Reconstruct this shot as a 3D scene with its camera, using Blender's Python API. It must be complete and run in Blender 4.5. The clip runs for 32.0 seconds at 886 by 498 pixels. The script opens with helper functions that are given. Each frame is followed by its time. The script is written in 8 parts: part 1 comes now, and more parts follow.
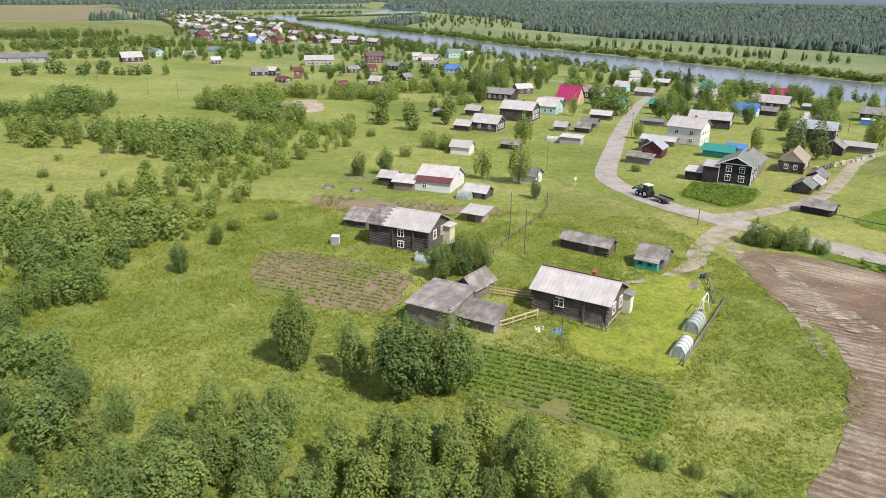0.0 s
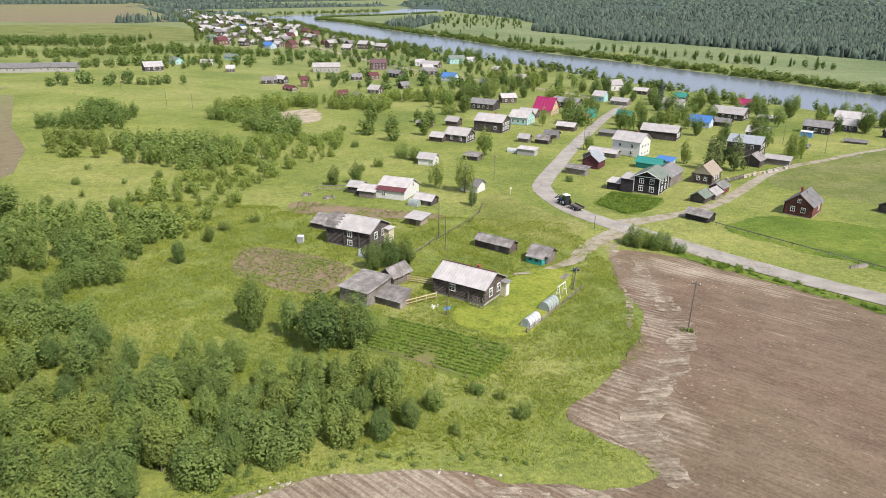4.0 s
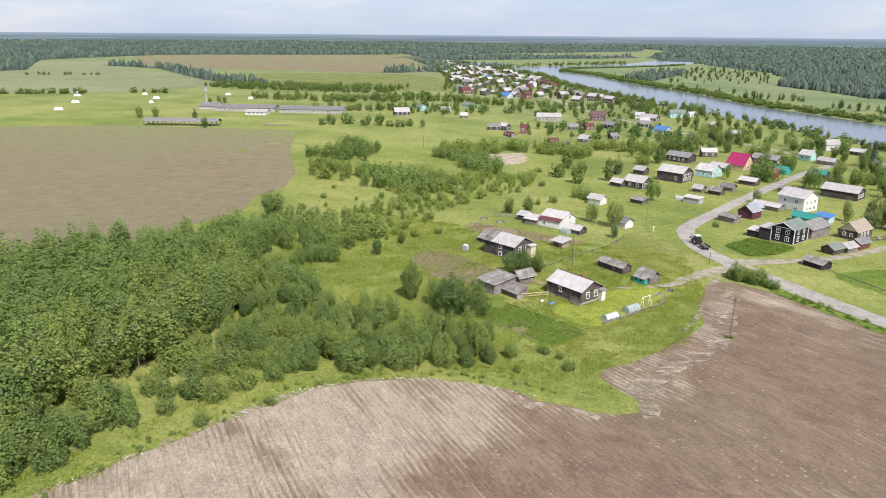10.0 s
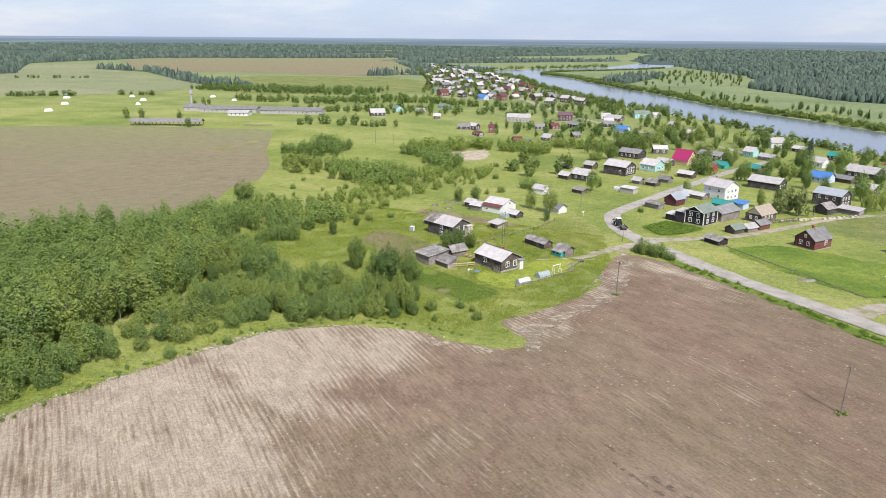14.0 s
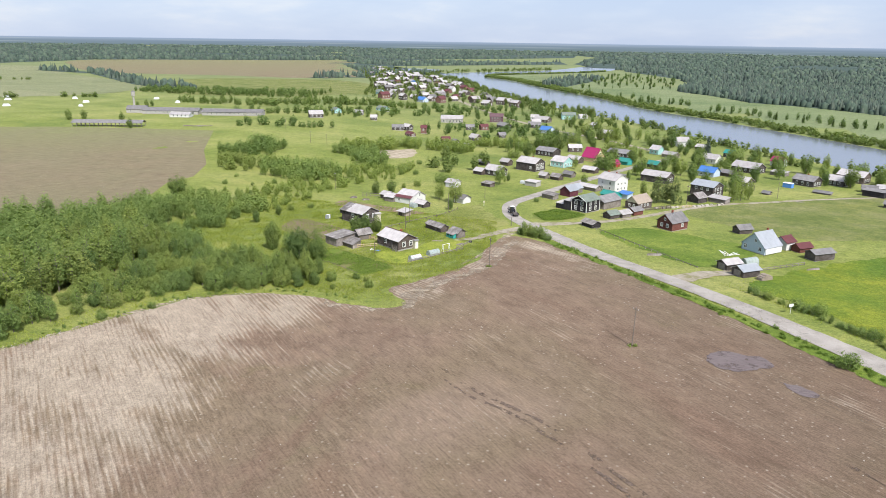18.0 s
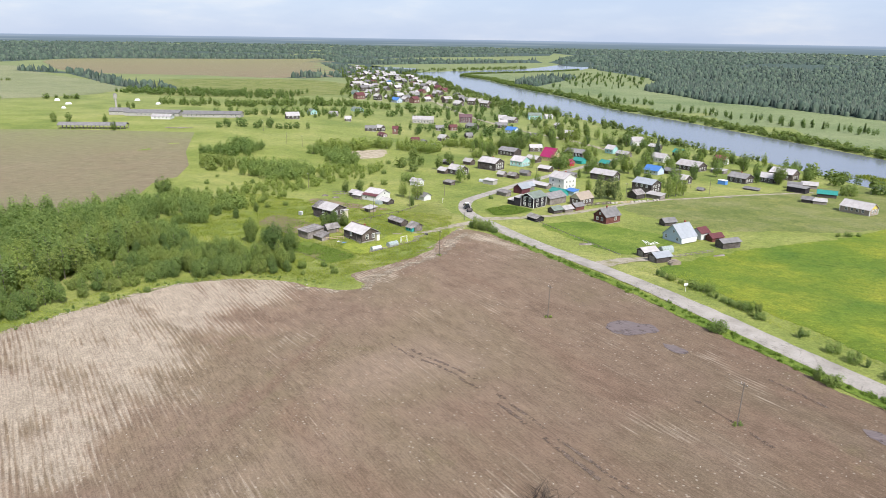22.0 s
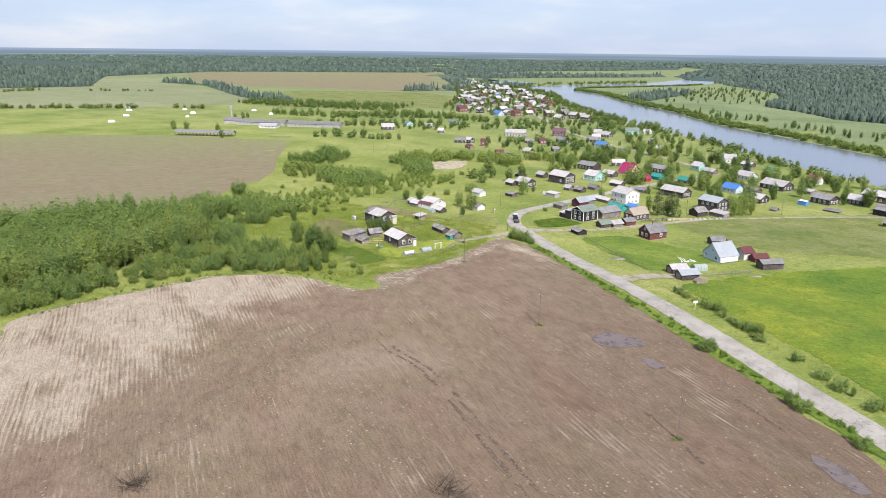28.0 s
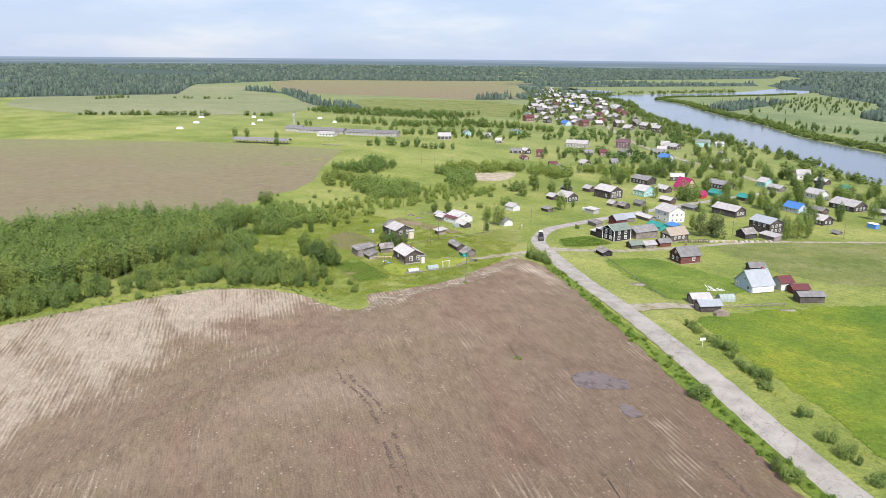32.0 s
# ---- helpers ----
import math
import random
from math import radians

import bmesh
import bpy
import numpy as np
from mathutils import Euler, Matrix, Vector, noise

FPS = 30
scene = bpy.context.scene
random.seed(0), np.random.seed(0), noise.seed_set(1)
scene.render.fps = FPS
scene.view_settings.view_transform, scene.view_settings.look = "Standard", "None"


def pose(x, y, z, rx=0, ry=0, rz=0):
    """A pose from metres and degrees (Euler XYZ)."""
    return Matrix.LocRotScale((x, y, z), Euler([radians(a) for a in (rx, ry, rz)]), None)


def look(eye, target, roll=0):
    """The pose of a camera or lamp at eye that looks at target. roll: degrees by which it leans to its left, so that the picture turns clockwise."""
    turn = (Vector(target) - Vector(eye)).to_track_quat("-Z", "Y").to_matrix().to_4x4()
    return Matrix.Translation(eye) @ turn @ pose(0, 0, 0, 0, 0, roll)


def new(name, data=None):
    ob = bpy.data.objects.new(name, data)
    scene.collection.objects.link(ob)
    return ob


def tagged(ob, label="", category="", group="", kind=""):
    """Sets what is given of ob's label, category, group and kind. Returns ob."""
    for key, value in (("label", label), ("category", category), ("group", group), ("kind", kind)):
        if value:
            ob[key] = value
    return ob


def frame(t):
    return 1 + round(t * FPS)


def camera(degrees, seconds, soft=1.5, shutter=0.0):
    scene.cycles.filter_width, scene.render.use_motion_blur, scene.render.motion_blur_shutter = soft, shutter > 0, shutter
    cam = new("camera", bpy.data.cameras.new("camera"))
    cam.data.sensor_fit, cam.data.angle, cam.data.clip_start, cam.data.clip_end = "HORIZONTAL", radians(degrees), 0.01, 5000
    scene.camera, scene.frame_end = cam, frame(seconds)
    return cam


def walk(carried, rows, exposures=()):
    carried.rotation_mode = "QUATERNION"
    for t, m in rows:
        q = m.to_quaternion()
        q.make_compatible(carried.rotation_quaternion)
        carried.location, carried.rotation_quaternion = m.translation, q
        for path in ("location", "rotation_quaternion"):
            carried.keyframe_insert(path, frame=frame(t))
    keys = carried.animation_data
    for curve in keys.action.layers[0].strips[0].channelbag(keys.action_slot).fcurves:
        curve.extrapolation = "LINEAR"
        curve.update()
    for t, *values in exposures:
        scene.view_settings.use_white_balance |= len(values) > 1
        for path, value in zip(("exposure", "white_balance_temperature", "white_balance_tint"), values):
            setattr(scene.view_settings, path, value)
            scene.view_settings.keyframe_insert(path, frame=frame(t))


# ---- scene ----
cam = camera(63.57, 32.0, 0.8)
# seconds, eye x y z, yaw, pitch, roll
PATH = [
    (0.0, 1.61, -0.70, 37.57, -0.06, -19.75, 0.78),
    (0.5, 2.99, -4.38, 38.94, -0.09, -19.82, 0.76),
    (1.0, 4.66, -8.10, 40.37, -0.13, -19.89, 0.75),
    (1.5, 6.52, -11.79, 41.84, -0.20, -19.95, 0.75),
    (2.0, 8.60, -15.44, 43.48, -0.23, -19.99, 0.73),
    (2.5, 10.80, -19.11, 45.09, -0.25, -20.06, 0.75),
    (3.0, 13.02, -22.76, 46.49, 0.08, -20.14, 0.74),
    (3.5, 15.34, -26.36, 47.82, 0.75, -20.19, 0.70),
    (5.5, 25.17, -40.11, 52.67, 5.41, -20.35, 0.58),
    (6.0, 27.59, -43.43, 53.56, 6.66, -20.36, 0.55),
    (6.5, 29.99, -46.68, 54.33, 8.73, -20.36, 0.48),
    (7.0, 32.40, -49.83, 54.72, 10.98, -20.37, 0.42),
    (7.5, 34.89, -52.80, 55.00, 12.43, -20.39, 0.42),
    (8.0, 37.02, -55.89, 55.24, 13.49, -20.32, 0.41),
    (8.5, 39.12, -58.99, 55.45, 16.66, -19.21, 0.41),
    (9.0, 41.52, -61.91, 55.61, 19.18, -17.53, 0.42),
    (9.5, 43.71, -64.79, 55.49, 20.50, -16.85, 0.44),
    (10.0, 45.83, -67.55, 55.54, 21.31, -16.78, 0.47),
    (10.5, 47.95, -70.20, 55.56, 21.38, -16.71, 0.48),
    (11.0, 50.04, -72.88, 55.59, 21.29, -16.68, 0.52),
    (11.5, 52.41, -75.64, 55.65, 21.26, -16.65, 0.49),
    (12.0, 55.00, -78.26, 55.76, 21.19, -16.59, 0.47),
    (12.5, 57.84, -80.80, 56.02, 21.11, -16.56, 0.48),
    (13.0, 60.92, -83.26, 56.30, 21.05, -16.54, 0.49),
    (13.5, 64.13, -85.54, 56.53, 20.97, -16.52, 0.47),
    (14.0, 67.50, -87.88, 56.65, 20.58, -16.53, 0.48),
    (14.5, 70.84, -90.18, 56.76, 19.99, -16.51, 0.49),
    (15.0, 74.26, -92.62, 57.03, 19.36, -16.50, 0.52),
    (15.5, 77.56, -95.26, 57.36, 18.93, -16.49, 0.62),
    (17.5, 89.31, -107.03, 58.86, 17.24, -16.35, 0.82),
    (18.0, 91.82, -110.16, 59.42, 16.95, -16.34, 0.85),
    (18.5, 94.15, -113.33, 60.11, 16.64, -16.35, 0.91),
    (19.0, 96.30, -116.49, 60.77, 16.31, -16.33, 0.95),
    (19.5, 98.37, -119.82, 61.56, 15.98, -16.34, 0.98),
    (20.0, 100.28, -122.98, 62.54, 15.62, -16.36, 1.00),
    (20.5, 102.03, -126.19, 63.55, 15.16, -16.41, 1.02),
    (21.0, 103.74, -129.40, 64.64, 15.11, -16.45, 1.02),
    (21.5, 105.52, -132.55, 65.59, 15.11, -16.52, 0.93),
    (22.0, 107.44, -135.45, 66.20, 15.37, -16.59, 0.87),
    (22.5, 109.58, -138.01, 66.52, 17.50, -16.51, 0.80),
    (23.0, 112.12, -139.87, 66.75, 19.53, -16.39, 0.75),
    (23.5, 114.83, -141.16, 66.91, 20.93, -16.34, 0.70),
    (24.0, 117.63, -141.95, 66.95, 21.84, -16.32, 0.68),
    (24.5, 120.50, -142.24, 66.94, 22.36, -16.32, 0.68),
    (26.5, 131.45, -138.51, 66.80, 23.55, -16.02, 0.68),
    (27.0, 133.80, -136.66, 66.80, 23.52, -15.93, 0.69),
    (27.5, 135.86, -134.61, 66.80, 23.73, -15.82, 0.68),
    (28.0, 137.95, -132.35, 66.85, 25.46, -15.68, 0.67),
    (28.5, 140.02, -129.90, 66.89, 26.73, -15.56, 0.65),
    (29.0, 141.92, -127.27, 66.91, 27.62, -15.47, 0.62),
    (29.5, 143.77, -124.51, 66.90, 28.52, -15.37, 0.61),
    (30.0, 145.69, -121.63, 66.90, 29.50, -15.27, 0.60),
    (30.5, 147.64, -118.63, 66.93, 30.59, -15.21, 0.59),
    (31.0, 149.71, -115.55, 66.95, 31.70, -15.16, 0.60),
    (31.5, 151.76, -112.19, 66.96, 32.42, -15.12, 0.53),
    (32.0, 153.66, -108.77, 66.94, 32.39, -15.11, 0.50),
]
walk(cam, [(t, pose(x, y, z, 90 + pitch, 0, yaw) @ pose(0, 0, 0, 0, 0, roll)) for t, x, y, z, yaw, pitch, roll in PATH],
     exposures=[(0.0, 0.87, 6500, 10), (8.0, 0.90, 6420, 10), (14.0, 0.94, 6250, 10), (26.0, 0.98, 6200, 10), (32.0, 0.98, 6200, 10)])

# ---- sky, sun ----
SUN_ELEV, SUN_AZ = radians(49), radians(-48)  # azimuth of the sun, counted from +x towards +y
world = bpy.data.worlds.new("sky")
scene.world = world
world.use_nodes = True
wn, wl = world.node_tree.nodes, world.node_tree.links
wn.clear()
w_out = wn.new("ShaderNodeOutputWorld")
w_bg = wn.new("ShaderNodeBackground")
w_sky = wn.new("ShaderNodeTexSky")
w_sky.sky_type = "NISHITA"
w_sky.sun_disc = False
w_sky.sun_elevation = SUN_ELEV
w_sky.sun_rotation = radians(90) - SUN_AZ
w_sky.air_density, w_sky.dust_density, w_sky.ozone_density = 1.0, 0.6, 2.0
w_tc = wn.new("ShaderNodeTexCoord")
w_map = wn.new("ShaderNodeMapping")
w_map.inputs["Scale"].default_value = (1.6, 1.6, 7.0)
w_noise = wn.new("ShaderNodeTexNoise")
w_noise.inputs["Scale"].default_value = 3.4
w_noise.inputs["Detail"].default_value = 7
w_noise.inputs["Roughness"].default_value = 0.55
w_ramp = wn.new("ShaderNodeValToRGB")
w_ramp.color_ramp.elements[0].position = 0.40
w_ramp.color_ramp.elements[0].color = (1.72, 2.00, 2.66, 1)
w_ramp.color_ramp.elements[1].position = 0.72
w_ramp.color_ramp.elements[1].color = (2.46, 2.52, 2.80, 1)
w_mid = w_ramp.color_ramp.elements.new(0.54)
w_mid.color = (1.92, 2.16, 2.74, 1)
w_mix = wn.new("ShaderNodeMix")
w_mix.data_type = "RGBA"
w_mix.inputs["Factor"].default_value = 0.9
wl.new(w_tc.outputs["Generated"], w_map.inputs["Vector"])
wl.new(w_map.outputs["Vector"], w_noise.inputs["Vector"])
wl.new(w_noise.outputs["Fac"], w_ramp.inputs["Fac"])
wl.new(w_ramp.outputs["Color"], w_mix.inputs["B"])
wl.new(w_sky.outputs["Color"], w_mix.inputs["A"])
wl.new(w_mix.outputs["Result"], w_bg.inputs["Color"])
wl.new(w_bg.outputs["Background"], w_out.inputs["Surface"])
w_bg.inputs["Strength"].default_value = 0.15

sun_data = bpy.data.lights.new("sun", "SUN")
sun_data.energy = 3.35
sun_data.angle = radians(0.6)
sun_data.color = (1.0, 0.955, 0.88)
sun = new("sun", sun_data)
sun_dir = Vector((math.cos(SUN_ELEV) * math.cos(SUN_AZ), math.cos(SUN_ELEV) * math.sin(SUN_AZ), math.sin(SUN_ELEV)))
sun.matrix_world = look(sun_dir * 300, (0, 0, 0))

# ---- materials ----
class Nodes:
    """Short spelling for a node material."""

    def __init__(self, name, rough=0.85, spec=0.2, metal=0.0):
        self.mat = bpy.data.materials.new(name)
        self.mat.use_nodes = True
        self.n, self.l = self.mat.node_tree.nodes, self.mat.node_tree.links
        self.bsdf = self.n["Principled BSDF"]
        self.out = self.n["Material Output"]
        self.bsdf.inputs["Roughness"].default_value = rough
        self.bsdf.inputs["Specular IOR Level"].default_value = spec
        self.bsdf.inputs["Metallic"].default_value = metal
        self.pos = self.n.new("ShaderNodeNewGeometry").outputs["Position"]

    def local(self):
        return self.n.new("ShaderNodeTexCoord").outputs["Object"]

    def mapped(self, vec, scale=(1, 1, 1), rot=(0, 0, 0)):
        m = self.n.new("ShaderNodeMapping")
        m.inputs["Scale"].default_value = scale
        m.inputs["Rotation"].default_value = rot
        self.l.new(vec, m.inputs["Vector"])
        return m.outputs["Vector"]

    def noise(self, vec, scale, detail=4, rough=0.55, distort=0.0):
        t = self.n.new("ShaderNodeTexNoise")
        t.inputs["Scale"].default_value = scale
        t.inputs["Detail"].default_value = detail
        t.inputs["Roughness"].default_value = rough
        t.inputs["Distortion"].default_value = distort
        self.l.new(vec, t.inputs["Vector"])
        return t.outputs["Fac"]

    def voronoi(self, vec, scale, feature="DISTANCE_TO_EDGE"):
        t = self.n.new("ShaderNodeTexVoronoi")
        t.feature = feature
        t.inputs["Scale"].default_value = scale
        self.l.new(vec, t.inputs["Vector"])
        return t.outputs["Distance"]

    def wave(self, vec, scale, distort=1.0):
        t = self.n.new("ShaderNodeTexWave")
        t.inputs["Scale"].default_value = scale
        t.inputs["Distortion"].default_value = distort
        t.inputs["Detail"].default_value = 3
        self.l.new(vec, t.inputs["Vector"])
        return t.outputs["Fac"]

    def ramp(self, fac, *stops):
        r = self.n.new("ShaderNodeValToRGB")
        e = r.color_ramp.elements
        while len(e) < len(stops):
            e.new(0.5)
        for el, (p, c) in zip(e, stops):
            el.position = p
            el.color = (*c, 1) if len(c) == 3 else c
        self.l.new(fac, r.inputs["Fac"])
        return r.outputs["Color"]

    def step(self, fac, lo, hi):
        m = self.n.new("ShaderNodeMapRange")
        m.inputs["From Min"].default_value, m.inputs["From Max"].default_value = lo, hi
        self.l.new(fac, m.inputs["Value"])
        return m.outputs["Result"]

    def mix(self, fac, a, b, blend="MIX"):
        m = self.n.new("ShaderNodeMix")
        m.data_type, m.blend_type = "RGBA", blend
        for key, v in (("Factor", fac), ("A", a), ("B", b)):
            if isinstance(v, (int, float)):
                m.inputs[key].default_value = v
            elif isinstance(v, tuple):
                m.inputs[key].default_value = (*v, 1)
            else:
                self.l.new(v, m.inputs[key])
        return m.outputs["Result"]

    def math(self, op, a, b):
        m = self.n.new("ShaderNodeMath")
        m.operation = op
        for i, v in enumerate((a, b)):
            if isinstance(v, (int, float)):
                m.inputs[i].default_value = v
            else:
                self.l.new(v, m.inputs[i])
        return m.outputs[0]

    def split(self, vec):
        s = self.n.new("ShaderNodeSeparateXYZ")
        self.l.new(vec, s.inputs[0])
        return s.outputs

    def colour(self, c):
        if isinstance(c, tuple):
            self.bsdf.inputs["Base Color"].default_value = (*c, 1)
        else:
            self.l.new(c, self.bsdf.inputs["Base Color"])
        return self

    def bump(self, height, strength=0.5, dist=0.1):
        b = self.n.new("ShaderNodeBump")
        b.inputs["Strength"].default_value = strength
        b.inputs["Distance"].default_value = dist
        self.l.new(height, b.inputs["Height"])
        self.l.new(b.outputs["Normal"], self.bsdf.inputs["Normal"])
        return self

    def random(self):
        return self.n.new("ShaderNodeObjectInfo").outputs["Random"]

    def island(self):
        return self.n.new("ShaderNodeNewGeometry").outputs["Random Per Island"]

    def rough(self, fac):
        self.l.new(fac, self.bsdf.inputs["Roughness"])
        return self


def grass_mat(name, dark, mid, light, big=0.02, dry=(0.30, 0.27, 0.09), wet=None):
    k = Nodes(name, 0.9, 0.1)
    a = k.noise(k.pos, big, 5, 0.6)
    b = k.noise(k.pos, 0.16, 6, 0.66, 0.6)
    c = k.noise(k.pos, 1.5, 5, 0.7)
    d = k.noise(k.mapped(k.pos, (1.0, 0.45, 1.0), (0, 0, 0.5)), 6.5, 3, 0.7)
    base = k.ramp(a, (0.36, dark), (0.48, mid), (0.62, light))
    base = k.mix(k.math("MULTIPLY", k.step(b, 0.42, 0.70), 0.55), base, dark)
    base = k.mix(k.math("MULTIPLY", k.step(k.noise(k.pos, 0.055, 6, 0.7), 0.54, 0.74), 0.38), base, dry)
    base = k.mix(0.85, base, k.ramp(c, (0.30, (0.62, 0.66, 0.58)), (0.5, (1, 1, 1)), (0.70, (1.36, 1.32, 1.22))), "MULTIPLY")
    base = k.mix(0.75, base, k.ramp(d, (0.30, (0.60, 0.63, 0.58)), (0.5, (1, 1, 1)), (0.70, (1.38, 1.34, 1.28))), "MULTIPLY")
    e = k.noise(k.pos, 0.42, 4, 0.7, 0.8)
    base = k.mix(0.9, base, k.ramp(e, (0.32, (0.72, 0.78, 0.72)), (0.5, (1, 1, 1)), (0.68, (1.18, 1.14, 1.06))), "MULTIPLY")
    plots = k.n.new("ShaderNodeTexVoronoi")
    plots.inputs["Scale"].default_value = 0.05
    k.l.new(k.mapped(k.pos, (0.55, 1.5, 1), (0, 0, radians(27))), plots.inputs["Vector"])
    base = k.mix(0.4, base, k.ramp(k.split(plots.outputs["Color"])[0], (0.0, (0.80, 0.86, 0.78)), (0.5, (1, 1, 1)), (1.0, (1.16, 1.10, 1.12))), "MULTIPLY")
    # wet: a haze colour painted over the grass, stronger as y grows
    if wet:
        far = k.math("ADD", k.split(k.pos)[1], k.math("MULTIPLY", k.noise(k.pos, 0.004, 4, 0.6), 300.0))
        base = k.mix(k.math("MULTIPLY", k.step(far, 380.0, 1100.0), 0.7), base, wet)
    k.colour(base)
    k.bump(k.math("ADD", k.math("ADD", c, d), k.math("MULTIPLY", b, 1.5)), 0.65, 0.28)
    return k.mat


# the last colour greys the far meadow in place of haze
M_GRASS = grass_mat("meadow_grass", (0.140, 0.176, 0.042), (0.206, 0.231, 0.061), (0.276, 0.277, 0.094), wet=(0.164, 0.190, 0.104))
M_LAWN = grass_mat("mown_lawn", (0.165, 0.204, 0.032), (0.212, 0.244, 0.040), (0.256, 0.272, 0.054), 0.06, (0.28, 0.27, 0.08))
# hay colour with extra blue, haze painted into the far field
M_FARHAY = grass_mat("hazed_hay_field", (0.170, 0.186, 0.096), (0.198, 0.208, 0.116), (0.228, 0.228, 0.136), 0.004, (0.24, 0.225, 0.15))
# river meadow grass, greyed and blued as painted haze
M_HAZED_MEADOW = grass_mat("hazed_river_meadow", (0.128, 0.164, 0.078), (0.164, 0.198, 0.098), (0.200, 0.224, 0.118), 0.006, (0.215, 0.212, 0.130))
M_WEEDY = grass_mat("weedy_strip_grass", (0.120, 0.144, 0.042), (0.158, 0.174, 0.056), (0.196, 0.196, 0.084), 0.05)
M_LUSH = grass_mat("lush_grass", (0.085, 0.132, 0.022), (0.120, 0.170, 0.028), (0.160, 0.200, 0.040), 0.05, (0.17, 0.20, 0.04))
M_HAY = grass_mat("dry_mown_grass", (0.158, 0.175, 0.045), (0.205, 0.215, 0.064), (0.250, 0.248, 0.090), 0.06)
M_CROP = grass_mat("green_crop", (0.086, 0.142, 0.022), (0.140, 0.184, 0.024), (0.220, 0.234, 0.030), 0.024, (0.235, 0.235, 0.038))


def bed_mat(name, soil, weed, cover):
    """Garden soil between the plants, partly under weeds."""
    k = Nodes(name, 0.95, 0.1)
    n = k.noise(k.pos, 2.2, 5, 0.7)
    big = k.noise(k.pos, 0.13, 4, 0.6)
    soilc = k.mix(k.step(n, 0.3, 0.7), tuple(0.66 * c for c in soil), tuple(1.2 * c for c in soil))
    f = k.step(k.math("ADD", k.math("MULTIPLY", n, 0.5), big), 1.05 - cover, 1.25 - cover)
    k.colour(k.mix(f, soilc, k.mix(n, tuple(0.6 * c for c in weed), tuple(1.3 * c for c in weed)))).bump(n, 0.8, 0.2)
    return k.mat


M_BED_BROWN = bed_mat("brown_garden_soil", (0.25, 0.18, 0.125), (0.15, 0.18, 0.04), 0.30)
M_BED_GREEN = bed_mat("weedy_garden_soil", (0.195, 0.17, 0.075), (0.135, 0.18, 0.032), 0.5)


def soil_mat(name, yaw, pale_side, greening=(300.0, 400.0)):
    """Harrowed soil: fine furrows, dark and dry patches, darker towards larger x, broken pale crust along the rows."""
    k = Nodes(name, 0.95, 0.08)
    v = k.mapped(k.pos, (1, 1, 1), (0, 0, radians(-yaw)))
    uv = k.split(v)
    lane = k.n.new("ShaderNodeMath")
    lane.operation = "SINE"
    k.l.new(k.math("MULTIPLY", k.math("ADD", uv[1], k.math("MULTIPLY", k.noise(k.pos, 0.03, 2), 2.0)), 6.283 / 0.95), lane.inputs[0])
    streak = k.noise(k.mapped(v, (0.09, 1.35, 1)), 1.0, 5, 0.66)
    patch = k.noise(k.mapped(v, (0.045, 0.07, 1)), 1.0, 5, 0.6)
    fur = k.noise(k.mapped(v, (0.30, 3.4, 1)), 1.0, 4, 0.68)
    blot = k.noise(k.pos, 0.022, 5, 0.55)
    fine = k.noise(k.pos, 2.4, 6, 0.75)
    brown = k.ramp(blot, (0.34, (0.172, 0.118, 0.082)), (0.44, (0.215, 0.152, 0.108)), (0.56, (0.196, 0.146, 0.097)), (0.68, (0.242, 0.178, 0.128)))
    # soil blends into a darker brown as x grows
    sepia = k.math("MULTIPLY", k.step(k.split(k.pos)[0], 50.0, 150.0), 0.60)
    brown = k.mix(sepia, brown, (0.118, 0.086, 0.060))
    red = k.step(k.noise(k.mapped(v, (0.014, 0.05, 1)), 1.0, 5, 0.6), 0.50, 0.66)
    brown = k.mix(k.math("MULTIPLY", red, 0.45), brown, (0.180, 0.112, 0.080))
    green = k.step(k.noise(k.pos, 0.06, 6, 0.65), 0.60, 0.74)
    brown = k.mix(k.math("MULTIPLY", green, 0.35), brown, (0.135, 0.125, 0.05))
    pale = k.mix(fine, (0.32, 0.262, 0.198), (0.43, 0.357, 0.276))
    if pale_side:
        # dry crust towards the wood
        xy = k.split(k.pos)
        side = k.math("DIVIDE", k.math("SUBTRACT", 24.0, xy[0]), 20.0)
        # dry turning places by the houses
        for cx, cy, turn, la, lb in ((38.5, 44, 100, 17, 8.5), (46, 72, 78, 24, 5), (66, 88, -44, 24, 6), (16, 30, 4, 26, 6)):
            co, si = math.cos(radians(turn)), math.sin(radians(turn))
            dx, dy = k.math("SUBTRACT", xy[0], cx), k.math("SUBTRACT", xy[1], cy)
            p = k.math("DIVIDE", k.math("ADD", k.math("MULTIPLY", dx, co), k.math("MULTIPLY", dy, si)), la)
            q = k.math("DIVIDE", k.math("SUBTRACT", k.math("MULTIPLY", dy, co), k.math("MULTIPLY", dx, si)), lb)
            e = k.math("SUBTRACT", 0.36, k.math("ADD", k.math("MULTIPLY", p, p), k.math("MULTIPLY", q, q)))
            side = k.math("MAXIMUM", side, e)
        side = k.math("MINIMUM", k.math("MAXIMUM", side, -0.62), 0.80)
        far = k.math("MULTIPLY", k.math("SUBTRACT", patch, 0.5), 4.2)
        amp = k.math("ADD", k.math("MULTIPLY", k.math("SUBTRACT", streak, 0.5), 2.7), k.math("MULTIPLY", lane.outputs[0], 0.24))
        m = k.math("ADD", k.math("ADD", side, far), amp)
        m = k.math("MULTIPLY", k.math("MINIMUM", k.math("MAXIMUM", k.math("MULTIPLY", m, 1.25), 0.0), 1.0), 0.82)
    else:
        m = k.math("MULTIPLY", k.step(k.math("ADD", streak, k.math("MULTIPLY", patch, 0.8)), 0.98, 1.25), 0.6)
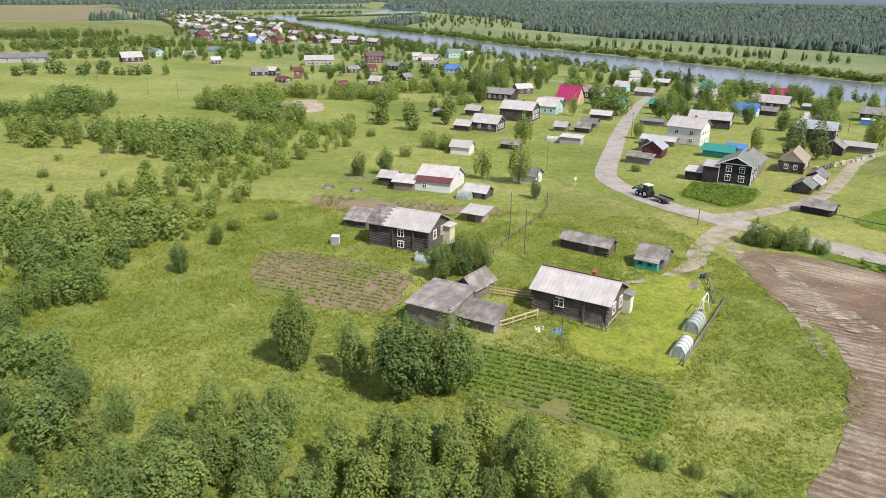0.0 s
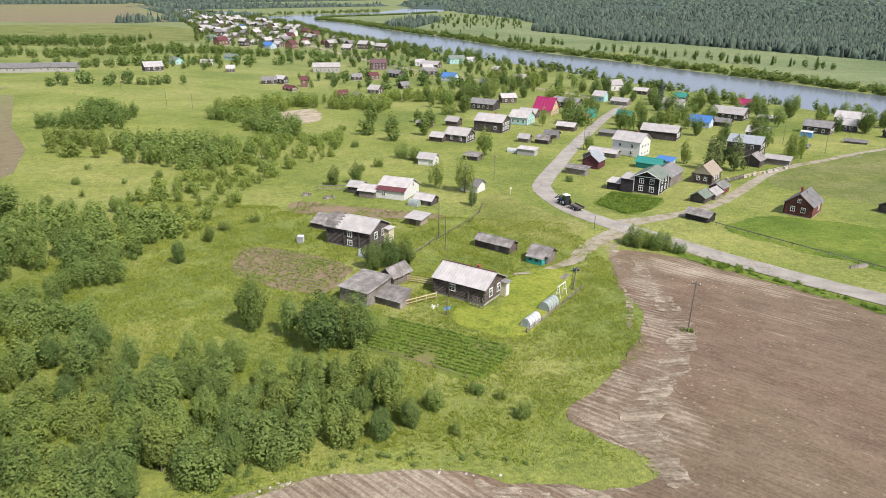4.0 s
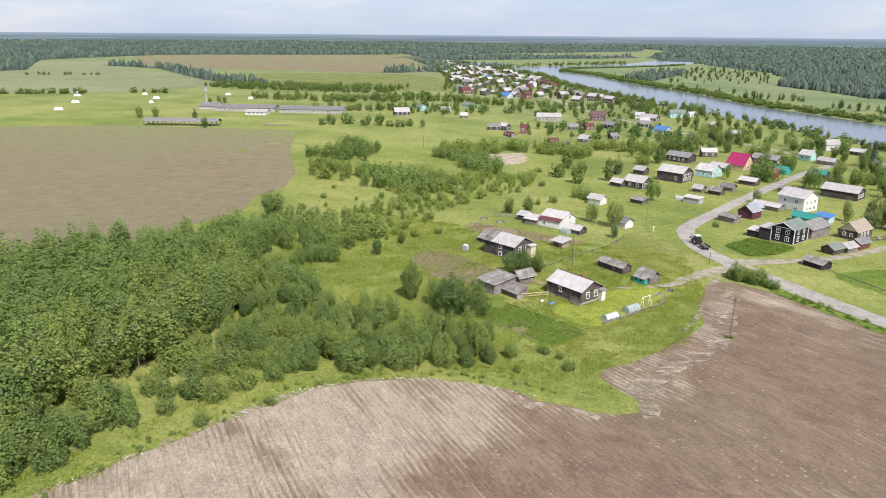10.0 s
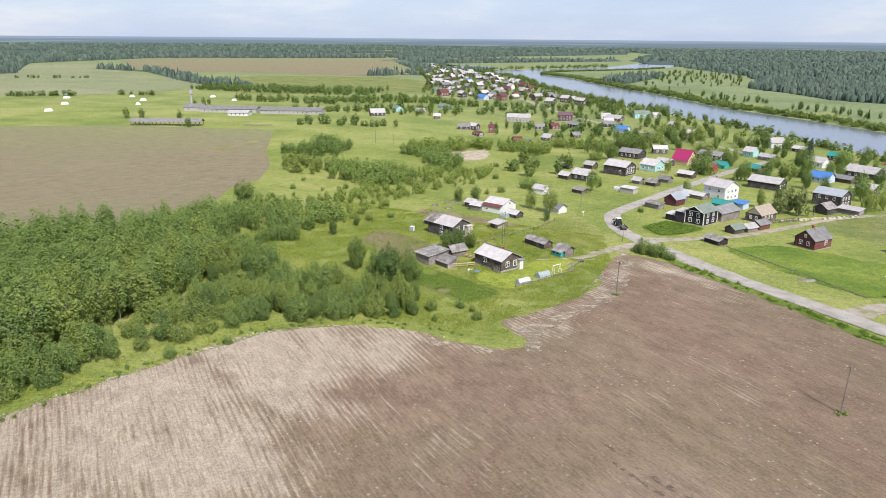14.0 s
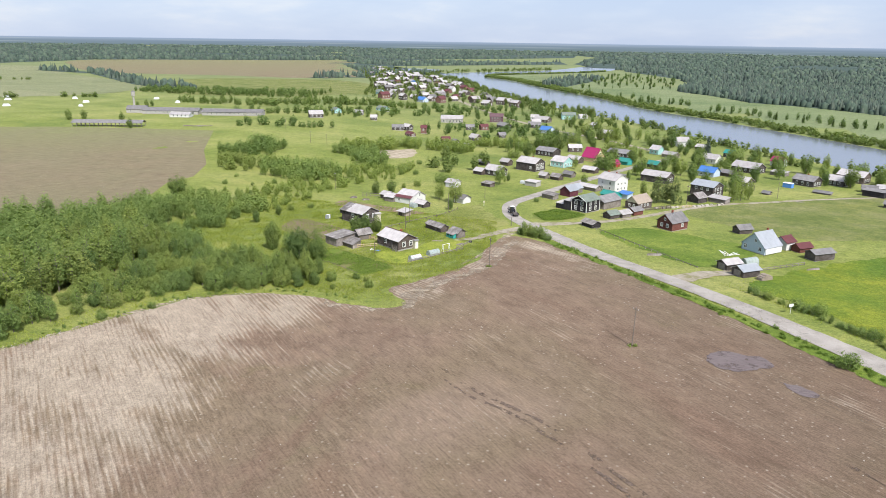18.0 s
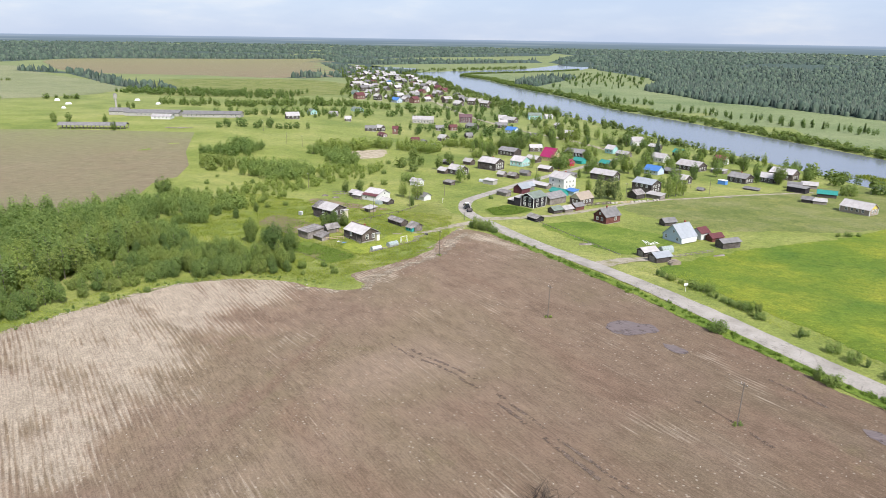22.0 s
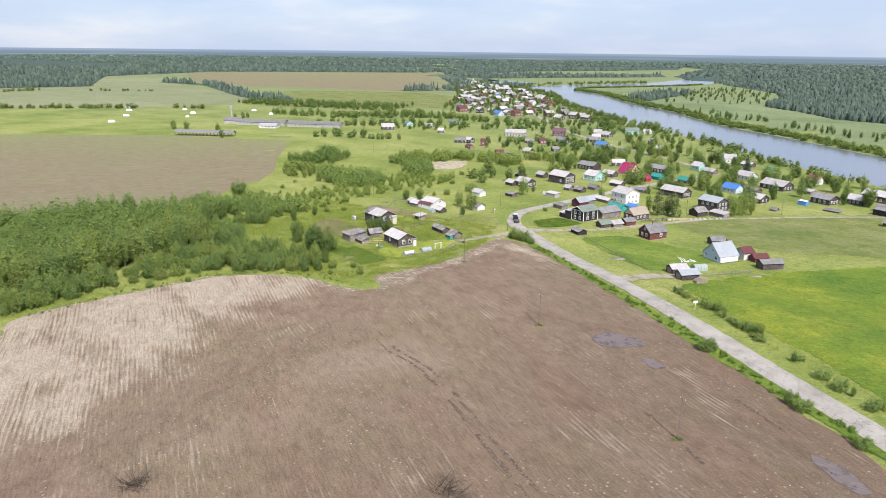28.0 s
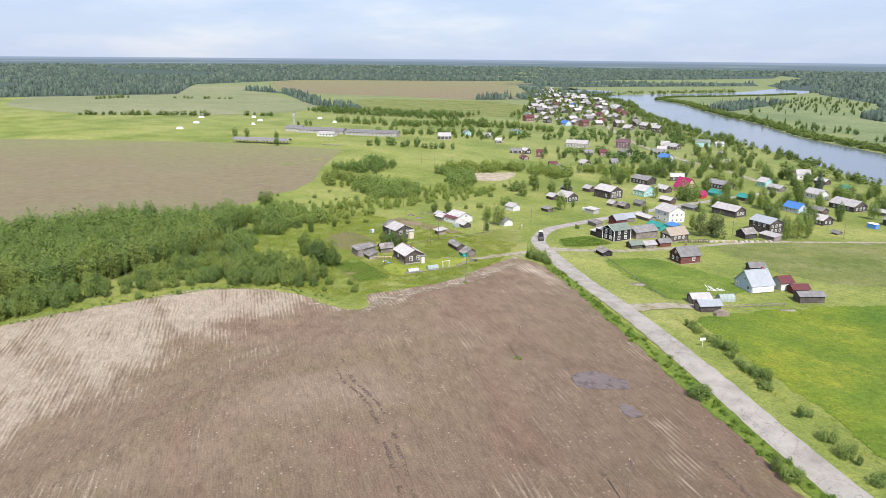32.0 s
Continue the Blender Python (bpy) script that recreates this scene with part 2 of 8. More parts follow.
    base = k.mix(m, brown, pale)
    if not pale_side:
        xf, yf = k.split(k.pos)[:2]
        edge = k.math("ADD", k.math("MULTIPLY", xf, -0.40), k.math("MULTIPLY", yf, 0.92))  # grows green away from the wood
        edge = k.math("ADD", edge, k.math("MULTIPLY", k.noise(k.mapped(v, (0.012, 0.05, 1)), 1.0, 5, 0.65), 120.0))
        base = k.mix(k.math("MULTIPLY", k.step(edge, *greening), 0.95), base, (0.195, 0.222, 0.078))
        base = k.mix(k.math("MULTIPLY", k.step(k.noise(k.pos, 0.02, 5, 0.6), 0.1, 0.6), 0.85), base, (0.200, 0.178, 0.104))
    base = k.mix(0.75, base, k.ramp(fur, (0.28, (0.66, 0.65, 0.64)), (0.52, (1, 1, 1)), (0.72, (1.26, 1.26, 1.26))), "MULTIPLY")
    base = k.mix(0.85, base, k.ramp(fine, (0.25, (0.58, 0.57, 0.56)), (0.5, (1, 1, 1)), (0.75, (1.42, 1.42, 1.42))), "MULTIPLY")
    mott = k.noise(k.mapped(v, (0.16, 0.34, 1)), 1.0, 6, 0.72)
    base = k.mix(0.8, base, k.ramp(mott, (0.30, (0.74, 0.73, 0.72)), (0.5, (1, 1, 1)), (0.70, (1.20, 1.19, 1.17))), "MULTIPLY")
    spots = k.math("MULTIPLY", k.math("SUBTRACT", 1.0, k.step(k.voronoi(k.pos, 0.75, "F1"), 0.10, 0.20)), k.step(k.noise(k.pos, 0.11, 3), 0.42, 0.6))
    base = k.mix(k.math("MULTIPLY", spots, 0.6), base, (0.42, 0.36, 0.29))
    crumb = k.step(k.noise(k.mapped(v, (0.8, 1.6, 1)), 1.6, 4, 0.8), 0.63, 0.70)
    base = k.mix(k.math("MULTIPLY", crumb, 0.45), base, (0.36, 0.30, 0.235))
    k.colour(base).bump(k.math("ADD", k.math("MULTIPLY", fur, 2.0), fine), 0.8, 0.2)
    return k.mat


M_SOIL = soil_mat("ploughed_soil", 138, True)
M_SOIL_FAR = soil_mat("ploughed_soil_far", 60, False)
M_SOIL_DISTANT = soil_mat("stubble_soil_far", 60, False, (1200.0, 2100.0))


def plain(name, col, rough=0.8, spec=0.2, metal=0.0, vary=0.18, scale=3.0, bump=0.0, per_object=0.0):
    k = Nodes(name, rough, spec, metal)
    loc = k.local()
    n = k.noise(loc, scale, 5, 0.6)
    n2 = k.noise(loc, scale * 0.18, 3, 0.6)
    lo, hi = tuple(c * (1 - vary) for c in col), tuple(min(1, c * (1 + vary)) for c in col)
    c = k.ramp(n, (0.3, lo), (0.5, col), (0.7, hi))
    c = k.mix(0.5, c, k.ramp(n2, (0.35, (1 - vary,) * 3), (0.65, (1 + vary * 0.5,) * 3)), "MULTIPLY")
    if per_object:
        r = k.random()
        c = k.mix(1.0, c, k.ramp(r, (0.0, (1 - per_object,) * 3), (1.0, (1 + per_object,) * 3)), "MULTIPLY")
    k.colour(c)
    if bump:
        k.bump(n, 0.6, bump)
    return k.mat


def weathered(name, col, grey, axis=(0.7, 7.0, 7.0), bump=0.02, per_object=0.15, rough=0.85, grain=0.85):
    """Old wood: long grain, grey patches, darker knots."""
    k = Nodes(name, rough, 0.15)
    loc = k.local()
    g = k.noise(k.mapped(loc, axis), 1.6, 5, 0.65)
    p = k.noise(loc, 0.55, 4, 0.6)
    c = k.mix(k.step(p, 0.38, 0.66), col, grey)
    c = k.mix(grain, c, k.ramp(g, (0.25, (0.55, 0.54, 0.53)), (0.5, (1, 1, 1)), (0.75, (1.35, 1.33, 1.3))), "MULTIPLY")
    if per_object:
        c = k.mix(1.0, c, k.ramp(k.random(), (0.0, (1 - per_object,) * 3), (1.0, (1 + per_object,) * 3)), "MULTIPLY")
    k.colour(c).bump(g, 0.6, bump)
    return k.mat


M_LOG = weathered("weathered_log", (0.090, 0.068, 0.057), (0.165, 0.138, 0.124))
M_LOG_DARK = weathered("dark_log", (0.066, 0.054, 0.049), (0.128, 0.112, 0.106))
M_BLACK = weathered("black_stained_boards", (0.030, 0.026, 0.029), (0.052, 0.047, 0.050))
M_PLANK = weathered("grey_planks", (0.165, 0.14, 0.12), (0.27, 0.24, 0.225), (7.0, 0.7, 0.7))
M_ROOFPLANK = weathered("grey_roof_planks", (0.15, 0.135, 0.125), (0.29, 0.265, 0.255), (7.0, 0.6, 0.6))
M_RAWWOOD = weathered("fresh_timber", (0.46, 0.34, 0.19), (0.52, 0.42, 0.27), (0.7, 7, 7), 0.01)
M_REDWALL = weathered("red_brown_boards", (0.125, 0.047, 0.038), (0.16, 0.075, 0.062))
M_SLATE = weathered("pale_slate_roof", (0.345, 0.318, 0.312), (0.425, 0.395, 0.388), (4.5, 0.4, 0.4), 0.02, 0.14, 0.85, 0.4)
M_SLATE_DK = weathered("grey_slate_roof", (0.165, 0.156, 0.155), (0.225, 0.212, 0.21), (4.5, 0.4, 0.4), 0.02, 0.16, 0.85, 0.5)
M_METAL = plain("galvanised_roof", (0.38, 0.39, 0.41), 0.42, 0.5, 0.35, 0.1, 0.8, per_object=0.08)
M_PINKROOF = plain("magenta_metal_roof", (0.30, 0.016, 0.090), 0.45, 0.4, vary=0.1)
M_REDROOF = plain("dark_red_metal_roof", (0.115, 0.034, 0.036), 0.55, 0.4, vary=0.15)
M_GREENROOF = plain("faded_green_roof", (0.165, 0.19, 0.16), 0.6, 0.3, vary=0.2, scale=1.0)
M_TEALROOF = plain("teal_metal_roof", (0.03, 0.21, 0.18), 0.5, 0.4, vary=0.12)
M_BLUEROOF = plain("blue_roof_sheet", (0.06, 0.16, 0.40), 0.5, 0.4, vary=0.12)
M_BROWNROOF = plain("brown_roof_boards", (0.31, 0.255, 0.205), 0.8, 0.2, vary=0.15)
M_WHITEWALL = plain("whitewashed_wall", (0.61, 0.60, 0.58), 0.85, 0.2, vary=0.07, scale=1.0)
M_PALEBLUE = plain("pale_blue_siding", (0.43, 0.50, 0.57), 0.7, 0.3, vary=0.05)
M_TURQ = plain("turquoise_paint", (0.32, 0.52, 0.50), 0.7, 0.3, vary=0.10)
M_TEALWALL = plain("worn_teal_boards", (0.05, 0.30, 0.27), 0.75, 0.2, vary=0.25)
M_CREAM = plain("cream_painted_boards", (0.55, 0.50, 0.37), 0.75, 0.2, vary=0.1)
M_PURPLE = plain("purple_brown_wall", (0.13, 0.075, 0.085), 0.8, 0.2, vary=0.15)
M_YELLOW = plain("yellow_painted_boards", (0.60, 0.48, 0.12), 0.7, 0.3, vary=0.08)
M_REDPLUM = weathered("plum_red_boards", (0.105, 0.032, 0.045), (0.14, 0.06, 0.07))
M_BRICKRED = plain("brick_red_wall", (0.19, 0.105, 0.085), 0.85, 0.2, vary=0.2)
M_WHITE = plain("white_paint", (0.74, 0.73, 0.71), 0.55, 0.3, vary=0.06)
M_REDPAINT = plain("red_paint", (0.45, 0.05, 0.05), 0.5, 0.3, vary=0.1)
M_BRICK = plain("chimney_brick", (0.30, 0.10, 0.065), 0.9, 0.1, vary=0.3, scale=6)
M_STONE = plain("pale_stone", (0.40, 0.36, 0.31), 0.9, 0.15, vary=0.25, scale=4, bump=0.05)
M_CONCRETE = plain("concrete", (0.36, 0.34, 0.31), 0.9, 0.15, vary=0.15)
M_FILM = plain("greenhouse_film", (0.47, 0.485, 0.475), 0.35, 0.4, vary=0.06, scale=2)
M_FILM_DULL = plain("dusty_greenhouse_film", (0.30, 0.34, 0.32), 0.4, 0.4, vary=0.15, scale=2)
M_POLE = weathered("grey_pole_wood", (0.13, 0.105, 0.085), (0.21, 0.185, 0.16), (7, 7, 0.5))
M_IRON = plain("dark_iron", (0.06, 0.06, 0.062), 0.5, 0.4, 0.6)
M_RUBBER = plain("black_rubber", (0.02, 0.02, 0.02), 0.85, 0.2)
M_BLUEPAINT = plain("tractor_blue_paint", (0.05, 0.12, 0.26), 0.45, 0.4)
M_TARP = plain("white_tarpaulin", (0.66, 0.66, 0.66), 0.6, 0.3, vary=0.05)
M_BLUETARP = plain("blue_tarpaulin", (0.10, 0.25, 0.60), 0.5, 0.3, vary=0.1)
M_BRUSH = weathered("dead_branches", (0.05, 0.038, 0.03), (0.12, 0.095, 0.075), (3, 3, 3))
M_BARK = weathered("grey_bark", (0.10, 0.08, 0.06), (0.24, 0.22, 0.19), (4, 4, 0.8))

k = Nodes("window_glass", 0.04, 0.6)
k.colour(k.mix(k.noise(k.local(), 0.8, 2), (0.012, 0.014, 0.018), (0.035, 0.038, 0.045)))
M_GLASS = k.mat

k = Nodes("cracked_asphalt", 0.9, 0.2)
n1, n2 = k.noise(k.pos, 0.25, 5, 0.6), k.noise(k.pos, 6.0, 4, 0.7)
c = k.ramp(n1, (0.34, (0.25, 0.222, 0.195)), (0.5, (0.31, 0.278, 0.245)), (0.66, (0.355, 0.32, 0.285)))
c = k.mix(0.6, c, k.ramp(n2, (0.3, (0.8, 0.8, 0.8)), (0.7, (1.15, 1.15, 1.15))), "MULTIPLY")
warp = k.mapped(k.pos, (0.42, 0.20, 0), (0, 0, radians(-131)))
wv = k.n.new("ShaderNodeVectorMath")
wv.operation = "ADD"
k.l.new(warp, wv.inputs[0])
nz = k.n.new("ShaderNodeTexNoise")
nz.inputs["Scale"].default_value = 1.1
nz.inputs["Detail"].default_value = 5
k.l.new(k.pos, nz.inputs["Vector"])
k.l.new(nz.outputs["Color"], wv.inputs[1])
crack = k.voronoi(wv.outputs[0], 0.75)
mask = k.step(k.noise(k.pos, 0.075, 3), 0.44, 0.56)
line = k.math("MULTIPLY", k.math("SUBTRACT", 1.0, k.step(crack, 0.008, 0.03)), mask)
c = k.mix(k.math("MULTIPLY", line, 0.6), c, (0.12, 0.105, 0.09))
c = k.mix(k.math("MULTIPLY", k.step(k.noise(k.pos, 0.5, 6, 0.75), 0.62, 0.74), 0.4), c, (0.20, 0.175, 0.145))
k.colour(c).bump(n2, 0.3, 0.02)
M_ROAD = k.mat

k = Nodes("dirt_track", 0.95, 0.1)
n1, n2 = k.noise(k.pos, 0.35, 5, 0.65), k.noise(k.pos, 4.0, 4, 0.7)
c = k.ramp(n1, (0.36, (0.20, 0.185, 0.09)), (0.48, (0.29, 0.25, 0.19)), (0.64, (0.345, 0.305, 0.25)))
c = k.mix(0.6, c, k.ramp(n2, (0.3, (0.75, 0.75, 0.75)), (0.7, (1.2, 1.2, 1.2))), "MULTIPLY")
k.colour(c).bump(n2, 0.5, 0.05)
M_TRACK = k.mat

k = Nodes("dry_headland_soil", 0.95, 0.1)
n1, n2 = k.noise(k.pos, 0.16, 5, 0.65), k.noise(k.pos, 3.2, 4, 0.7)
c = k.ramp(n1, (0.36, (0.29, 0.232, 0.170)), (0.5, (0.36, 0.295, 0.22)), (0.66, (0.42, 0.345, 0.265)))
c = k.mix(0.8, c, k.ramp(n2, (0.3, (0.72, 0.72, 0.72)), (0.7, (1.22, 1.22, 1.22))), "MULTIPLY")
k.colour(c).bump(n2, 0.7, 0.12)
tp = k.n.new("ShaderNodeBsdfTransparent")
ms = k.n.new("ShaderNodeMixShader")
k.l.new(k.step(k.math("ADD", k.noise(k.pos, 0.35, 5, 0.7), k.math("MULTIPLY", k.noise(k.mapped(k.pos, (0.2, 2.2, 1), (0, 0, radians(-131))), 1.0, 4), 0.6)), 0.70, 0.95), ms.inputs[0])
k.l.new(tp.outputs[0], ms.inputs[1])
k.l.new(k.bsdf.outputs[0], ms.inputs[2])
k.l.new(ms.outputs[0], k.out.inputs["Surface"])
M_DRYSOIL = k.mat
k = Nodes("bare_sandy_earth", 0.95, 0.1)
k.colour(k.ramp(k.noise(k.pos, 0.3, 5, 0.65), (0.35, (0.24, 0.20, 0.13)), (0.6, (0.42, 0.35, 0.27)))).bump(k.noise(k.pos, 3.0, 4), 0.6, 0.1)
M_EARTH = k.mat

k = Nodes("river_water", 0.06, 0.5)
k.bsdf.inputs["IOR"].default_value = 1.33
k.colour(k.mix(k.noise(k.pos, 0.006, 3), (0.125, 0.14, 0.165), (0.165, 0.175, 0.20)))
k.rough(k.step(k.noise(k.mapped(k.pos, (1, 0.5, 1), (0, 0, radians(58))), 0.012, 5), -1.5, 12.0))
k.bump(k.noise(k.pos, 1.5, 3), 0.06, 0.05)
M_WATER = k.mat

k = Nodes("damp_rut_soil", 0.9, 0.15)
rn = k.noise(k.pos, 1.6, 5, 0.7)
k.colour(k.ramp(rn, (0.35, (0.085, 0.062, 0.05)), (0.6, (0.17, 0.125, 0.095)))).bump(rn, 0.9, 0.2)
rt, rm = k.n.new("ShaderNodeBsdfTransparent"), k.n.new("ShaderNodeMixShader")
k.l.new(k.step(k.math("ADD", k.noise(k.pos, 0.9, 4, 0.7), k.math("MULTIPLY", k.noise(k.pos, 0.09, 3), 0.8)), 0.90, 1.02), rm.inputs[0])
k.l.new(rt.outputs[0], rm.inputs[1])
k.l.new(k.bsdf.outputs[0], rm.inputs[2])
k.l.new(rm.outputs[0], k.out.inputs["Surface"])
M_RUT = k.mat

k = Nodes("puddle_mud", 0.9, 0.1)
k.colour(k.mix(k.step(k.noise(k.mapped(k.pos, (0.3, 2.5, 1), (0, 0, radians(-131))), 1.0, 4), 0.4, 0.6), (0.132, 0.105, 0.104), (0.164, 0.134, 0.128)))
pt, pm = k.n.new("ShaderNodeBsdfTransparent"), k.n.new("ShaderNodeMixShader")
k.l.new(k.step(k.noise(k.pos, 0.45, 5, 0.7), 0.22, 0.50), pm.inputs[0])
k.l.new(pt.outputs[0], pm.inputs[1])
k.l.new(k.bsdf.outputs[0], pm.inputs[2])
k.l.new(pm.outputs[0], k.out.inputs["Surface"])
M_MUD = k.mat


# undergrowth colour darkened for shade below the trees and blued for haze
k = Nodes("shaded_hazed_undergrowth", 0.9, 0.1)
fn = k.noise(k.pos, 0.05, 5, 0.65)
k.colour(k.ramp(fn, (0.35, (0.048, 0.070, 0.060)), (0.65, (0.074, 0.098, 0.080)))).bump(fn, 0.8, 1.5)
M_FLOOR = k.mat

# horizon backdrop: haze of the far air painted as a bluish glow
k = Nodes("hazy_glowing_plain", 1.0, 0.0)
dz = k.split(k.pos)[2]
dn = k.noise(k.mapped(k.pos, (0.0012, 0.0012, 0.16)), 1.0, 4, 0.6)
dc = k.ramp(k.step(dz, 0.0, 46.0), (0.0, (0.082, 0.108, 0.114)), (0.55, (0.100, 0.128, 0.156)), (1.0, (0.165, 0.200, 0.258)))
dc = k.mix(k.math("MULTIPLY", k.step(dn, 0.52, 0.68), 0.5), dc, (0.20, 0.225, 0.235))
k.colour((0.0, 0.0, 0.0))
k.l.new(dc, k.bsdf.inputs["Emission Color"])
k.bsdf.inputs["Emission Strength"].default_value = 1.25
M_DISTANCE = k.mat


def leaf_mat(name, dark, mid, light, trans=0.25):
    k = Nodes(name, 0.7, 0.15)
    r, i = k.random(), k.island()
    c = k.ramp(i, (0.0, dark), (0.5, mid), (1.0, light))
    t = k.ramp(r, (0.0, (0.76, 0.83, 0.84)), (0.35, (0.95, 0.98, 0.98)), (0.7, (1.10, 1.06, 0.94)), (1.0, (1.02, 0.96, 0.92)))
    c = k.mix(1.0, c, t, "MULTIPLY")
    c = k.mix(1.0, c, k.ramp(i, (0.0, (0.90, 0.91, 0.89)), (0.5, (1, 1, 1)), (1.0, (1.12, 1.10, 1.07))), "MULTIPLY")
    patch = k.noise(k.pos, 0.22, 3)
    c = k.mix(0.7, c, k.ramp(patch, (0.34, (0.80, 0.86, 0.86)), (0.64, (1.14, 1.10, 0.98))), "MULTIPLY")
    k.colour(c)
    tr = k.n.new("ShaderNodeBsdfTranslucent")
    k.l.new(k.mix(1.0, c, (1.15, 1.3, 0.5), "MULTIPLY"), tr.inputs["Color"])
    ms = k.n.new("ShaderNodeMixShader")
    ms.inputs[0].default_value = trans
    k.l.new(k.bsdf.outputs[0], ms.inputs[1])
    k.l.new(tr.outputs[0], ms.inputs[2])
    k.l.new(ms.outputs[0], k.out.inputs["Surface"])
    return k.mat


M_LEAF = leaf_mat("birch_leaves", (0.168, 0.222, 0.066), (0.210, 0.264, 0.084), (0.255, 0.304, 0.104), 0.42)
M_LEAF_DARK = leaf_mat("dark_leaves", (0.106, 0.154, 0.048), (0.136, 0.186, 0.060), (0.168, 0.218, 0.074), 0.38)
M_LEAF_GREY = leaf_mat("willow_leaves", (0.158, 0.208, 0.062), (0.196, 0.248, 0.080), (0.238, 0.286, 0.100), 0.42)
# needles shifted to blue-grey: distance haze put into their colour
M_NEEDLE = leaf_mat("hazed_spruce_needles", (0.050, 0.072, 0.066), (0.068, 0.094, 0.084), (0.088, 0.116, 0.100), 0.1)
M_PINE = leaf_mat("pine_needles", (0.100, 0.124, 0.046), (0.130, 0.156, 0.056), (0.164, 0.186, 0.070), 0.25)
# same haze tint mixed into the far leaf greens
M_FARWOOD = leaf_mat("hazed_far_forest", (0.072, 0.098, 0.078), (0.092, 0.120, 0.092), (0.114, 0.144, 0.106), 0.12)
M_TUFT = leaf_mat("grass_tufts", (0.160, 0.206, 0.032), (0.205, 0.246, 0.044), (0.255, 0.284, 0.066), 0.5)
M_POTATO = leaf_mat("potato_leaves", (0.135, 0.196, 0.030), (0.172, 0.236, 0.040), (0.215, 0.275, 0.054), 0.35)

# ---- building helpers ----
class Geo:
    """Collects vertices and faces for one mesh."""

    def __init__(self):
        self.v, self.f = [], []

    def poly(self, pts):
        b = len(self.v)
        self.v += [tuple(p) for p in pts]
        self.f.append(tuple(range(b, b + len(pts))))
        return self

    def box(self, x0, x1, y0, y1, z0, z1):
        b = len(self.v)
        self.v += [(x, y, z) for z in (z0, z1) for x, y in ((x0, y0), (x1, y0), (x1, y1), (x0, y1))]
        for q in ((3, 2, 1, 0), (4, 5, 6, 7), (0, 1, 5, 4), (1, 2, 6, 5), (2, 3, 7, 6), (3, 0, 4, 7)):
            self.f.append(tuple(b + i for i in q))
        return self

    def hexa(self, low, high):
        b = len(self.v)
        self.v += [tuple(p) for p in low] + [tuple(p) for p in high]
        n = len(low)
        self.f += [tuple(b + n - 1 - i for i in range(n)), tuple(b + n + i for i in range(n))]
        for i in range(n):
            j = (i + 1) % n
            self.f.append((b + i, b + j, b + n + j, b + n + i))
        return self

    def slab(self, pts, thick):
        """A plate whose upper face is pts, counter-clockwise from above."""
        p = [Vector(q) for q in pts]
        n = (p[1] - p[0]).cross(p[2] - p[0]).normalized() * thick
        return self.hexa([q - n for q in p], p)

    def prism(self, profile, x0, x1):
        """A (y, z) outline drawn out along x."""
        return self.hexa([(x0, y, z) for y, z in profile], [(x1, y, z) for y, z in profile])

    def tube(self, p0, p1, r0, r1, n=6):
        p0, p1 = Vector(p0), Vector(p1)
        q = (p1 - p0).to_track_quat("Z", "Y")
        ring = [Vector((math.cos(6.28319 * i / n), math.sin(6.28319 * i / n), 0)) for i in range(n)]
        return self.hexa([p0 + q @ (c * r0) for c in ring], [p1 + q @ (c * r1) for c in ring])

    def path(self, pts, r, n=5):
        """One bent tube along pts."""
        b, pts = len(self.v), [Vector(p) for p in pts]
        for i, p in enumerate(pts):
            q = (pts[min(i + 1, len(pts) - 1)] - pts[max(i - 1, 0)]).to_track_quat("Z", "Y")
            self.v += [tuple(p + q @ Vector((r * math.cos(6.28319 * j / n), r * math.sin(6.28319 * j / n), 0))) for j in range(n)]
        for i in range(len(pts) - 1):
            self.f += [(b + i * n + j, b + i * n + (j + 1) % n, b + (i + 1) * n + (j + 1) % n, b + (i + 1) * n + j) for j in range(n)]
        return self

    def mesh(self, name):
        me = bpy.data.meshes.new(name)
        me.from_pydata(self.v, [], self.f)
        return me


def np_mesh(name, verts, faces):
    """A mesh from arrays of equal-sided faces."""
    verts, faces = np.asarray(verts, np.float32), np.asarray(faces, np.int32)
    me = bpy.data.meshes.new(name)
    n, side = faces.shape
    me.vertices.add(len(verts))
    me.vertices.foreach_set("co", verts.ravel())
    me.loops.add(n * side)
    me.loops.foreach_set("vertex_index", faces.ravel())
    me.polygons.add(n)
    me.polygons.foreach_set("loop_start", np.arange(0, n * side, side, dtype=np.int32))
    me.update(calc_edges=True)
    return me


def part(name, geo, material, parent, label="", local=None):
    me = geo if isinstance(geo, bpy.types.Mesh) else geo.mesh(name)
    if not me.materials:
        me.materials.append(material)
    ob = new(name, me)
    ob.parent = parent
    if local is not None:
        ob.matrix_local = local
    return tagged(ob, label)


def thing(name, x, y, yaw, label, category, group="", z=None):
    ob = new(name)
    z = gz(x, y) if z is None else z
    ob.matrix_world = pose(x, y, z, 0, 0, yaw)
    return tagged(ob, label, category, group)


def structure(name, geo, material, label, category="ground"):
    me = geo if isinstance(geo, bpy.types.Mesh) else geo.mesh(name)
    me.materials.append(material)
    return tagged(new(name, me), label, category, kind="structure")


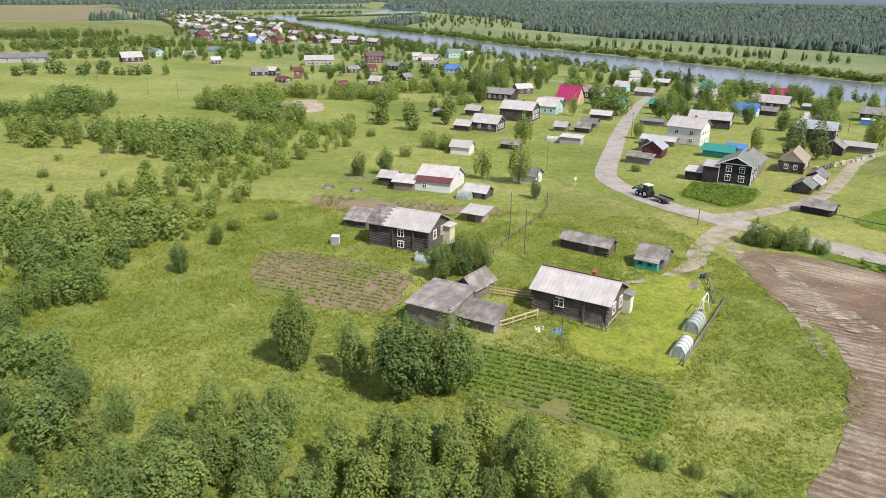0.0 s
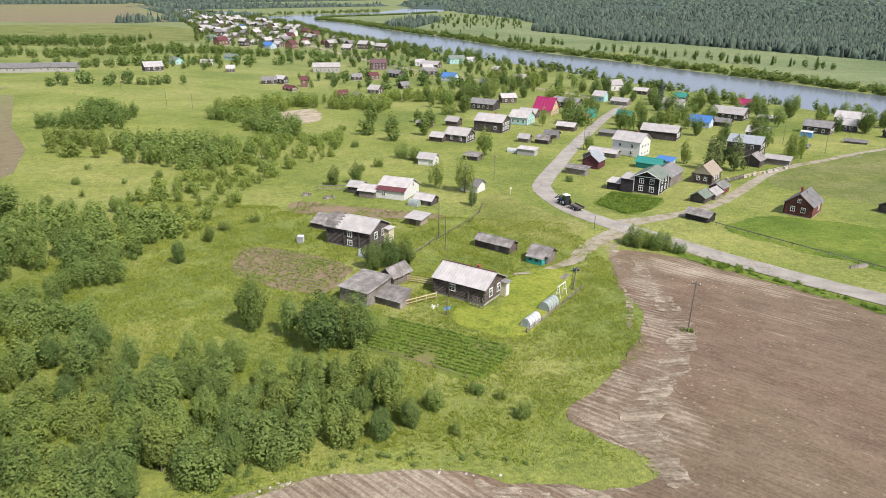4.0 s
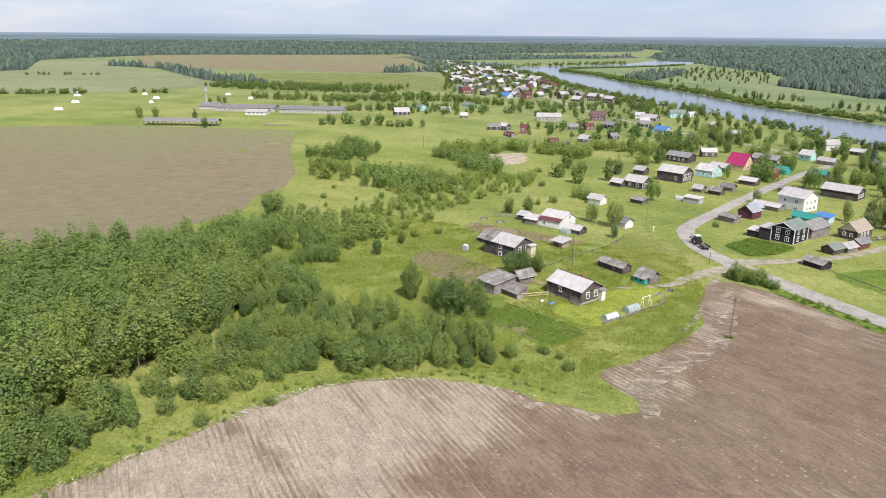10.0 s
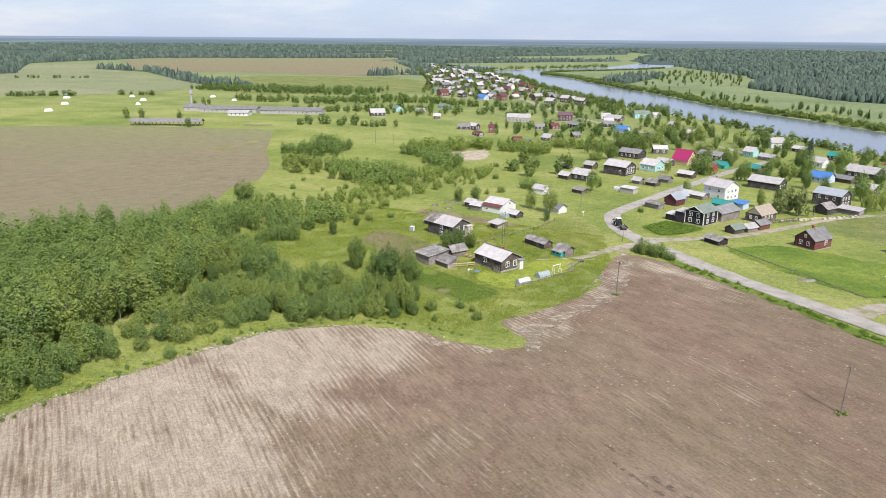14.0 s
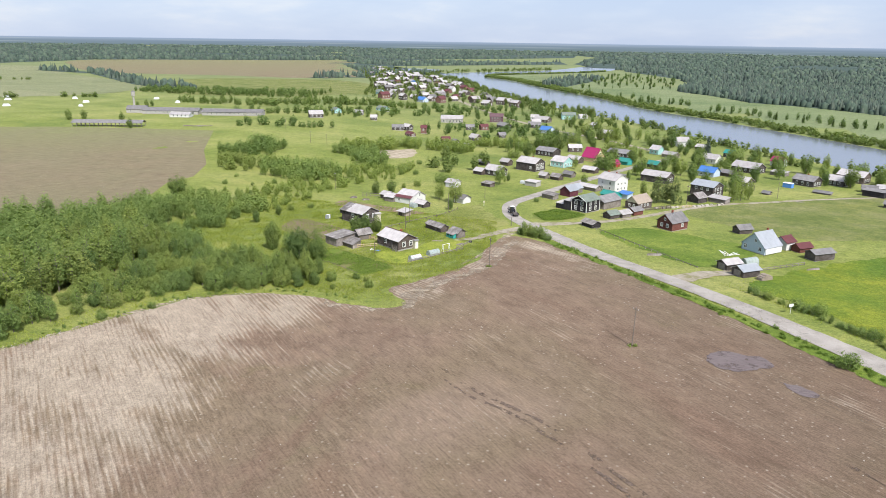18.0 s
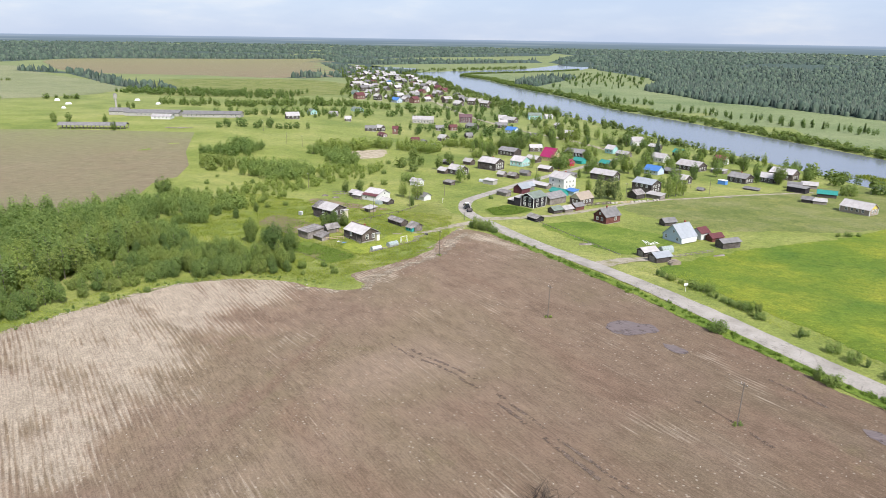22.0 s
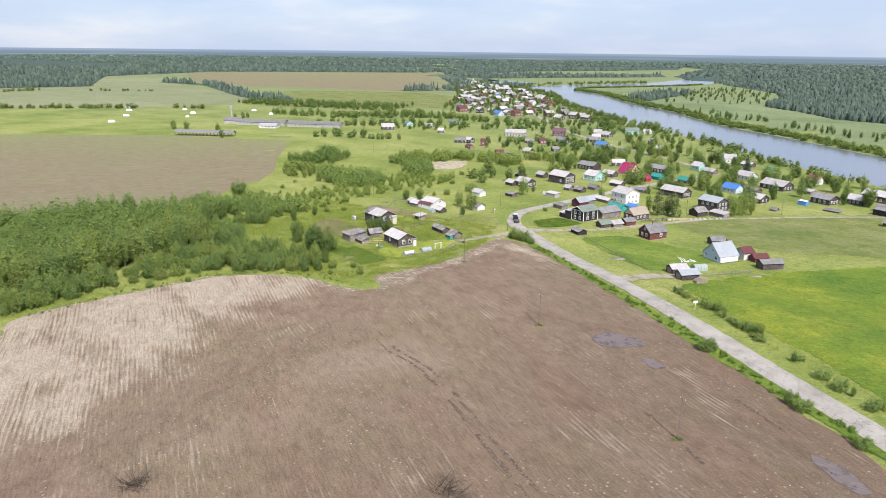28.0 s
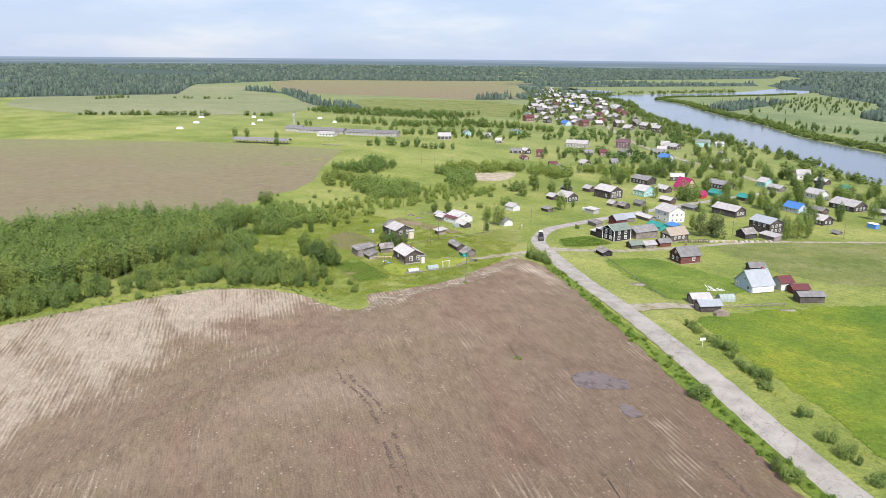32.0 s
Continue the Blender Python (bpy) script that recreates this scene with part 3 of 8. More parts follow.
def spline(pts, step=3.0, closed=False):
    """Points along a smooth curve through pts."""
    p = [Vector((*q, 0)) if len(q) == 2 else Vector(q) for q in pts]
    n, out = len(p), []
    for i in range(n if closed else n - 1):
        if closed:
            a, b, c, d = p[i - 1], p[i], p[(i + 1) % n], p[(i + 2) % n]
        else:
            a, b, c, d = p[max(i - 1, 0)], p[i], p[i + 1], p[min(i + 2, n - 1)]
        m = max(1, int((c - b).length / step))
        for s in range(m):
            t = s / m
            out.append(0.5 * (2 * b + (c - a) * t + (2 * a - 5 * b + 4 * c - d) * t * t + (3 * b - a - 3 * c + d) * t**3))
    if not closed:
        out.append(p[-1])
    return out


# ---- land form ----
# centre line of the river and its half width
RIVER = [(620, -260, 46), (500, -70, 46), (400, 100, 46), (300, 262, 46), (226, 385, 43), (178, 455, 46), (100, 580, 43), (30, 675, 44), (-45, 818, 50), (-125, 960, 46), (-215, 1152, 40),
         (-296, 1255, 46), (-298, 1372, 56), (-212, 1505, 58), (-126, 1675, 60), (-85, 1990, 56)]
river_pts = spline([(x, y, h) for x, y, h in RIVER], 25)
RV = np.array([(p.x, p.y, p.z) for p in river_pts])


def river_gap(x, y):
    """Distance to the shore line; negative on the water."""
    a, b = RV[:-1], RV[1:]
    d = b[:, :2] - a[:, :2]
    q = np.stack([np.asarray(x, float), np.asarray(y, float)], -1)[..., None, :]
    t = np.clip(((q - a[:, :2]) * d).sum(-1) / (d * d).sum(-1), 0, 1)
    near = a[:, :2] + t[..., None] * d
    return (np.hypot(*(np.moveaxis(q - near, -1, 0))) - (a[:, 2] + t * (b[:, 2] - a[:, 2]))).min(-1)


def land(x, y):
    """Height of the ground: level by the field, falling gently to the river, rising again far off."""
    x, y = np.asarray(x, float), np.asarray(y, float)
    fall = np.minimum(0.034 * 4 * np.logaddexp(0, (y - 125) / 4), 7.5)
    x0 = np.where(y > 450, -190 - (y - 450) * 0.45, -190.0)
    s = np.clip((x - x0) / 130, 0, 1)
    base = -fall * s * s * (3 - 2 * s)
    u, w = np.clip((104 - y) / 62, 0, 1), np.clip((x - 26) / 30, 0, 1)
    base = base + 2.8 * u * u * (3 - 2 * u) * w * w * (3 - 2 * w)  # the field swells gently away from the houses
    g = np.clip(river_gap(x, y) / 26.0, -1, 1)
    z = np.where(g < 0, -9.4 + 4.0 * g, base + (-9.4 - base) * (1 - np.sin(np.clip(g, 0, 1) * np.pi / 2)))
    return z


def gz(x, y):
    return float(land(np.array([x]), np.array([y]))[0])


# the ground: rings about the walk, finer near it
radii = [0.0]
while radii[-1] < 4990:
    radii.append(min(4990, radii[-1] + max(5.0, radii[-1] * 0.022)))
radii = np.array(radii[1:])
SEG = 540
ang = np.linspace(0, 2 * np.pi, SEG, endpoint=False)
gx, gy = 60 + radii[:, None] * np.cos(ang), radii[:, None] * np.sin(ang)
gh = np.concatenate([land(gx[i], gy[i]) for i in range(len(radii))])
gv = np.concatenate([np.stack([gx.ravel(), gy.ravel(), gh], -1), [[60, 0, 0]]])
ii, jj = np.meshgrid(np.arange(len(radii) - 1), np.arange(SEG), indexing="ij")
j2 = (jj + 1) % SEG
quads = np.stack([ii * SEG + jj, (ii + 1) * SEG + jj, (ii + 1) * SEG + j2, ii * SEG + j2], -1).reshape(-1, 4)
gme = np_mesh("ground", gv, quads)
bm = bmesh.new()
bm.from_mesh(gme)
bm.verts.ensure_lookup_table()
bm.faces.new([bm.verts[i] for i in range(SEG)])
bm.normal_update()
bm.to_mesh(gme)
bm.free()
gme.polygons.foreach_set("use_smooth", [True] * len(gme.polygons))
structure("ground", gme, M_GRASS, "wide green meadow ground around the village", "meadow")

# water
wv_l, wv_r = [], []
for i, p in enumerate(river_pts):
    d = river_pts[min(i + 1, len(river_pts) - 1)] - river_pts[max(i - 1, 0)]
    d.z = 0
    nrm = Vector((-d.y, d.x, 0)).normalized()
    wv_l.append((p.x + nrm.x * (p.z + 6), p.y + nrm.y * (p.z + 6), -9.3))
    wv_r.append((p.x - nrm.x * (p.z + 6), p.y - nrm.y * (p.z + 6), -9.3))
geo = Geo()
geo.v = wv_l + wv_r
nw = len(wv_l)
geo.f = [(i, nw + i, nw + i + 1, i + 1) for i in range(nw - 1)]
structure("water", geo, M_WATER, "wide calm river reflecting the sky", "river")
geo = Geo()
geo.poly([(-446 + 50 * math.cos(a) * (1 + 0.2 * math.sin(3 * a)) - 40 * math.sin(a), 1440 + 75 * math.sin(a) + 20 * math.cos(a), -6.9) for a in np.linspace(0, 6.1, 30)])
structure("water", geo, M_WATER, "shallow backwater on the far floodplain", "water")


def sheet(name, pts, z, material, label, ragged=0.6, step=1.2, category="field", smooth=True):
    """A thin layer over the ground with an uneven edge."""
    z = z - 0.035 if z < 0.1 else z
    edge = spline(pts, step, True) if smooth else [Vector((*q, 0)) for q in pts]
    out = []
    for i, p in enumerate(edge):
        d = (edge[(i + 1) % len(edge)] - edge[i - 1]).normalized()
        off = ragged * (noise.noise(Vector((p.x * 0.16, p.y * 0.16, z * 9))) * 1.3 + noise.noise(Vector((p.x * 0.9, p.y * 0.9, 3))) * 0.7)
        out.append((p.x - d.y * off, p.y + d.x * off, z))
    bm = bmesh.new()
    f = bm.faces.new([bm.verts.new(p) for p in out])
    bmesh.ops.triangulate(bm, faces=[f])
    xs, ys = [q[0] for q in out], [q[1] for q in out]
    cell = max(9.0, max(max(xs) - min(xs), max(ys) - min(ys)) / 22)
    swell = min(ys) < 104 and 26 < max(xs) < 310 and min(xs) > -60
    if swell:
        cell = 7.0
    if max(ys) > 110 or swell:
        for axis, lo, hi in ((0, min(xs), max(xs)), (1, min(ys), max(ys))):
            for i in range(1, int((hi - lo) / cell) + 1):
                co, no = [0, 0, 0], [0, 0, 0]
                co[axis], no[axis] = lo + i * cell, 1
                bmesh.ops.bisect_plane(bm, geom=bm.verts[:] + bm.edges[:] + bm.faces[:], plane_co=co, plane_no=no)
        bmesh.ops.triangulate(bm, faces=bm.faces[:])
        h = land(np.array([v.co.x for v in bm.verts]), np.array([v.co.y for v in bm.verts]))
        for v, q in zip(bm.verts, h):
            v.co.z += q + (0.19 if name == "puddle" else 0.13 if swell and not v.is_boundary else 0.02)
    bm.normal_update()
    for f in bm.faces:
        if f.normal.z < 0:
            f.normal_flip()
    me = bpy.data.meshes.new(name)
    bm.to_mesh(me)
    bm.free()
    return structure(name, me, material, label, category)


def ribbon(name, pts, width, z, material, label, ragged=0.15, step=1.5, category="road", ends=1.0):
    """A strip along a curve. width: one number, or one for each point."""
    z = z - 0.035 if z < 0.1 else z
    w = [width] * len(pts) if isinstance(width, (int, float)) else width
    c = spline([(x, y, q) for (x, y), q in zip(pts, w)], step)
    geo = Geo()
    for i, p in enumerate(c):
        d = c[min(i + 1, len(c) - 1)] - c[max(i - 1, 0)]
        d.z = 0
        d.normalize()
        for sgn in (1, -1):
            h = p.z / 2 + ragged * (noise.noise(Vector((p.x * 0.35, p.y * 0.35, sgn * 4))) + 0.6 * noise.noise(Vector((p.x * 1.4, p.y * 1.4, sgn * 7))))
            geo.v.append((p.x - d.y * h * sgn, p.y + d.x * h * sgn, z))
    q = land(np.array([v[0] for v in geo.v]), np.array([v[1] for v in geo.v]))
    geo.v = [(v[0], v[1], v[2] + float(k) + (0.02 if v[1] > 100 else (0.2 if name == "field" else 0.1) if v[0] > 20 else 0)) for v, k in zip(geo.v, q)]
    geo.f = [(2 * i, 2 * i + 1, 2 * i + 3, 2 * i + 2) for i in range(len(c) - 1)]
    return structure(name, geo, material, label, category)


# the large ploughed field in the foreground
FIELD = [(-31, -22), (-28, -14), (-25, -6), (-21, 2), (-17, 12), (-11.5, 22), (-4, 29), (6, 33), (16, 34), (25, 32.5), (32.3, 31.8), (38.3, 33.3), (37.2, 37.5), (30.7, 45.1),
         (35.5, 51.4), (41.8, 60.8), (45.7, 71.9), (45.2, 89.1), (47, 103), (54, 104.5), (64, 97.7), (79.6, 81.2), (91.9, 65.6), (102.8, 52.4), (116.7, 37.4), (123.9, 29.3), (133.5, 18.8), (144.5, 6.2), (153.6, -3.7), (158.8, -10.4),
         (225.3, -96.4), (120.1, -206.4), (10, -120), (2, -61), (-7, -50), (-18, -40), (-29, -30)]
sheet("field", FIELD, 0.05, M_SOIL, "large ploughed brown field with pale dry streaks", 0.9)
ribbon("field", [(1, -62), (-8, -48), (-18, -38.5), (-26, -29), (-28, -20), (-25.5, -12), (-22.5, -4), (-18.5, 4), (-14.5, 13), (-9, 22), (-1.5, 27.5), (7, 30.5), (16, 31.5), (25, 30.5), (33.3, 30.1)],
       [4, 4.5, 6, 6, 5, 5, 5, 5.5, 6, 6.5, 6, 5, 3.5, 2.5, 1.5], 0.056, M_DRYSOIL, "pale dry headland along the edge of the ploughed field", 1.3, 1.2, "field")
ribbon("field", [(41, 31), (38.3, 40.1), (41.5, 47.4), (47.1, 57), (50.8, 69.7), (49.8, 86.5), (52, 98.8)], [2, 5, 4.5, 4, 3.5, 3.5, 3], 0.057, M_DRYSOIL, "pale dry soil where machines turn on the field", 1.5, 1.2, "field")
sheet("puddle", [(102.9, 22.1), (107.7, 26), (113.4, 25), (114.8, 21.2), (110.5, 17.8), (104.8, 18.3)], 0.062, M_MUD, "dark wet hollow in the ploughed field", 1.4, 0.8, "puddle")
sheet("puddle", [(147.8, -12.8), (150.7, -12.3), (155.5, -18), (154.5, -20.9), (150.7, -17.6)], 0.062, M_MUD, "dark wet patch at the far side of the field", 1.2, 0.8, "puddle")
sheet("puddle", [(115.3, 15.9), (118.2, 15.4), (121, 12.1), (119.1, 10.7), (115.8, 13)], 0.062, M_MUD, "small dark wet patch in the ploughed field", 1.0, 0.8, "puddle")

for pts in ([(58.1, 1.3), (66.7, -5.4), (78, -11.3), (89, -20.9), (100, -31.4), (111.5, -41.9)], [(56.4, -0), (65.3, -6.9), (74.9, -11.6), (87.8, -22.4), (98.7, -32.9), (110, -43.5)], [(121, -9.4), (127.7, -17.1), (132.5, -22.8)], [(135.4, 3.5), (140.2, -1.3), (144, -5.6)]):
    ribbon("field", pts, 0.75, 0.064, M_RUT, "dark damp wheel rut across the ploughed field", 0.35, 0.7, "wheel rut")
# the fields beyond the wood and far behind the village
sheet("field", [(-96, 118), (-107, 140), (-107, 158), (-122, 190), (-148, 226), (-190, 296), (-250, 284), (-300, 270), (-360, 240), (-430, 200), (-470, 176), (-400, 90), (-329, 60), (-260, 10), (-175, -25), (-128, 8), (-106, 60)], 0.05, M_SOIL_FAR, "bare brown field beyond the wood, greening over at its far edge", 1.2, 3.0, smooth=False)
sheet("field", [(-785, 880), (-580, 895), (-430, 900), (-405, 1040), (-520, 1300), (-760, 1740), (-1240, 1360), (-1000, 1030)], 0.11, M_SOIL_DISTANT, "far brown ploughed field", 4.0, 15.0)
sheet("field", [(-551, 662), (-472, 540), (-503, 452), (-572, 405), (-640, 365), (-900, 420), (-1272, 793), (-1180, 912), (-1071, 1010), (-802, 811)], 0.11, M_FARHAY, "far pale yellow-green hay field", 4.0, 12.0)
sheet("field", [(-400, 545), (-240, 640), (-310, 850), (-470, 850), (-560, 760)], 0.11, M_WEEDY, "far green meadow field", 4.0, 12.0)
sheet("field", [(-56, 307), (-45, 269), (-66, 256), (-77, 272)], 0.05, M_EARTH, "bare sandy clearing among the trees", 1.5, 1.5)

# the meadow across the river, its grass colour greyed to paint haze
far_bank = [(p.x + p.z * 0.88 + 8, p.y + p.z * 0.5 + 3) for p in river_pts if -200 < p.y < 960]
sheet("meadow", far_bank[::2] + [(-40, 1180), (60, 1120), (330, 800), (560, 560), (760, 120), (760, -150)], 0.1, M_HAZED_MEADOW, "grey-green meadow across the river with haze in its colour", 4.0, 20.0, "meadow")
sheet("meadow", [(-280, 1180), (-200, 1120), (-130, 1010), (-85, 1010), (-130, 1250), (-215, 1440), (-230, 1500), (-250, 1380), (-240, 1260)], 0.1, M_HAZED_MEADOW, "grey-green meadow in the river loop with haze in its colour", 4.0, 20.0, "meadow")

# crops and vegetable plots
sheet("field", [(116.1, 74.9), (126, 90.9), (146, 111), (173, 132), (230, 178), (300, 120), (234.8, 13.5), (169.8, 5.9), (158.3, 21.2), (144.9, 38.4), (131.6, 52.4), (121, 66.2)], 0.05, M_CROP, "bright green crop field beside the road", 1.2)
sheet("field", [(102, 166), (125, 192), (160, 222), (236, 285), (270, 220), (191, 154), (160, 142), (141, 135), (122, 142)], 0.05, M_WEEDY, "strip field of sparse grass and weeds", 1.5)
sheet("field", [(75, 119), (88, 130), (108, 124), (119, 119), (119, 105), (106.1, 90.9), (94, 98.8)], 0.05, M_LUSH, "green kitchen plot below the white house", 1.2)
BED_A = [(-25, 102), (-17, 100.5), (-8, 96.5), (-2, 92), (-3, 88), (-5.5, 80.5), (-14, 82), (-23, 88), (-25.5, 94)]
BED_B = [(2, 73), (7, 71.5), (12, 69.5), (24, 63.5), (25, 60), (20, 53.5), (11, 58), (2, 62)]
BED_C = [(55.6, 150.8), (60.5, 150), (67.5, 145), (62.5, 134.4), (55.2, 129.8), (49.5, 138.8)]
BED_D = [(-22, 126), (-7, 123.5), (10, 122), (13, 126), (3, 129), (-8, 131.5), (-22, 135)]
sheet("vegetable_bed", BED_A, 0.05, M_BED_BROWN, "potato plot with brown soil between weedy rows", 0.7, 0.8, "vegetable plot")
sheet("vegetable_bed", BED_B, 0.05, M_BED_GREEN, "potato plot with green leafy rows", 0.8, 0.8, "vegetable plot")
sheet("vegetable_bed", BED_C, 0.05, M_BED_GREEN, "dense green potato plot before the black house", 0.5, 0.8, "vegetable plot")
sheet("vegetable_bed", BED_D, 0.05, M_BED_BROWN, "brown vegetable plot behind the log house", 0.8, 0.8, "vegetable plot")
sheet("verge", [(21, 121), (20, 132), (27, 150), (31, 141), (38, 129), (45, 120), (37, 108), (27, 112)], 0.05, M_HAY, "mown pale grass inside the bend of the road", 1.5)
LAWN = [(17, 70), (24, 65.5), (28, 67), (33, 76), (36, 84), (38, 92), (31, 94), (26, 88), (24, 78), (17, 76)]
sheet("verge", LAWN, 0.045, M_LAWN, "bright mown lawn beside the log house", 1.0)

# roads
ROADLINE = [(191.8, -41.9), (172.7, -16.1), (157, 2.8), (141.7, 19.8), (129.7, 33.9), (117.8, 47.2), (95.6, 72.9), (71, 99.2), (54.5, 117.5), (46.3, 127.3), (41.1, 138.5), (38.4, 152.3), (39.3, 161.5), (45, 182), (54.8, 216), (67, 255), (84, 305), (101, 347)]
ribbon("road", ROADLINE, [6.4, 6.4, 6.4, 6.4, 6.4, 6.4, 6.2, 6.0, 5.8, 5.6, 5.4, 5.2, 5.1, 5.0, 4.8, 4.6, 4.4, 4.2], 0.075, M_ROAD, "pale cracked asphalt road bending through the village", 0.22)
ribbon("verge", [(172.7, -21.9), (155.9, -1.8), (140.6, 14), (128.7, 26.9), (116.3, 40.1), (94.4, 64.8), (76.9, 85.5), (64, 99.4), (58, 106)], [3.4, 3.6, 4.2, 4.6, 3.6, 3.4, 3.4, 3.0, 1.5], 0.06, M_LUSH, "lush grass verge between the field and the road", 0.7, 1.2, "verge")
ribbon("road", [(52, 122.5), (61, 126.7), (71, 133), (80.5, 142), (89, 153), (106.5, 177.5), (120, 191), (131, 199), (156, 218), (190, 240)], [5, 4, 3.2, 3, 3, 3, 2.8, 2.6, 2.4, 2], 0.068, M_TRACK, "pale dirt lane leading to the houses", 0.5, 1.2, "lane")
ribbon("road", [(52, 118), (46, 110.5), (41.5, 104), (39, 98.4), (33, 93.4), (27, 90.5)], [4.5, 4, 3.4, 2.6, 1.6, 0.9], 0.07, M_TRACK, "dirt track branching off towards the log house", 0.5, 1.0, "lane")
ribbon("road", [(48, 110), (47, 99.9), (46.5, 89), (45.1, 77.8), (42.7, 67.1)], [3.0, 1.6, 1.3, 1.2, 0.8], 0.072, M_DRYSOIL, "wheel track along the edge of the field", 0.4, 1.0, "lane")
ribbon("road", [(98.5, 72.4), (106.2, 82.4), (114.1, 86.7), (117, 88.5)], [7, 5, 4.5, 3.5], 0.07, M_TRACK, "short dirt drive to the garages", 0.6, 1.0, "lane")
ribbon("road", [(101, 347), (52, 412), (10, 453), (-61, 552), (-156, 727), (-245, 868), (-322, 980), (-466, 1250), (-666, 1660)], [5, 4.5, 4.5, 5, 6, 6, 7, 8, 8], 0.1, M_TRACK, "pale village street running towards the far houses", 0.5, 6.0, "street")

# ---- trees and bushes ----
rng = np.random.default_rng(7)


def unit(n):
    v = rng.normal(size=(n, 3))
    return v / np.linalg.norm(v, axis=1, keepdims=True)


def leaf_quads(centres, normals, size, stretch=1.25):
    """Small leaf sprays: one pointed triangle each, facing about along its normal."""
    n = len(centres)
    a = np.cross(normals, unit(n))
    a /= np.linalg.norm(a, axis=1, keepdims=True) + 1e-9
    b = np.cross(normals, a)
    s = size[:, None]
    v = np.stack([centres - a * s * stretch * 0.5 + b * s * 0.35, centres + a * s * stretch * 0.5, centres - b * s * 0.65], 1)
    return v.reshape(-1, 3), np.arange(3 * n).reshape(-1, 3)


def crown(shells, count, size):
    """Leaf sprays near the uneven skin of pointed shells (x, y, foot, top, radius, height of the widest part)."""
    sh = np.array(shells)
    area = sh[:, 4] * (sh[:, 3] - sh[:, 2])
    pick = rng.choice(len(sh), count, p=area / area.sum())
    cx, cy, z0, z1, r, wide = sh[pick].T
    t, a = rng.beta(1.25, 1.15, count), rng.uniform(0, 6.2832, count)
    prof = np.where(t < wide, (np.maximum(t, 0.01) / wide) ** 0.5, np.sqrt(np.maximum(1 - ((t - wide) / (1 - wide)) ** 2.0, 0.0)) ** 1.15)
    z = z0 + (z1 - z0) * t
    tuft = np.array([noise.noise(Vector((math.cos(u) * q * 1.5 + x * 3, math.sin(u) * q * 1.5 + y * 3, w * 0.75))) for u, q, x, y, w in zip(a, r, cx, cy, z)])
    fine = np.array([noise.noise(Vector((math.cos(u) * q * 4.2 + x * 7, math.sin(u) * q * 4.2, w * 2.2))) for u, q, x, w in zip(a, r, cx, z)])
    skin = r * prof * (1 + 0.50 * tuft + 0.20 * fine) * (1 - 0.40 * rng.random(count) ** 1.5)
    p = np.stack([cx + np.cos(a) * skin, cy + np.sin(a) * skin, z + 0.2 * (z1 - z0) * tuft * t + 0.12 * rng.normal(size=count)], -1)
    rise = np.where(t < wide, -0.25, 0.35 + 0.9 * (t - wide) / (1 - wide))
    nrm = np.stack([np.cos(a), np.sin(a), rise], -1)
    nrm /= np.linalg.norm(nrm, axis=1, keepdims=True)
    nrm = nrm + 0.42 * unit(count) + np.array([0.05, -0.08, 0.30])
    nrm /= np.linalg.norm(nrm, axis=1, keepdims=True)
    keep = p[:, 2] > 0.1
    return leaf_quads(p[keep], nrm[keep], (size * rng.uniform(0.6, 1.35, count))[keep])


def shells_for(kind, seed):
    r = random.Random(seed)
    ring = lambda i, n, q: (q * math.cos(6.28 * i / n + r.uniform(-0.5, 0.5)), q * math.sin(6.28 * i / n + r.uniform(-0.5, 0.5)))
    if kind == "pine":  # broad cone of ragged boughs
        out = [(0, 0, 0.6, 8.2, 1.9, 0.25)]
        return out + [(*ring(i, 9, r.uniform(0.8, 1.6)), *(lambda z: (z, z + r.uniform(1.6, 2.6)))(r.uniform(0.4, 4.2)), r.uniform(0.55, 0.9), 0.35) for i in range(9)]
    if kind == "round":  # dense crown down to the ground
        out = [(0, 0, 0.1, 8.2, 2.15, 0.42)]
        return out + [(*ring(i, 11, r.uniform(0.9, 1.55)), *(lambda z: (z, z + r.uniform(2.6, 4.0)))(r.uniform(0.1, 3.6)), r.uniform(0.85, 1.25), 0.5) for i in range(11)]
    if kind == "birch":  # tall, with ascending tips
        out = [(r.uniform(-0.2, 0.2), r.uniform(-0.2, 0.2), 0.7, r.uniform(8.2, 9.2), 1.15, 0.5)]
        return out + [(*ring(i, 8, r.uniform(0.7, 1.45)), r.uniform(0.4, 3.2), r.uniform(5.0, 8.4), r.uniform(0.55, 0.95), 0.5) for i in range(8)]
    if kind == "willow":  # broad many-stemmed bush
        return [(*ring(i, 9, 1.75 * math.sqrt(r.random())), 0.0, r.uniform(2.4, 4.3), r.uniform(0.8, 1.2), 0.45) for i in range(9)]
    return [(*ring(i, 5, 0.75 * math.sqrt(r.random())), 0.0, r.uniform(1.0, 1.9), r.uniform(0.4, 0.65), 0.45) for i in range(5)]


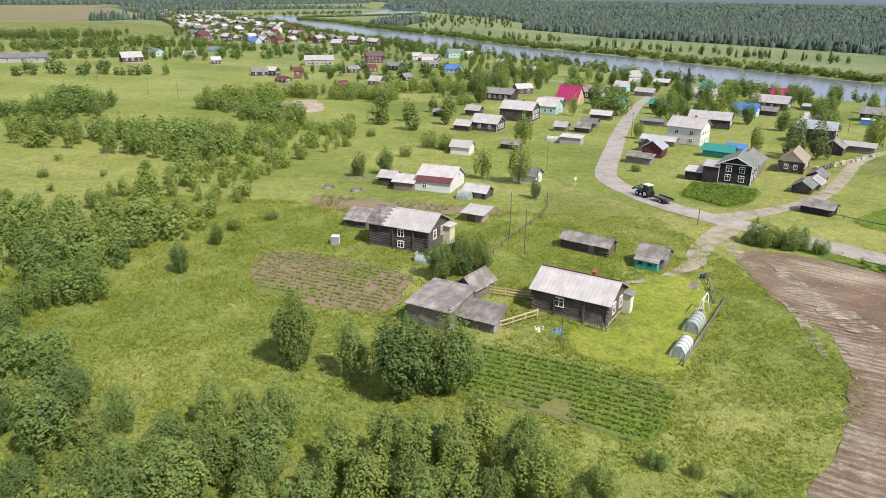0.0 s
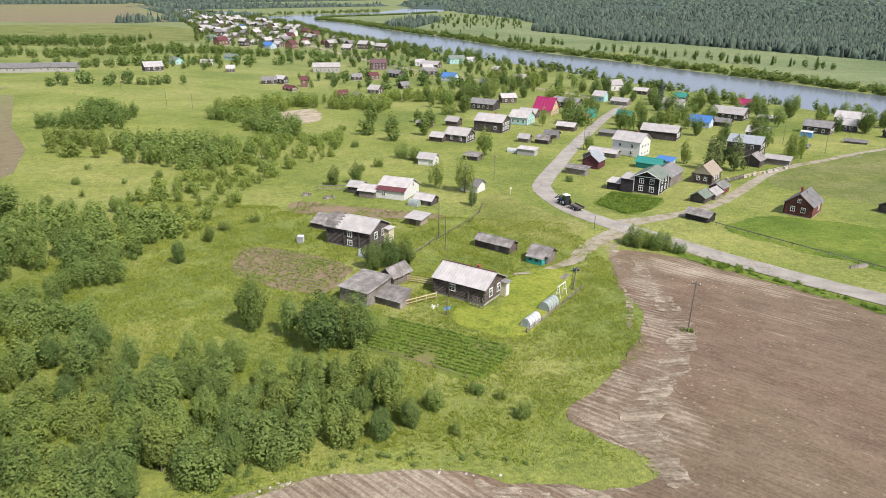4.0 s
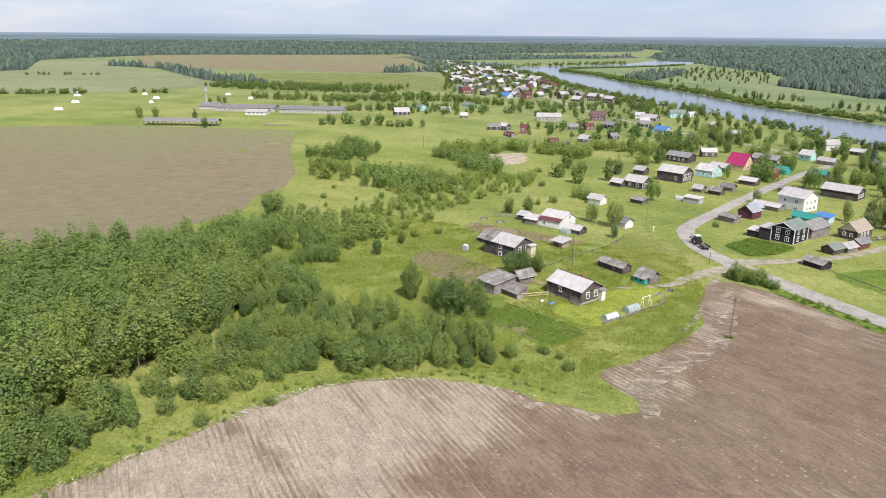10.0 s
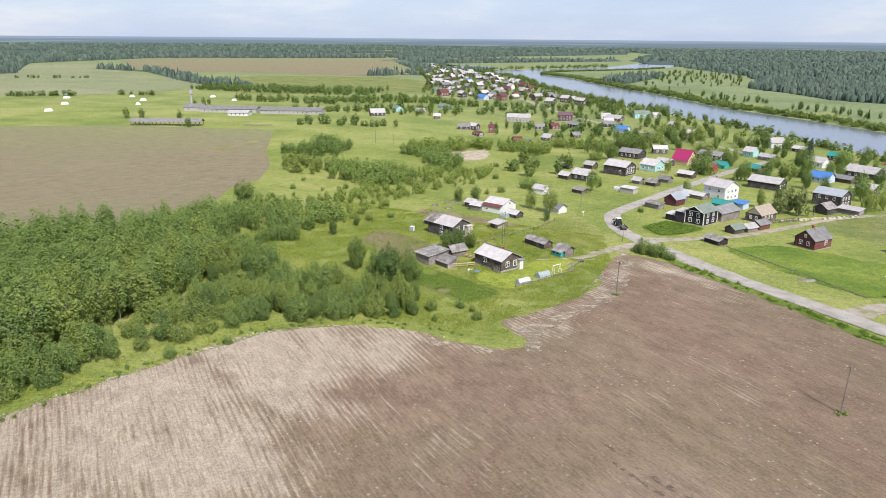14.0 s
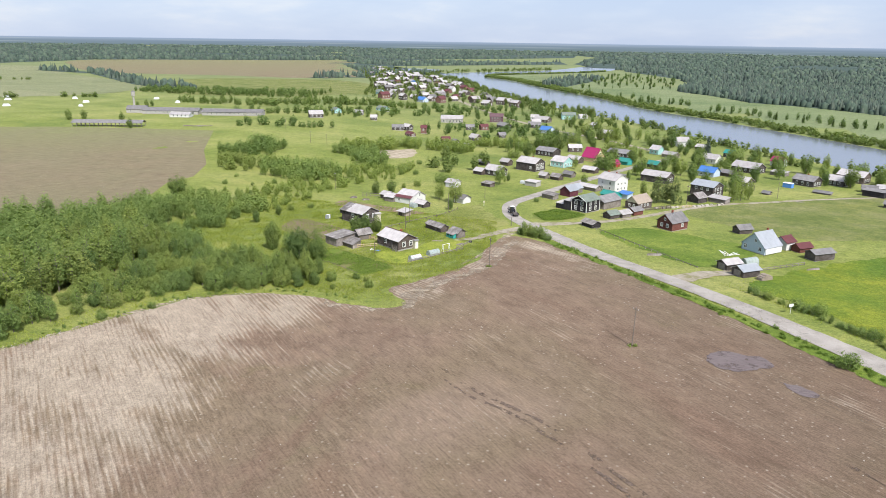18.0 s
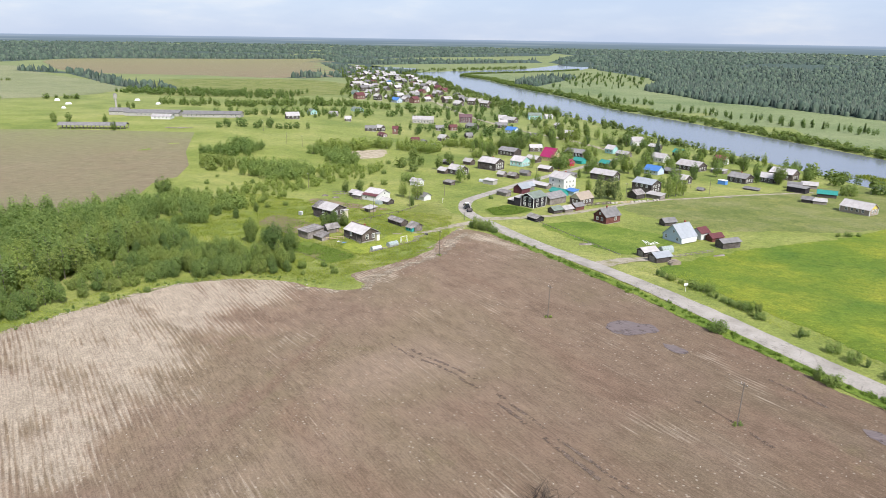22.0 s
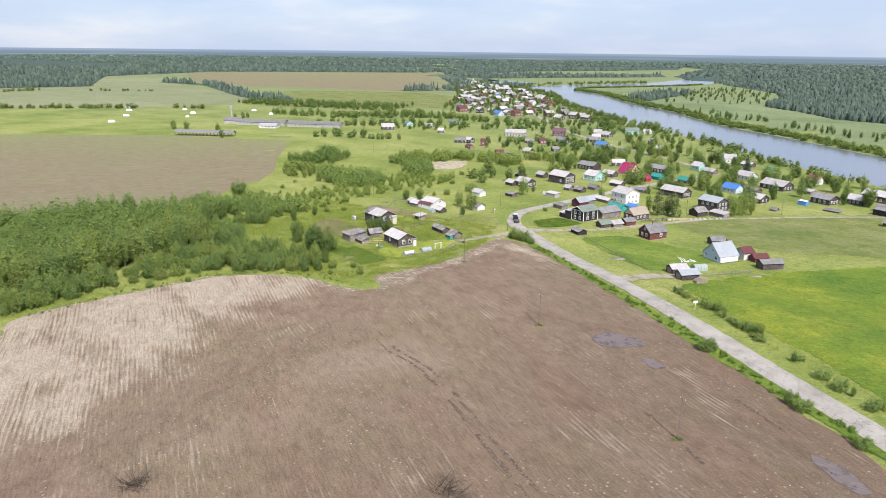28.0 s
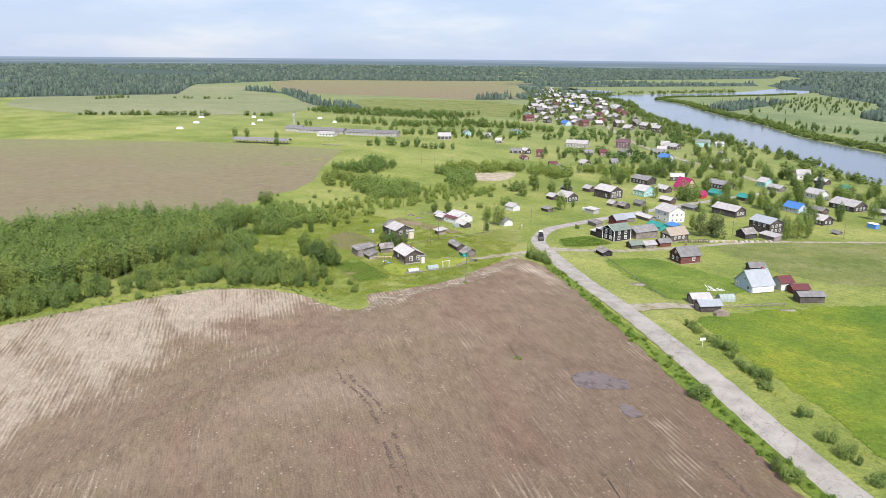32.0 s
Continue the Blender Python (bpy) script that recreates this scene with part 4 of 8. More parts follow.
def stems_for(kind, seed, h):
    r = random.Random(seed + 50)
    g = Geo()
    if kind in ("round", "pine", "birch"):
        top = h * 0.86
        g.tube((0, 0, -0.2), (0.06, 0.03, top * 0.5), 0.17 if kind == "round" else 0.11, 0.10 if kind == "round" else 0.07, 7)
        g.tube((0.06, 0.03, top * 0.5), (0.0, 0.1, top), 0.10 if kind == "round" else 0.07, 0.02, 6)
        for i in range(9):
            z, a = top * r.uniform(0.22, 0.8), r.uniform(0, 6.28)
            ln = r.uniform(0.8, 1.7) * (1.25 if kind == "round" else 0.8)
            g.tube((0.04, 0.02, z), (ln * math.cos(a), ln * math.sin(a), z + ln * 0.75), 0.05, 0.015, 5)
    else:
        for i in range(7):
            a, q = r.uniform(0, 6.28), r.uniform(0.5, 1.5) * (1 if kind == "willow" else 0.45)
            g.tube((0.1 * math.cos(a), 0.1 * math.sin(a), -0.15), (q * math.cos(a), q * math.sin(a), h * 0.62), 0.05, 0.015, 5)
    return g


def spruce(seed, h=12.0):
    r = random.Random(seed)
    vs, ns, ss = [], [], []
    for i in range(34):
        t = i / 33
        z = 1.2 + (h - 1.4) * t
        rad = 2.5 * (1 - t) ** 0.85 + 0.15
        m = max(5, int(34 * (1 - t) + 5))
        for j in range(m):
            a = r.uniform(0, 6.28)
            for q in (0.45, 0.8, 1.0):
                vs.append((rad * q * math.cos(a), rad * q * math.sin(a), z - 0.38 * rad * q + r.uniform(-0.15, 0.15)))
                ns.append((0.35 * math.cos(a) + r.uniform(-0.4, 0.4), 0.35 * math.sin(a) + r.uniform(-0.4, 0.4), 1.0))
                ss.append(r.uniform(0.35, 0.6))
    n = np.array(ns)
    n /= np.linalg.norm(n, axis=1, keepdims=True)
    return leaf_quads(np.array(vs), n, np.array(ss))


HEIGHT = {"round": 8.2, "pine": 8.2, "birch": 9.0, "willow": 4.3, "bush": 1.9, "spruce": 12.0}
LEAVES = {"round": (8000, 0.21), "pine": (5000, 0.23), "birch": (4600, 0.21), "willow": (3800, 0.20), "bush": (800, 0.18)}
LEAFMAT = {"round": M_LEAF_DARK, "pine": M_PINE, "birch": M_LEAF, "willow": M_LEAF_GREY, "bush": M_LEAF_GREY, "spruce": M_NEEDLE}
WORDS = {"pine": "broad dark green pine tree", "round": "dense dark green leafy tree", "birch": "slender light green birch tree", "willow": "broad grey-green willow bush", "bush": "low green bush", "spruce": "dark green conifer"}
CROWN, STEM, LIGHT, MEDIUM, FAR, TINY, COARSE = {}, {}, {}, {}, {}, {}, {}
for kind in ("round", "pine", "birch", "willow", "bush"):
    for s in range(4):
        L = shells_for(kind, 31 * s + len(kind))
        cnt, size = LEAVES[kind]
        v, f = crown(L, cnt, size)
        CROWN[kind, s] = np_mesh(f"{kind}_crown", v, f)
        CROWN[kind, s].materials.append(LEAFMAT[kind])
        STEM[kind, s] = stems_for(kind, s, HEIGHT[kind]).mesh(f"{kind}_trunk")
        STEM[kind, s].materials.append(M_BARK)
        LIGHT[kind, s] = crown(L, int(cnt * 0.42), size * 1.25)
        MEDIUM[kind, s] = crown(L, int(cnt * 0.15), size * 2.1)
        FAR[kind, s] = crown(L, int(cnt * 0.055), size * 3.1)
        TINY[kind, s] = crown(L, int(cnt * 0.020), size * 4.8)
        v, f = crown(L, int(cnt * 0.42), size * 1.25)
        COARSE[kind, s] = np_mesh(f"{kind}_crown", v, f)
        COARSE[kind, s].materials.append(LEAFMAT[kind])
for s in range(2):
    v, f = spruce(s + 3)
    CROWN["spruce", s] = np_mesh("spruce_crown", v, f)
    CROWN["spruce", s].materials.append(M_NEEDLE)
    STEM["spruce", s] = Geo().tube((0, 0, -0.2), (0, 0, 11.0), 0.2, 0.03, 7).mesh("spruce_trunk")
    STEM["spruce", s].materials.append(M_BARK)
LIGHT["spruce", 0], LIGHT["spruce", 1] = spruce(3), spruce(4)
for s in range(2):
    v, f = LIGHT["spruce", s]
    t3 = v.reshape(-1, 3, 3)[::9]
    t3 = t3.mean(1, keepdims=True) + (t3 - t3.mean(1, keepdims=True)) * 3.0
    FAR["spruce", s] = (t3.reshape(-1, 3), np.arange(3 * len(t3)).reshape(-1, 3))
    COARSE["spruce", s] = CROWN["spruce", s]
tree_no = [0]


def tree(kind, x, y, h=None, wide=1.0, group="", extra=""):
    s = tree_no[0] % (2 if kind == "spruce" else 4)
    tree_no[0] += 1
    name = "bush" if kind in ("willow", "bush") else "tree"
    k = (h or HEIGHT[kind]) / HEIGHT[kind]
    ob = new(name)
    ob.matrix_world = pose(x, y, gz(x, y), 0, 0, (tree_no[0] * 77) % 360)
    tagged(ob, WORDS[kind] + (" " + extra if extra else " standing in the grass"), name, group)
    size = Matrix.Diagonal((k * wide, k * wide, k, 1))
    part("trunk" if name == "tree" else "stem", STEM[kind, s], M_BARK, ob, local=size)
    part("crown", (CROWN if -40 < x < 70 and 25 < y < 112 else COARSE)[kind, s], LEAFMAT[kind], ob, local=size)
    return ob


def inside(poly, x, y):
    p = np.array(poly, float)
    x, y = np.asarray(x, float), np.asarray(y, float)
    hit = np.zeros(x.shape, bool)
    for (x0, y0), (x1, y1) in zip(p, np.roll(p, -1, 0)):
        hit ^= ((y0 > y) != (y1 > y)) & (x < (x1 - x0) * (y - y0) / (y1 - y0 + 1e-12) + x0)
    return hit


def scatter(poly, gap, seed, tries=30):
    """Points inside poly no nearer to one another than gap."""
    r = np.random.default_rng(seed)
    p = np.array(poly, float)
    lo, hi = p.min(0), p.max(0)
    n = int((hi - lo).prod() / gap**2 * 2.2) + 20
    c = lo + r.random((n, 2)) * (hi - lo)
    c = c[inside(poly, c[:, 0], c[:, 1])]
    grid, out = {}, []
    for x, y in c:
        i, j = int(x // gap), int(y // gap)
        if all((x - a) ** 2 + (y - b) ** 2 >= gap * gap for di in (-1, 0, 1) for dj in (-1, 0, 1) for a, b in grid.get((i + di, j + dj), ())):
            grid.setdefault((i, j), []).append((x, y))
            out.append((float(x), float(y)))
    return out


def thicket(name, spots, label, material=None, category="wood", detail=None):
    """Many trees as one mesh. spots: kind, x, y, height, width."""
    vs, fs, base = [], [], 0
    for i, (kind, x, y, h, wide) in enumerate(spots):
        v, f = (detail or LIGHT)[kind, i % (2 if kind == "spruce" else 4)]
        k, a = h / HEIGHT[kind], i * 1.7
        w = v * np.array([k * wide, k * wide, k])
        w = np.stack([w[:, 0] * math.cos(a) - w[:, 1] * math.sin(a) + x, w[:, 0] * math.sin(a) + w[:, 1] * math.cos(a) + y, w[:, 2] + gz(x, y)], -1)
        vs.append(w)
        fs.append(f + base)
        base += len(w)
    me = np_mesh(name, np.concatenate(vs), np.concatenate(fs))
    me.materials.append(material or M_LEAF)
    return tagged(new(name, me), label, category, kind="stuff")

# ---- houses ----
WINDOW = {}


def lattice(xs, zs, y0, y1, holes):
    """A flat frame with openings, as one skin: cells between the cuts xs and zs, but for the holes."""
    g, nx, nz = Geo(), len(xs), len(zs)
    g.v = [(x, y, z) for y in (y0, y1) for z in zs for x in xs]
    full = lambda i, j: 0 <= i < nx - 1 and 0 <= j < nz - 1 and (i, j) not in holes
    for j in range(nz - 1):
        for i in range(nx - 1):
            if not full(i, j):
                continue
            a, b, c, d = j * nx + i, j * nx + i + 1, (j + 1) * nx + i + 1, (j + 1) * nx + i
            k = nx * nz
            g.f += [(a, b, c, d), (d + k, c + k, b + k, a + k)]
            for di, dj, p, q in ((0, -1, a, b), (1, 0, b, c), (0, 1, c, d), (-1, 0, d, a)):
                if not full(i + di, j + dj):
                    g.f.append((q, p, p + k, q + k))
    return g


def window_meshes(w, h, style):
    """A casing with muntins that stands on a wall (it looks along -y), and its pane."""
    key = (w, h, style)
    if key not in WINDOW:
        b = 0.10 if style != "plain" else 0.06
        xs = [-w / 2 - b, -w / 2, -0.035, 0.035, w / 2, w / 2 + b]
        zs = [-b, 0, h * 0.62, h * 0.62 + 0.06, h, h + b * (1.6 if style == "carved" else 1)]
        g = lattice(xs, zs, -0.07, 0.02, {(1, 1), (3, 1), (1, 3), (3, 3)})
        f = g.mesh("window")
        f.materials.append(M_WHITE)
        p = Geo().box(-w / 2, w / 2, -0.02, 0.01, 0, h).mesh("pane")
        p.materials.append(M_GLASS)
        WINDOW[key] = (f, p)
    return WINDOW[key]


def drawn(profile, x0, x1):
    """A closed (y, z) outline drawn out along x, as one skin."""
    g, m = Geo(), len(profile)
    g.v = [(x0, y, z) for y, z in profile] + [(x1, y, z) for y, z in profile]
    g.f = [(i, (i + 1) % m, m + (i + 1) % m, m + i) for i in range(m)]
    return g


def wall_geo(length, z0, z1, style):
    """A wall along x, outer face towards -y at y = 0, in courses or upright boards."""
    x0, x1 = -length / 2, length / 2
    if style == "log":
        n = max(3, round((z1 - z0) / 0.26))
        c, prof = (z1 - z0) / n, []
        for i in range(n):
            z = z0 + i * c
            prof += [(0.05, z), (-0.05, z + 0.22 * c), (-0.07, z + 0.5 * c), (-0.05, z + 0.78 * c)]
        return drawn(prof + [(0.05, z1), (0.2, z1), (0.2, z0)], x0, x1)
    if style == "siding":
        n = max(3, int((z1 - z0) / 0.2))
        c, prof = (z1 - z0) / n, []
        for i in range(n):
            prof += [(-0.035, z0 + i * c), (-0.008, z0 + (i + 0.96) * c)]
        return drawn(prof + [(0.0, z1), (0.15, z1), (0.15, z0)], x0, x1)
    if style == "plank":
        n = max(4, int(length / 0.24))
        w, rim = length / n, []
        for i in range(n):
            d = 0.015 + 0.03 * ((i * 37) % 5) / 4
            u = x0 + i * w
            rim += [(u, 0.0), (u + 0.02, -d), (u + w - 0.02, -d)]
        rim += [(x1, 0.0), (x1, 0.12), (x0, 0.12)]
        return Geo().hexa([(a, b, z0) for a, b in rim], [(a, b, z1) for a, b in rim])
    return Geo().box(x0, x1, 0.0, 0.2, z0, z1)


def log_ends(z0, z1):
    """The crossed log ends of one corner: a column of alternating long and short courses."""
    n = max(3, round((z1 - z0) / 0.26))
    c, g, prev = (z1 - z0) / n, Geo(), None
    for i in range(n):
        a, b = (0.26, 0.10) if i % 2 else (0.10, 0.26)
        for z in (z0 + i * c + 0.02, z0 + (i + 1) * c - 0.02):
            k = len(g.v)
            g.v += [(-a, -b, z), (a, -b, z), (a, b, z), (-a, b, z)]
            if prev is not None:
                g.f += [(prev + j, prev + (j + 1) % 4, k + (j + 1) % 4, k + j) for j in range(4)]
            prev = k
    g.f.append((prev, prev + 1, prev + 2, prev + 3))
    return g


def roof_plate(root, name, a, b, c, d, material, style, label=""):
    """A roof slope from its eave a-b up to the ridge d-c: one skin with ribs or uneven planks down the slope."""
    a, b, c, d = (Vector(p) for p in (a, b, c, d))
    n = (b - a).cross(d - a).normalized()
    m = max(3, int((b - a).length / (0.33 if style == "plank" else 0.55 if root.matrix_world.translation.y < 300 else 1.6)))
    down, up = [], []
    for i in range(m):
        r = (i * 53 % 17) / 17
        if style == "plank":
            cuts, t, ext = ((0.0, 0.0), (0.05, 1.0), (0.93, 1.0), (0.98, 0.0)), 0.02 + 0.06 * r, 0.14 * r
        else:
            cuts, t, ext = ((0.0, 0.0), (0.05, 1.0), (0.17, 1.0), (0.22, 0.0)), 0.045, 0.0
        dn = (a - d).normalized() * ext
        for u, k in cuts:
            down.append(a.lerp(b, (i + u) / m) + n * t * k + dn)
            up.append(d.lerp(c, (i + u) / m) + n * t * k)
    down.append(b)
    up.append(c)
    g, w = Geo(), len(down)
    lower = [p - n * 0.07 - n * max(0, (p - a).dot(n)) for p in down]
    upper = [p - n * 0.07 - n * max(0, (p - a).dot(n)) for p in up]
    g.v = [tuple(p) for p in (*down, *up, *lower, *upper)]
    for i in range(w - 1):
        g.f += [(i, i + 1, w + i + 1, w + i), (2 * w + i + 1, 2 * w + i, 3 * w + i, 3 * w + i + 1), (2 * w + i, 2 * w + i + 1, i + 1, i), (w + i, w + i + 1, 3 * w + i + 1, 3 * w + i)]
    g.f += [(0, w, 3 * w, 2 * w), (w - 1, 3 * w - 1, 4 * w - 1, 2 * w - 1)]
    return part(name, g, material, root, label)


def put_window(root, side, u, z, w, h, L, W, style="carved", out=0.0):
    f, p = window_meshes(w, h, style)
    turn, x, y = {"-y": (0, u, -W / 2 - out), "+y": (180, -u, W / 2 + out), "+x": (90, L / 2 + out, u), "-x": (-90, -L / 2 - out, -u)}[side]
    ob = part("window", f, M_WHITE, root, local=pose(x, y, z, 0, 0, turn))
    part("pane", p, M_GLASS, ob)
    return ob


def house(name, x, y, yaw, L, W, he, hr, wall, style, roof, label, category="house", wins=(), over=0.45, roofstyle="rib", chimneys=(), base=0.3, group="", gable=None,
          corner=None, door=None, wstyle="carved", shift=0.0, z=None, doormat=None):
    """A building with a gabled roof whose ridge runs along its own x. wins: (side, along, sill height, width, height)."""
    z = gz(x, y) if z is None else z
    root = thing(name, x, y, yaw, label, category, group, z)
    part("foundation", Geo().box(-L / 2 + 0.04, L / 2 - 0.04, -W / 2 + 0.04, W / 2 - 0.04, -0.9, base), M_CONCRETE, root)
    for side, ln, turn, px, py in (("front", L, 0, 0, -W / 2), ("back", L, 180, 0, W / 2), ("end", W, 90, L / 2, 0), ("end", W, -90, -L / 2, 0)):
        ln2 = ln if side != "end" else ln - 0.41
        part("wall", wall_geo(ln2, base, he, style), wall, root, local=pose(px, py, 0, 0, 0, turn))
    if style == "log" and math.hypot(x, y) < 260:
        for sx in (-1, 1):
            for sy in (-1, 1):
                part("corner_column", log_ends(base, he), wall, root, local=pose(sx * (L / 2 - 0.02), sy * (W / 2 - 0.02), 0))
    ym = shift * W / 2  # ridge off the middle
    for s in (1, -1):
        xo = s * (L / 2 - 0.11)
        part("gable", Geo().hexa([(xo - 0.1 * s, -W / 2, he), (xo - 0.1 * s, W / 2, he), (xo - 0.1 * s, ym, hr - 0.04)], [(xo + 0.1 * s, -W / 2, he), (xo + 0.1 * s, W / 2, he), (xo + 0.1 * s, ym, hr - 0.04)]), gable or wall, root)
    xa, xb = -L / 2 - over, L / 2 + over
    for s in (-1, 1):
        run = W / 2 - s * ym
        k = (hr - he) / run
        ye, ze = s * (W / 2 + over * 0.9), he - k * over * 0.9
        top = 0.09
        if s < 0:
            pts = ((xa, ye, ze + top), (xb, ye, ze + top), (xb, ym, hr + top), (xa, ym, hr + top))
        else:
            pts = ((xb, ye, ze + top), (xa, ye, ze + top), (xa, ym, hr + top), (xb, ym, hr + top))
        roof_plate(root, "roof", *pts, roof, roofstyle)
    part("ridge_cap", Geo().prism([(ym - 0.2, hr + 0.02), (ym + 0.2, hr + 0.02), (ym, hr + 0.19)], xa, xb), roof, root)
    for cx, cy in chimneys:
        zc = hr + 0.55
        ch = part("chimney", Geo().box(cx - 0.25, cx + 0.25, cy - 0.25, cy + 0.25, he, zc), M_BRICK, root)
        part("chimney_cap", Geo().box(cx - 0.3, cx + 0.3, cy - 0.3, cy + 0.3, zc, zc + 0.09), M_BRICK, ch)
    for w in wins:
        put_window(root, *w, L, W, wstyle, 0.07 if style == "log" else 0.035)
    if corner:
        for sx in (-1, 1):
            for sy in (-1, 1):
                px, py = sx * (L / 2 + 0.045), sy * (W / 2 + 0.045)
                part("corner_board", Geo().box(px - 0.11, px + 0.11, py - 0.11, py + 0.11, base, he), corner, root)
    if door:
        side, u, w, h = door
        turn, px, py = {"-y": (0, u, -W / 2 - 0.08), "+y": (180, -u, W / 2 + 0.08), "+x": (90, L / 2 + 0.08, u), "-x": (-90, -L / 2 - 0.08, -u)}[side]
        d = part("door", Geo().box(-w / 2, w / 2, -0.05, 0.04, 0.1, h).box(-w / 2 + 0.1, w / 2 - 0.1, -0.07, -0.05, 0.25, h * 0.48).box(-w / 2 + 0.1, w / 2 - 0.1, -0.07, -0.05, h * 0.55, h - 0.12), doormat or M_PLANK, root, local=pose(px, py, 0, 0, 0, turn))
        part("door_handle", Geo().box(w / 2 - 0.16, w / 2 - 0.1, -0.14, -0.07, h * 0.45, h * 0.5), M_IRON, d)
    return root


def lean_to(name, x, y, yaw, L, W, h_low, h_high, wall, style, roof, label, category="shed", roofstyle="plank", over=0.3, group="", door=None, z=None, doormat=None):
    """A shed with one slope, low towards its own -y."""
    z = gz(x, y) if z is None else z
    root = thing(name, x, y, yaw, label, category, group, z)
    part("wall", wall_geo(L, -0.5, h_low, style), wall, root, local=pose(0, -W / 2, 0))
    part("wall", wall_geo(L, -0.5, h_high, style), wall, root, local=pose(0, W / 2, 0, 0, 0, 180))
    for s in (1, -1):
        xs = s * (L / 2 - 0.06)
        part("wall", Geo().hexa([(xs - 0.05, -W / 2 + 0.13, -0.5), (xs + 0.05, -W / 2 + 0.13, -0.5), (xs + 0.05, W / 2 - 0.13, -0.5), (xs - 0.05, W / 2 - 0.13, -0.5)],
                                [(xs - 0.05, -W / 2 + 0.13, h_low), (xs + 0.05, -W / 2 + 0.13, h_low), (xs + 0.05, W / 2 - 0.13, h_high), (xs - 0.05, W / 2 - 0.13, h_high)]), wall, root)
    k = (h_high - h_low) / W
    a, b = -W / 2 - over, W / 2 + over
    roof_plate(root, "roof", (-L / 2 - over, a, h_low - k * over + 0.1), (L / 2 + over, a, h_low - k * over + 0.1), (L / 2 + over, b, h_high + k * over + 0.1), (-L / 2 - over, b, h_high + k * over + 0.1), roof, roofstyle)
    if door:
        side, u, w, h = door
        turn, px, py = {"-y": (0, u, -W / 2 - 0.06), "+x": (90, L / 2 + 0.0, u), "-x": (-90, -L / 2 - 0.0, -u)}[side]
        part("door", Geo().box(-w / 2, w / 2, -0.06, 0.02, 0.05, h), doormat or M_LOG_DARK, root, local=pose(px, py, 0, 0, 0, turn))
    return root


def rows(side, span, n, z, w=0.85, h=1.15):
    """n windows spread evenly along a wall."""
    return [(side, (i + 0.5) / n * span - span / 2, z, w, h) for i in range(n)]


# the front log house
h = house("house", 18.9, 82.0, -31, 9.7, 6.7, 3.1, 4.8, M_LOG, "log", M_SLATE, "weathered grey log house with a pale slate roof", wins=[("-y", -1.3, 1.45, 1.1, 1.0), *rows("+x", 5.2, 2, 1.2, 0.95, 1.25), ("+y", 0, 1.4, 0.9, 1.1)],
          chimneys=[(1.6, 0.3)], over=0.45, base=0.45)
part("porch_wall", Geo().box(4.85, 5.95, 2.0, 3.3, 0.05, 2.5), M_CREAM, h, "cream-painted porch")
part("porch_door", Geo().box(5.95, 6.01, 2.2, 3.0, 0.25, 2.1), M_WHITE, h)
part("porch_roof", Geo().slab(((4.85, 1.8, 2.75), (6.25, 1.8, 2.6), (6.25, 3.55, 2.6), (4.85, 3.55, 2.75)), 0.08), M_SLATE_DK, h)
part("roof_trim", Geo().box(-5.2, 5.2, -0.10, 0.10, 4.97, 5.05), M_REDROOF, h, "rusty red ridge strip")
for u in (-1.9, 1.9):
    part("wall_post", Geo().box(u - 0.12, u + 0.12, -3.55, -3.33, 0.1, 3.0), M_LOG_DARK, h)
for i in range(11):
    part("paling", Geo().box(3.0 + i * 0.22, 3.08 + i * 0.22, -4.2 - 0.1 * (i % 3), -4.15 - 0.1 * (i % 3), 0, 1.1 + 0.25 * (i * 7 % 4)), M_PLANK, h, "leaning grey paling")

# the log house behind it
h = house("house", -3.6, 106.6, -25, 10.0, 7.2, 3.8, 5.5, M_LOG_DARK, "log", M_SLATE, "dark two-storey log house with a pale roof", wins=[("-y", 0.4, 2.3, 0.95, 1.05), ("-y", 0.4, 0.55, 0.95, 0.9), *rows("+x", 5.4, 2, 2.0, 0.95, 1.2)],
          over=0.5, base=0.3)
part("porch_wall", Geo().box(5.0, 6.3, 1.6, 3.5, 0.05, 3.1), M_CREAM, h, "cream-painted porch")
part("porch_roof", Geo().slab(((4.9, 1.3, 3.4), (6.6, 1.3, 3.2), (6.6, 3.8, 3.2), (4.9, 3.8, 3.4)), 0.08), M_SLATE, h)
for i in range(21):
    yy = -4.1 + i * 0.195
    z0, z1, xr = 3.62 + (yy + 4.1) * 0.475, 3.62 + (yy + 4.28) * 0.475, -2.4 - 0.25 * (i * 5 % 4)
    part("roof_board", Geo().hexa([(-5.7, yy, z0), (xr, yy, z0), (xr, yy + 0.17, z1), (-5.7, yy + 0.17, z1)], [(-5.7, yy, z0 + 0.2), (xr, yy, z0 + 0.2), (xr, yy + 0.17, z1 + 0.17), (-5.7, yy + 0.17, z1 + 0.17)]), M_ROOFPLANK, h, "bare rotten roof board")
for u in (-1.0, 2.6):
    part("wall_post", Geo().box(u - 0.11, u + 0.11, -3.82, -3.62, 0.1, 3.7), M_LOG_DARK, h)
lean_to("shed", -12.5, 115.5, -22, 4.0, 3.2, 1.3, 2.4, M_LOG_DARK, "plank", M_ROOFPLANK, "collapsing plank shed with ragged roof boards")

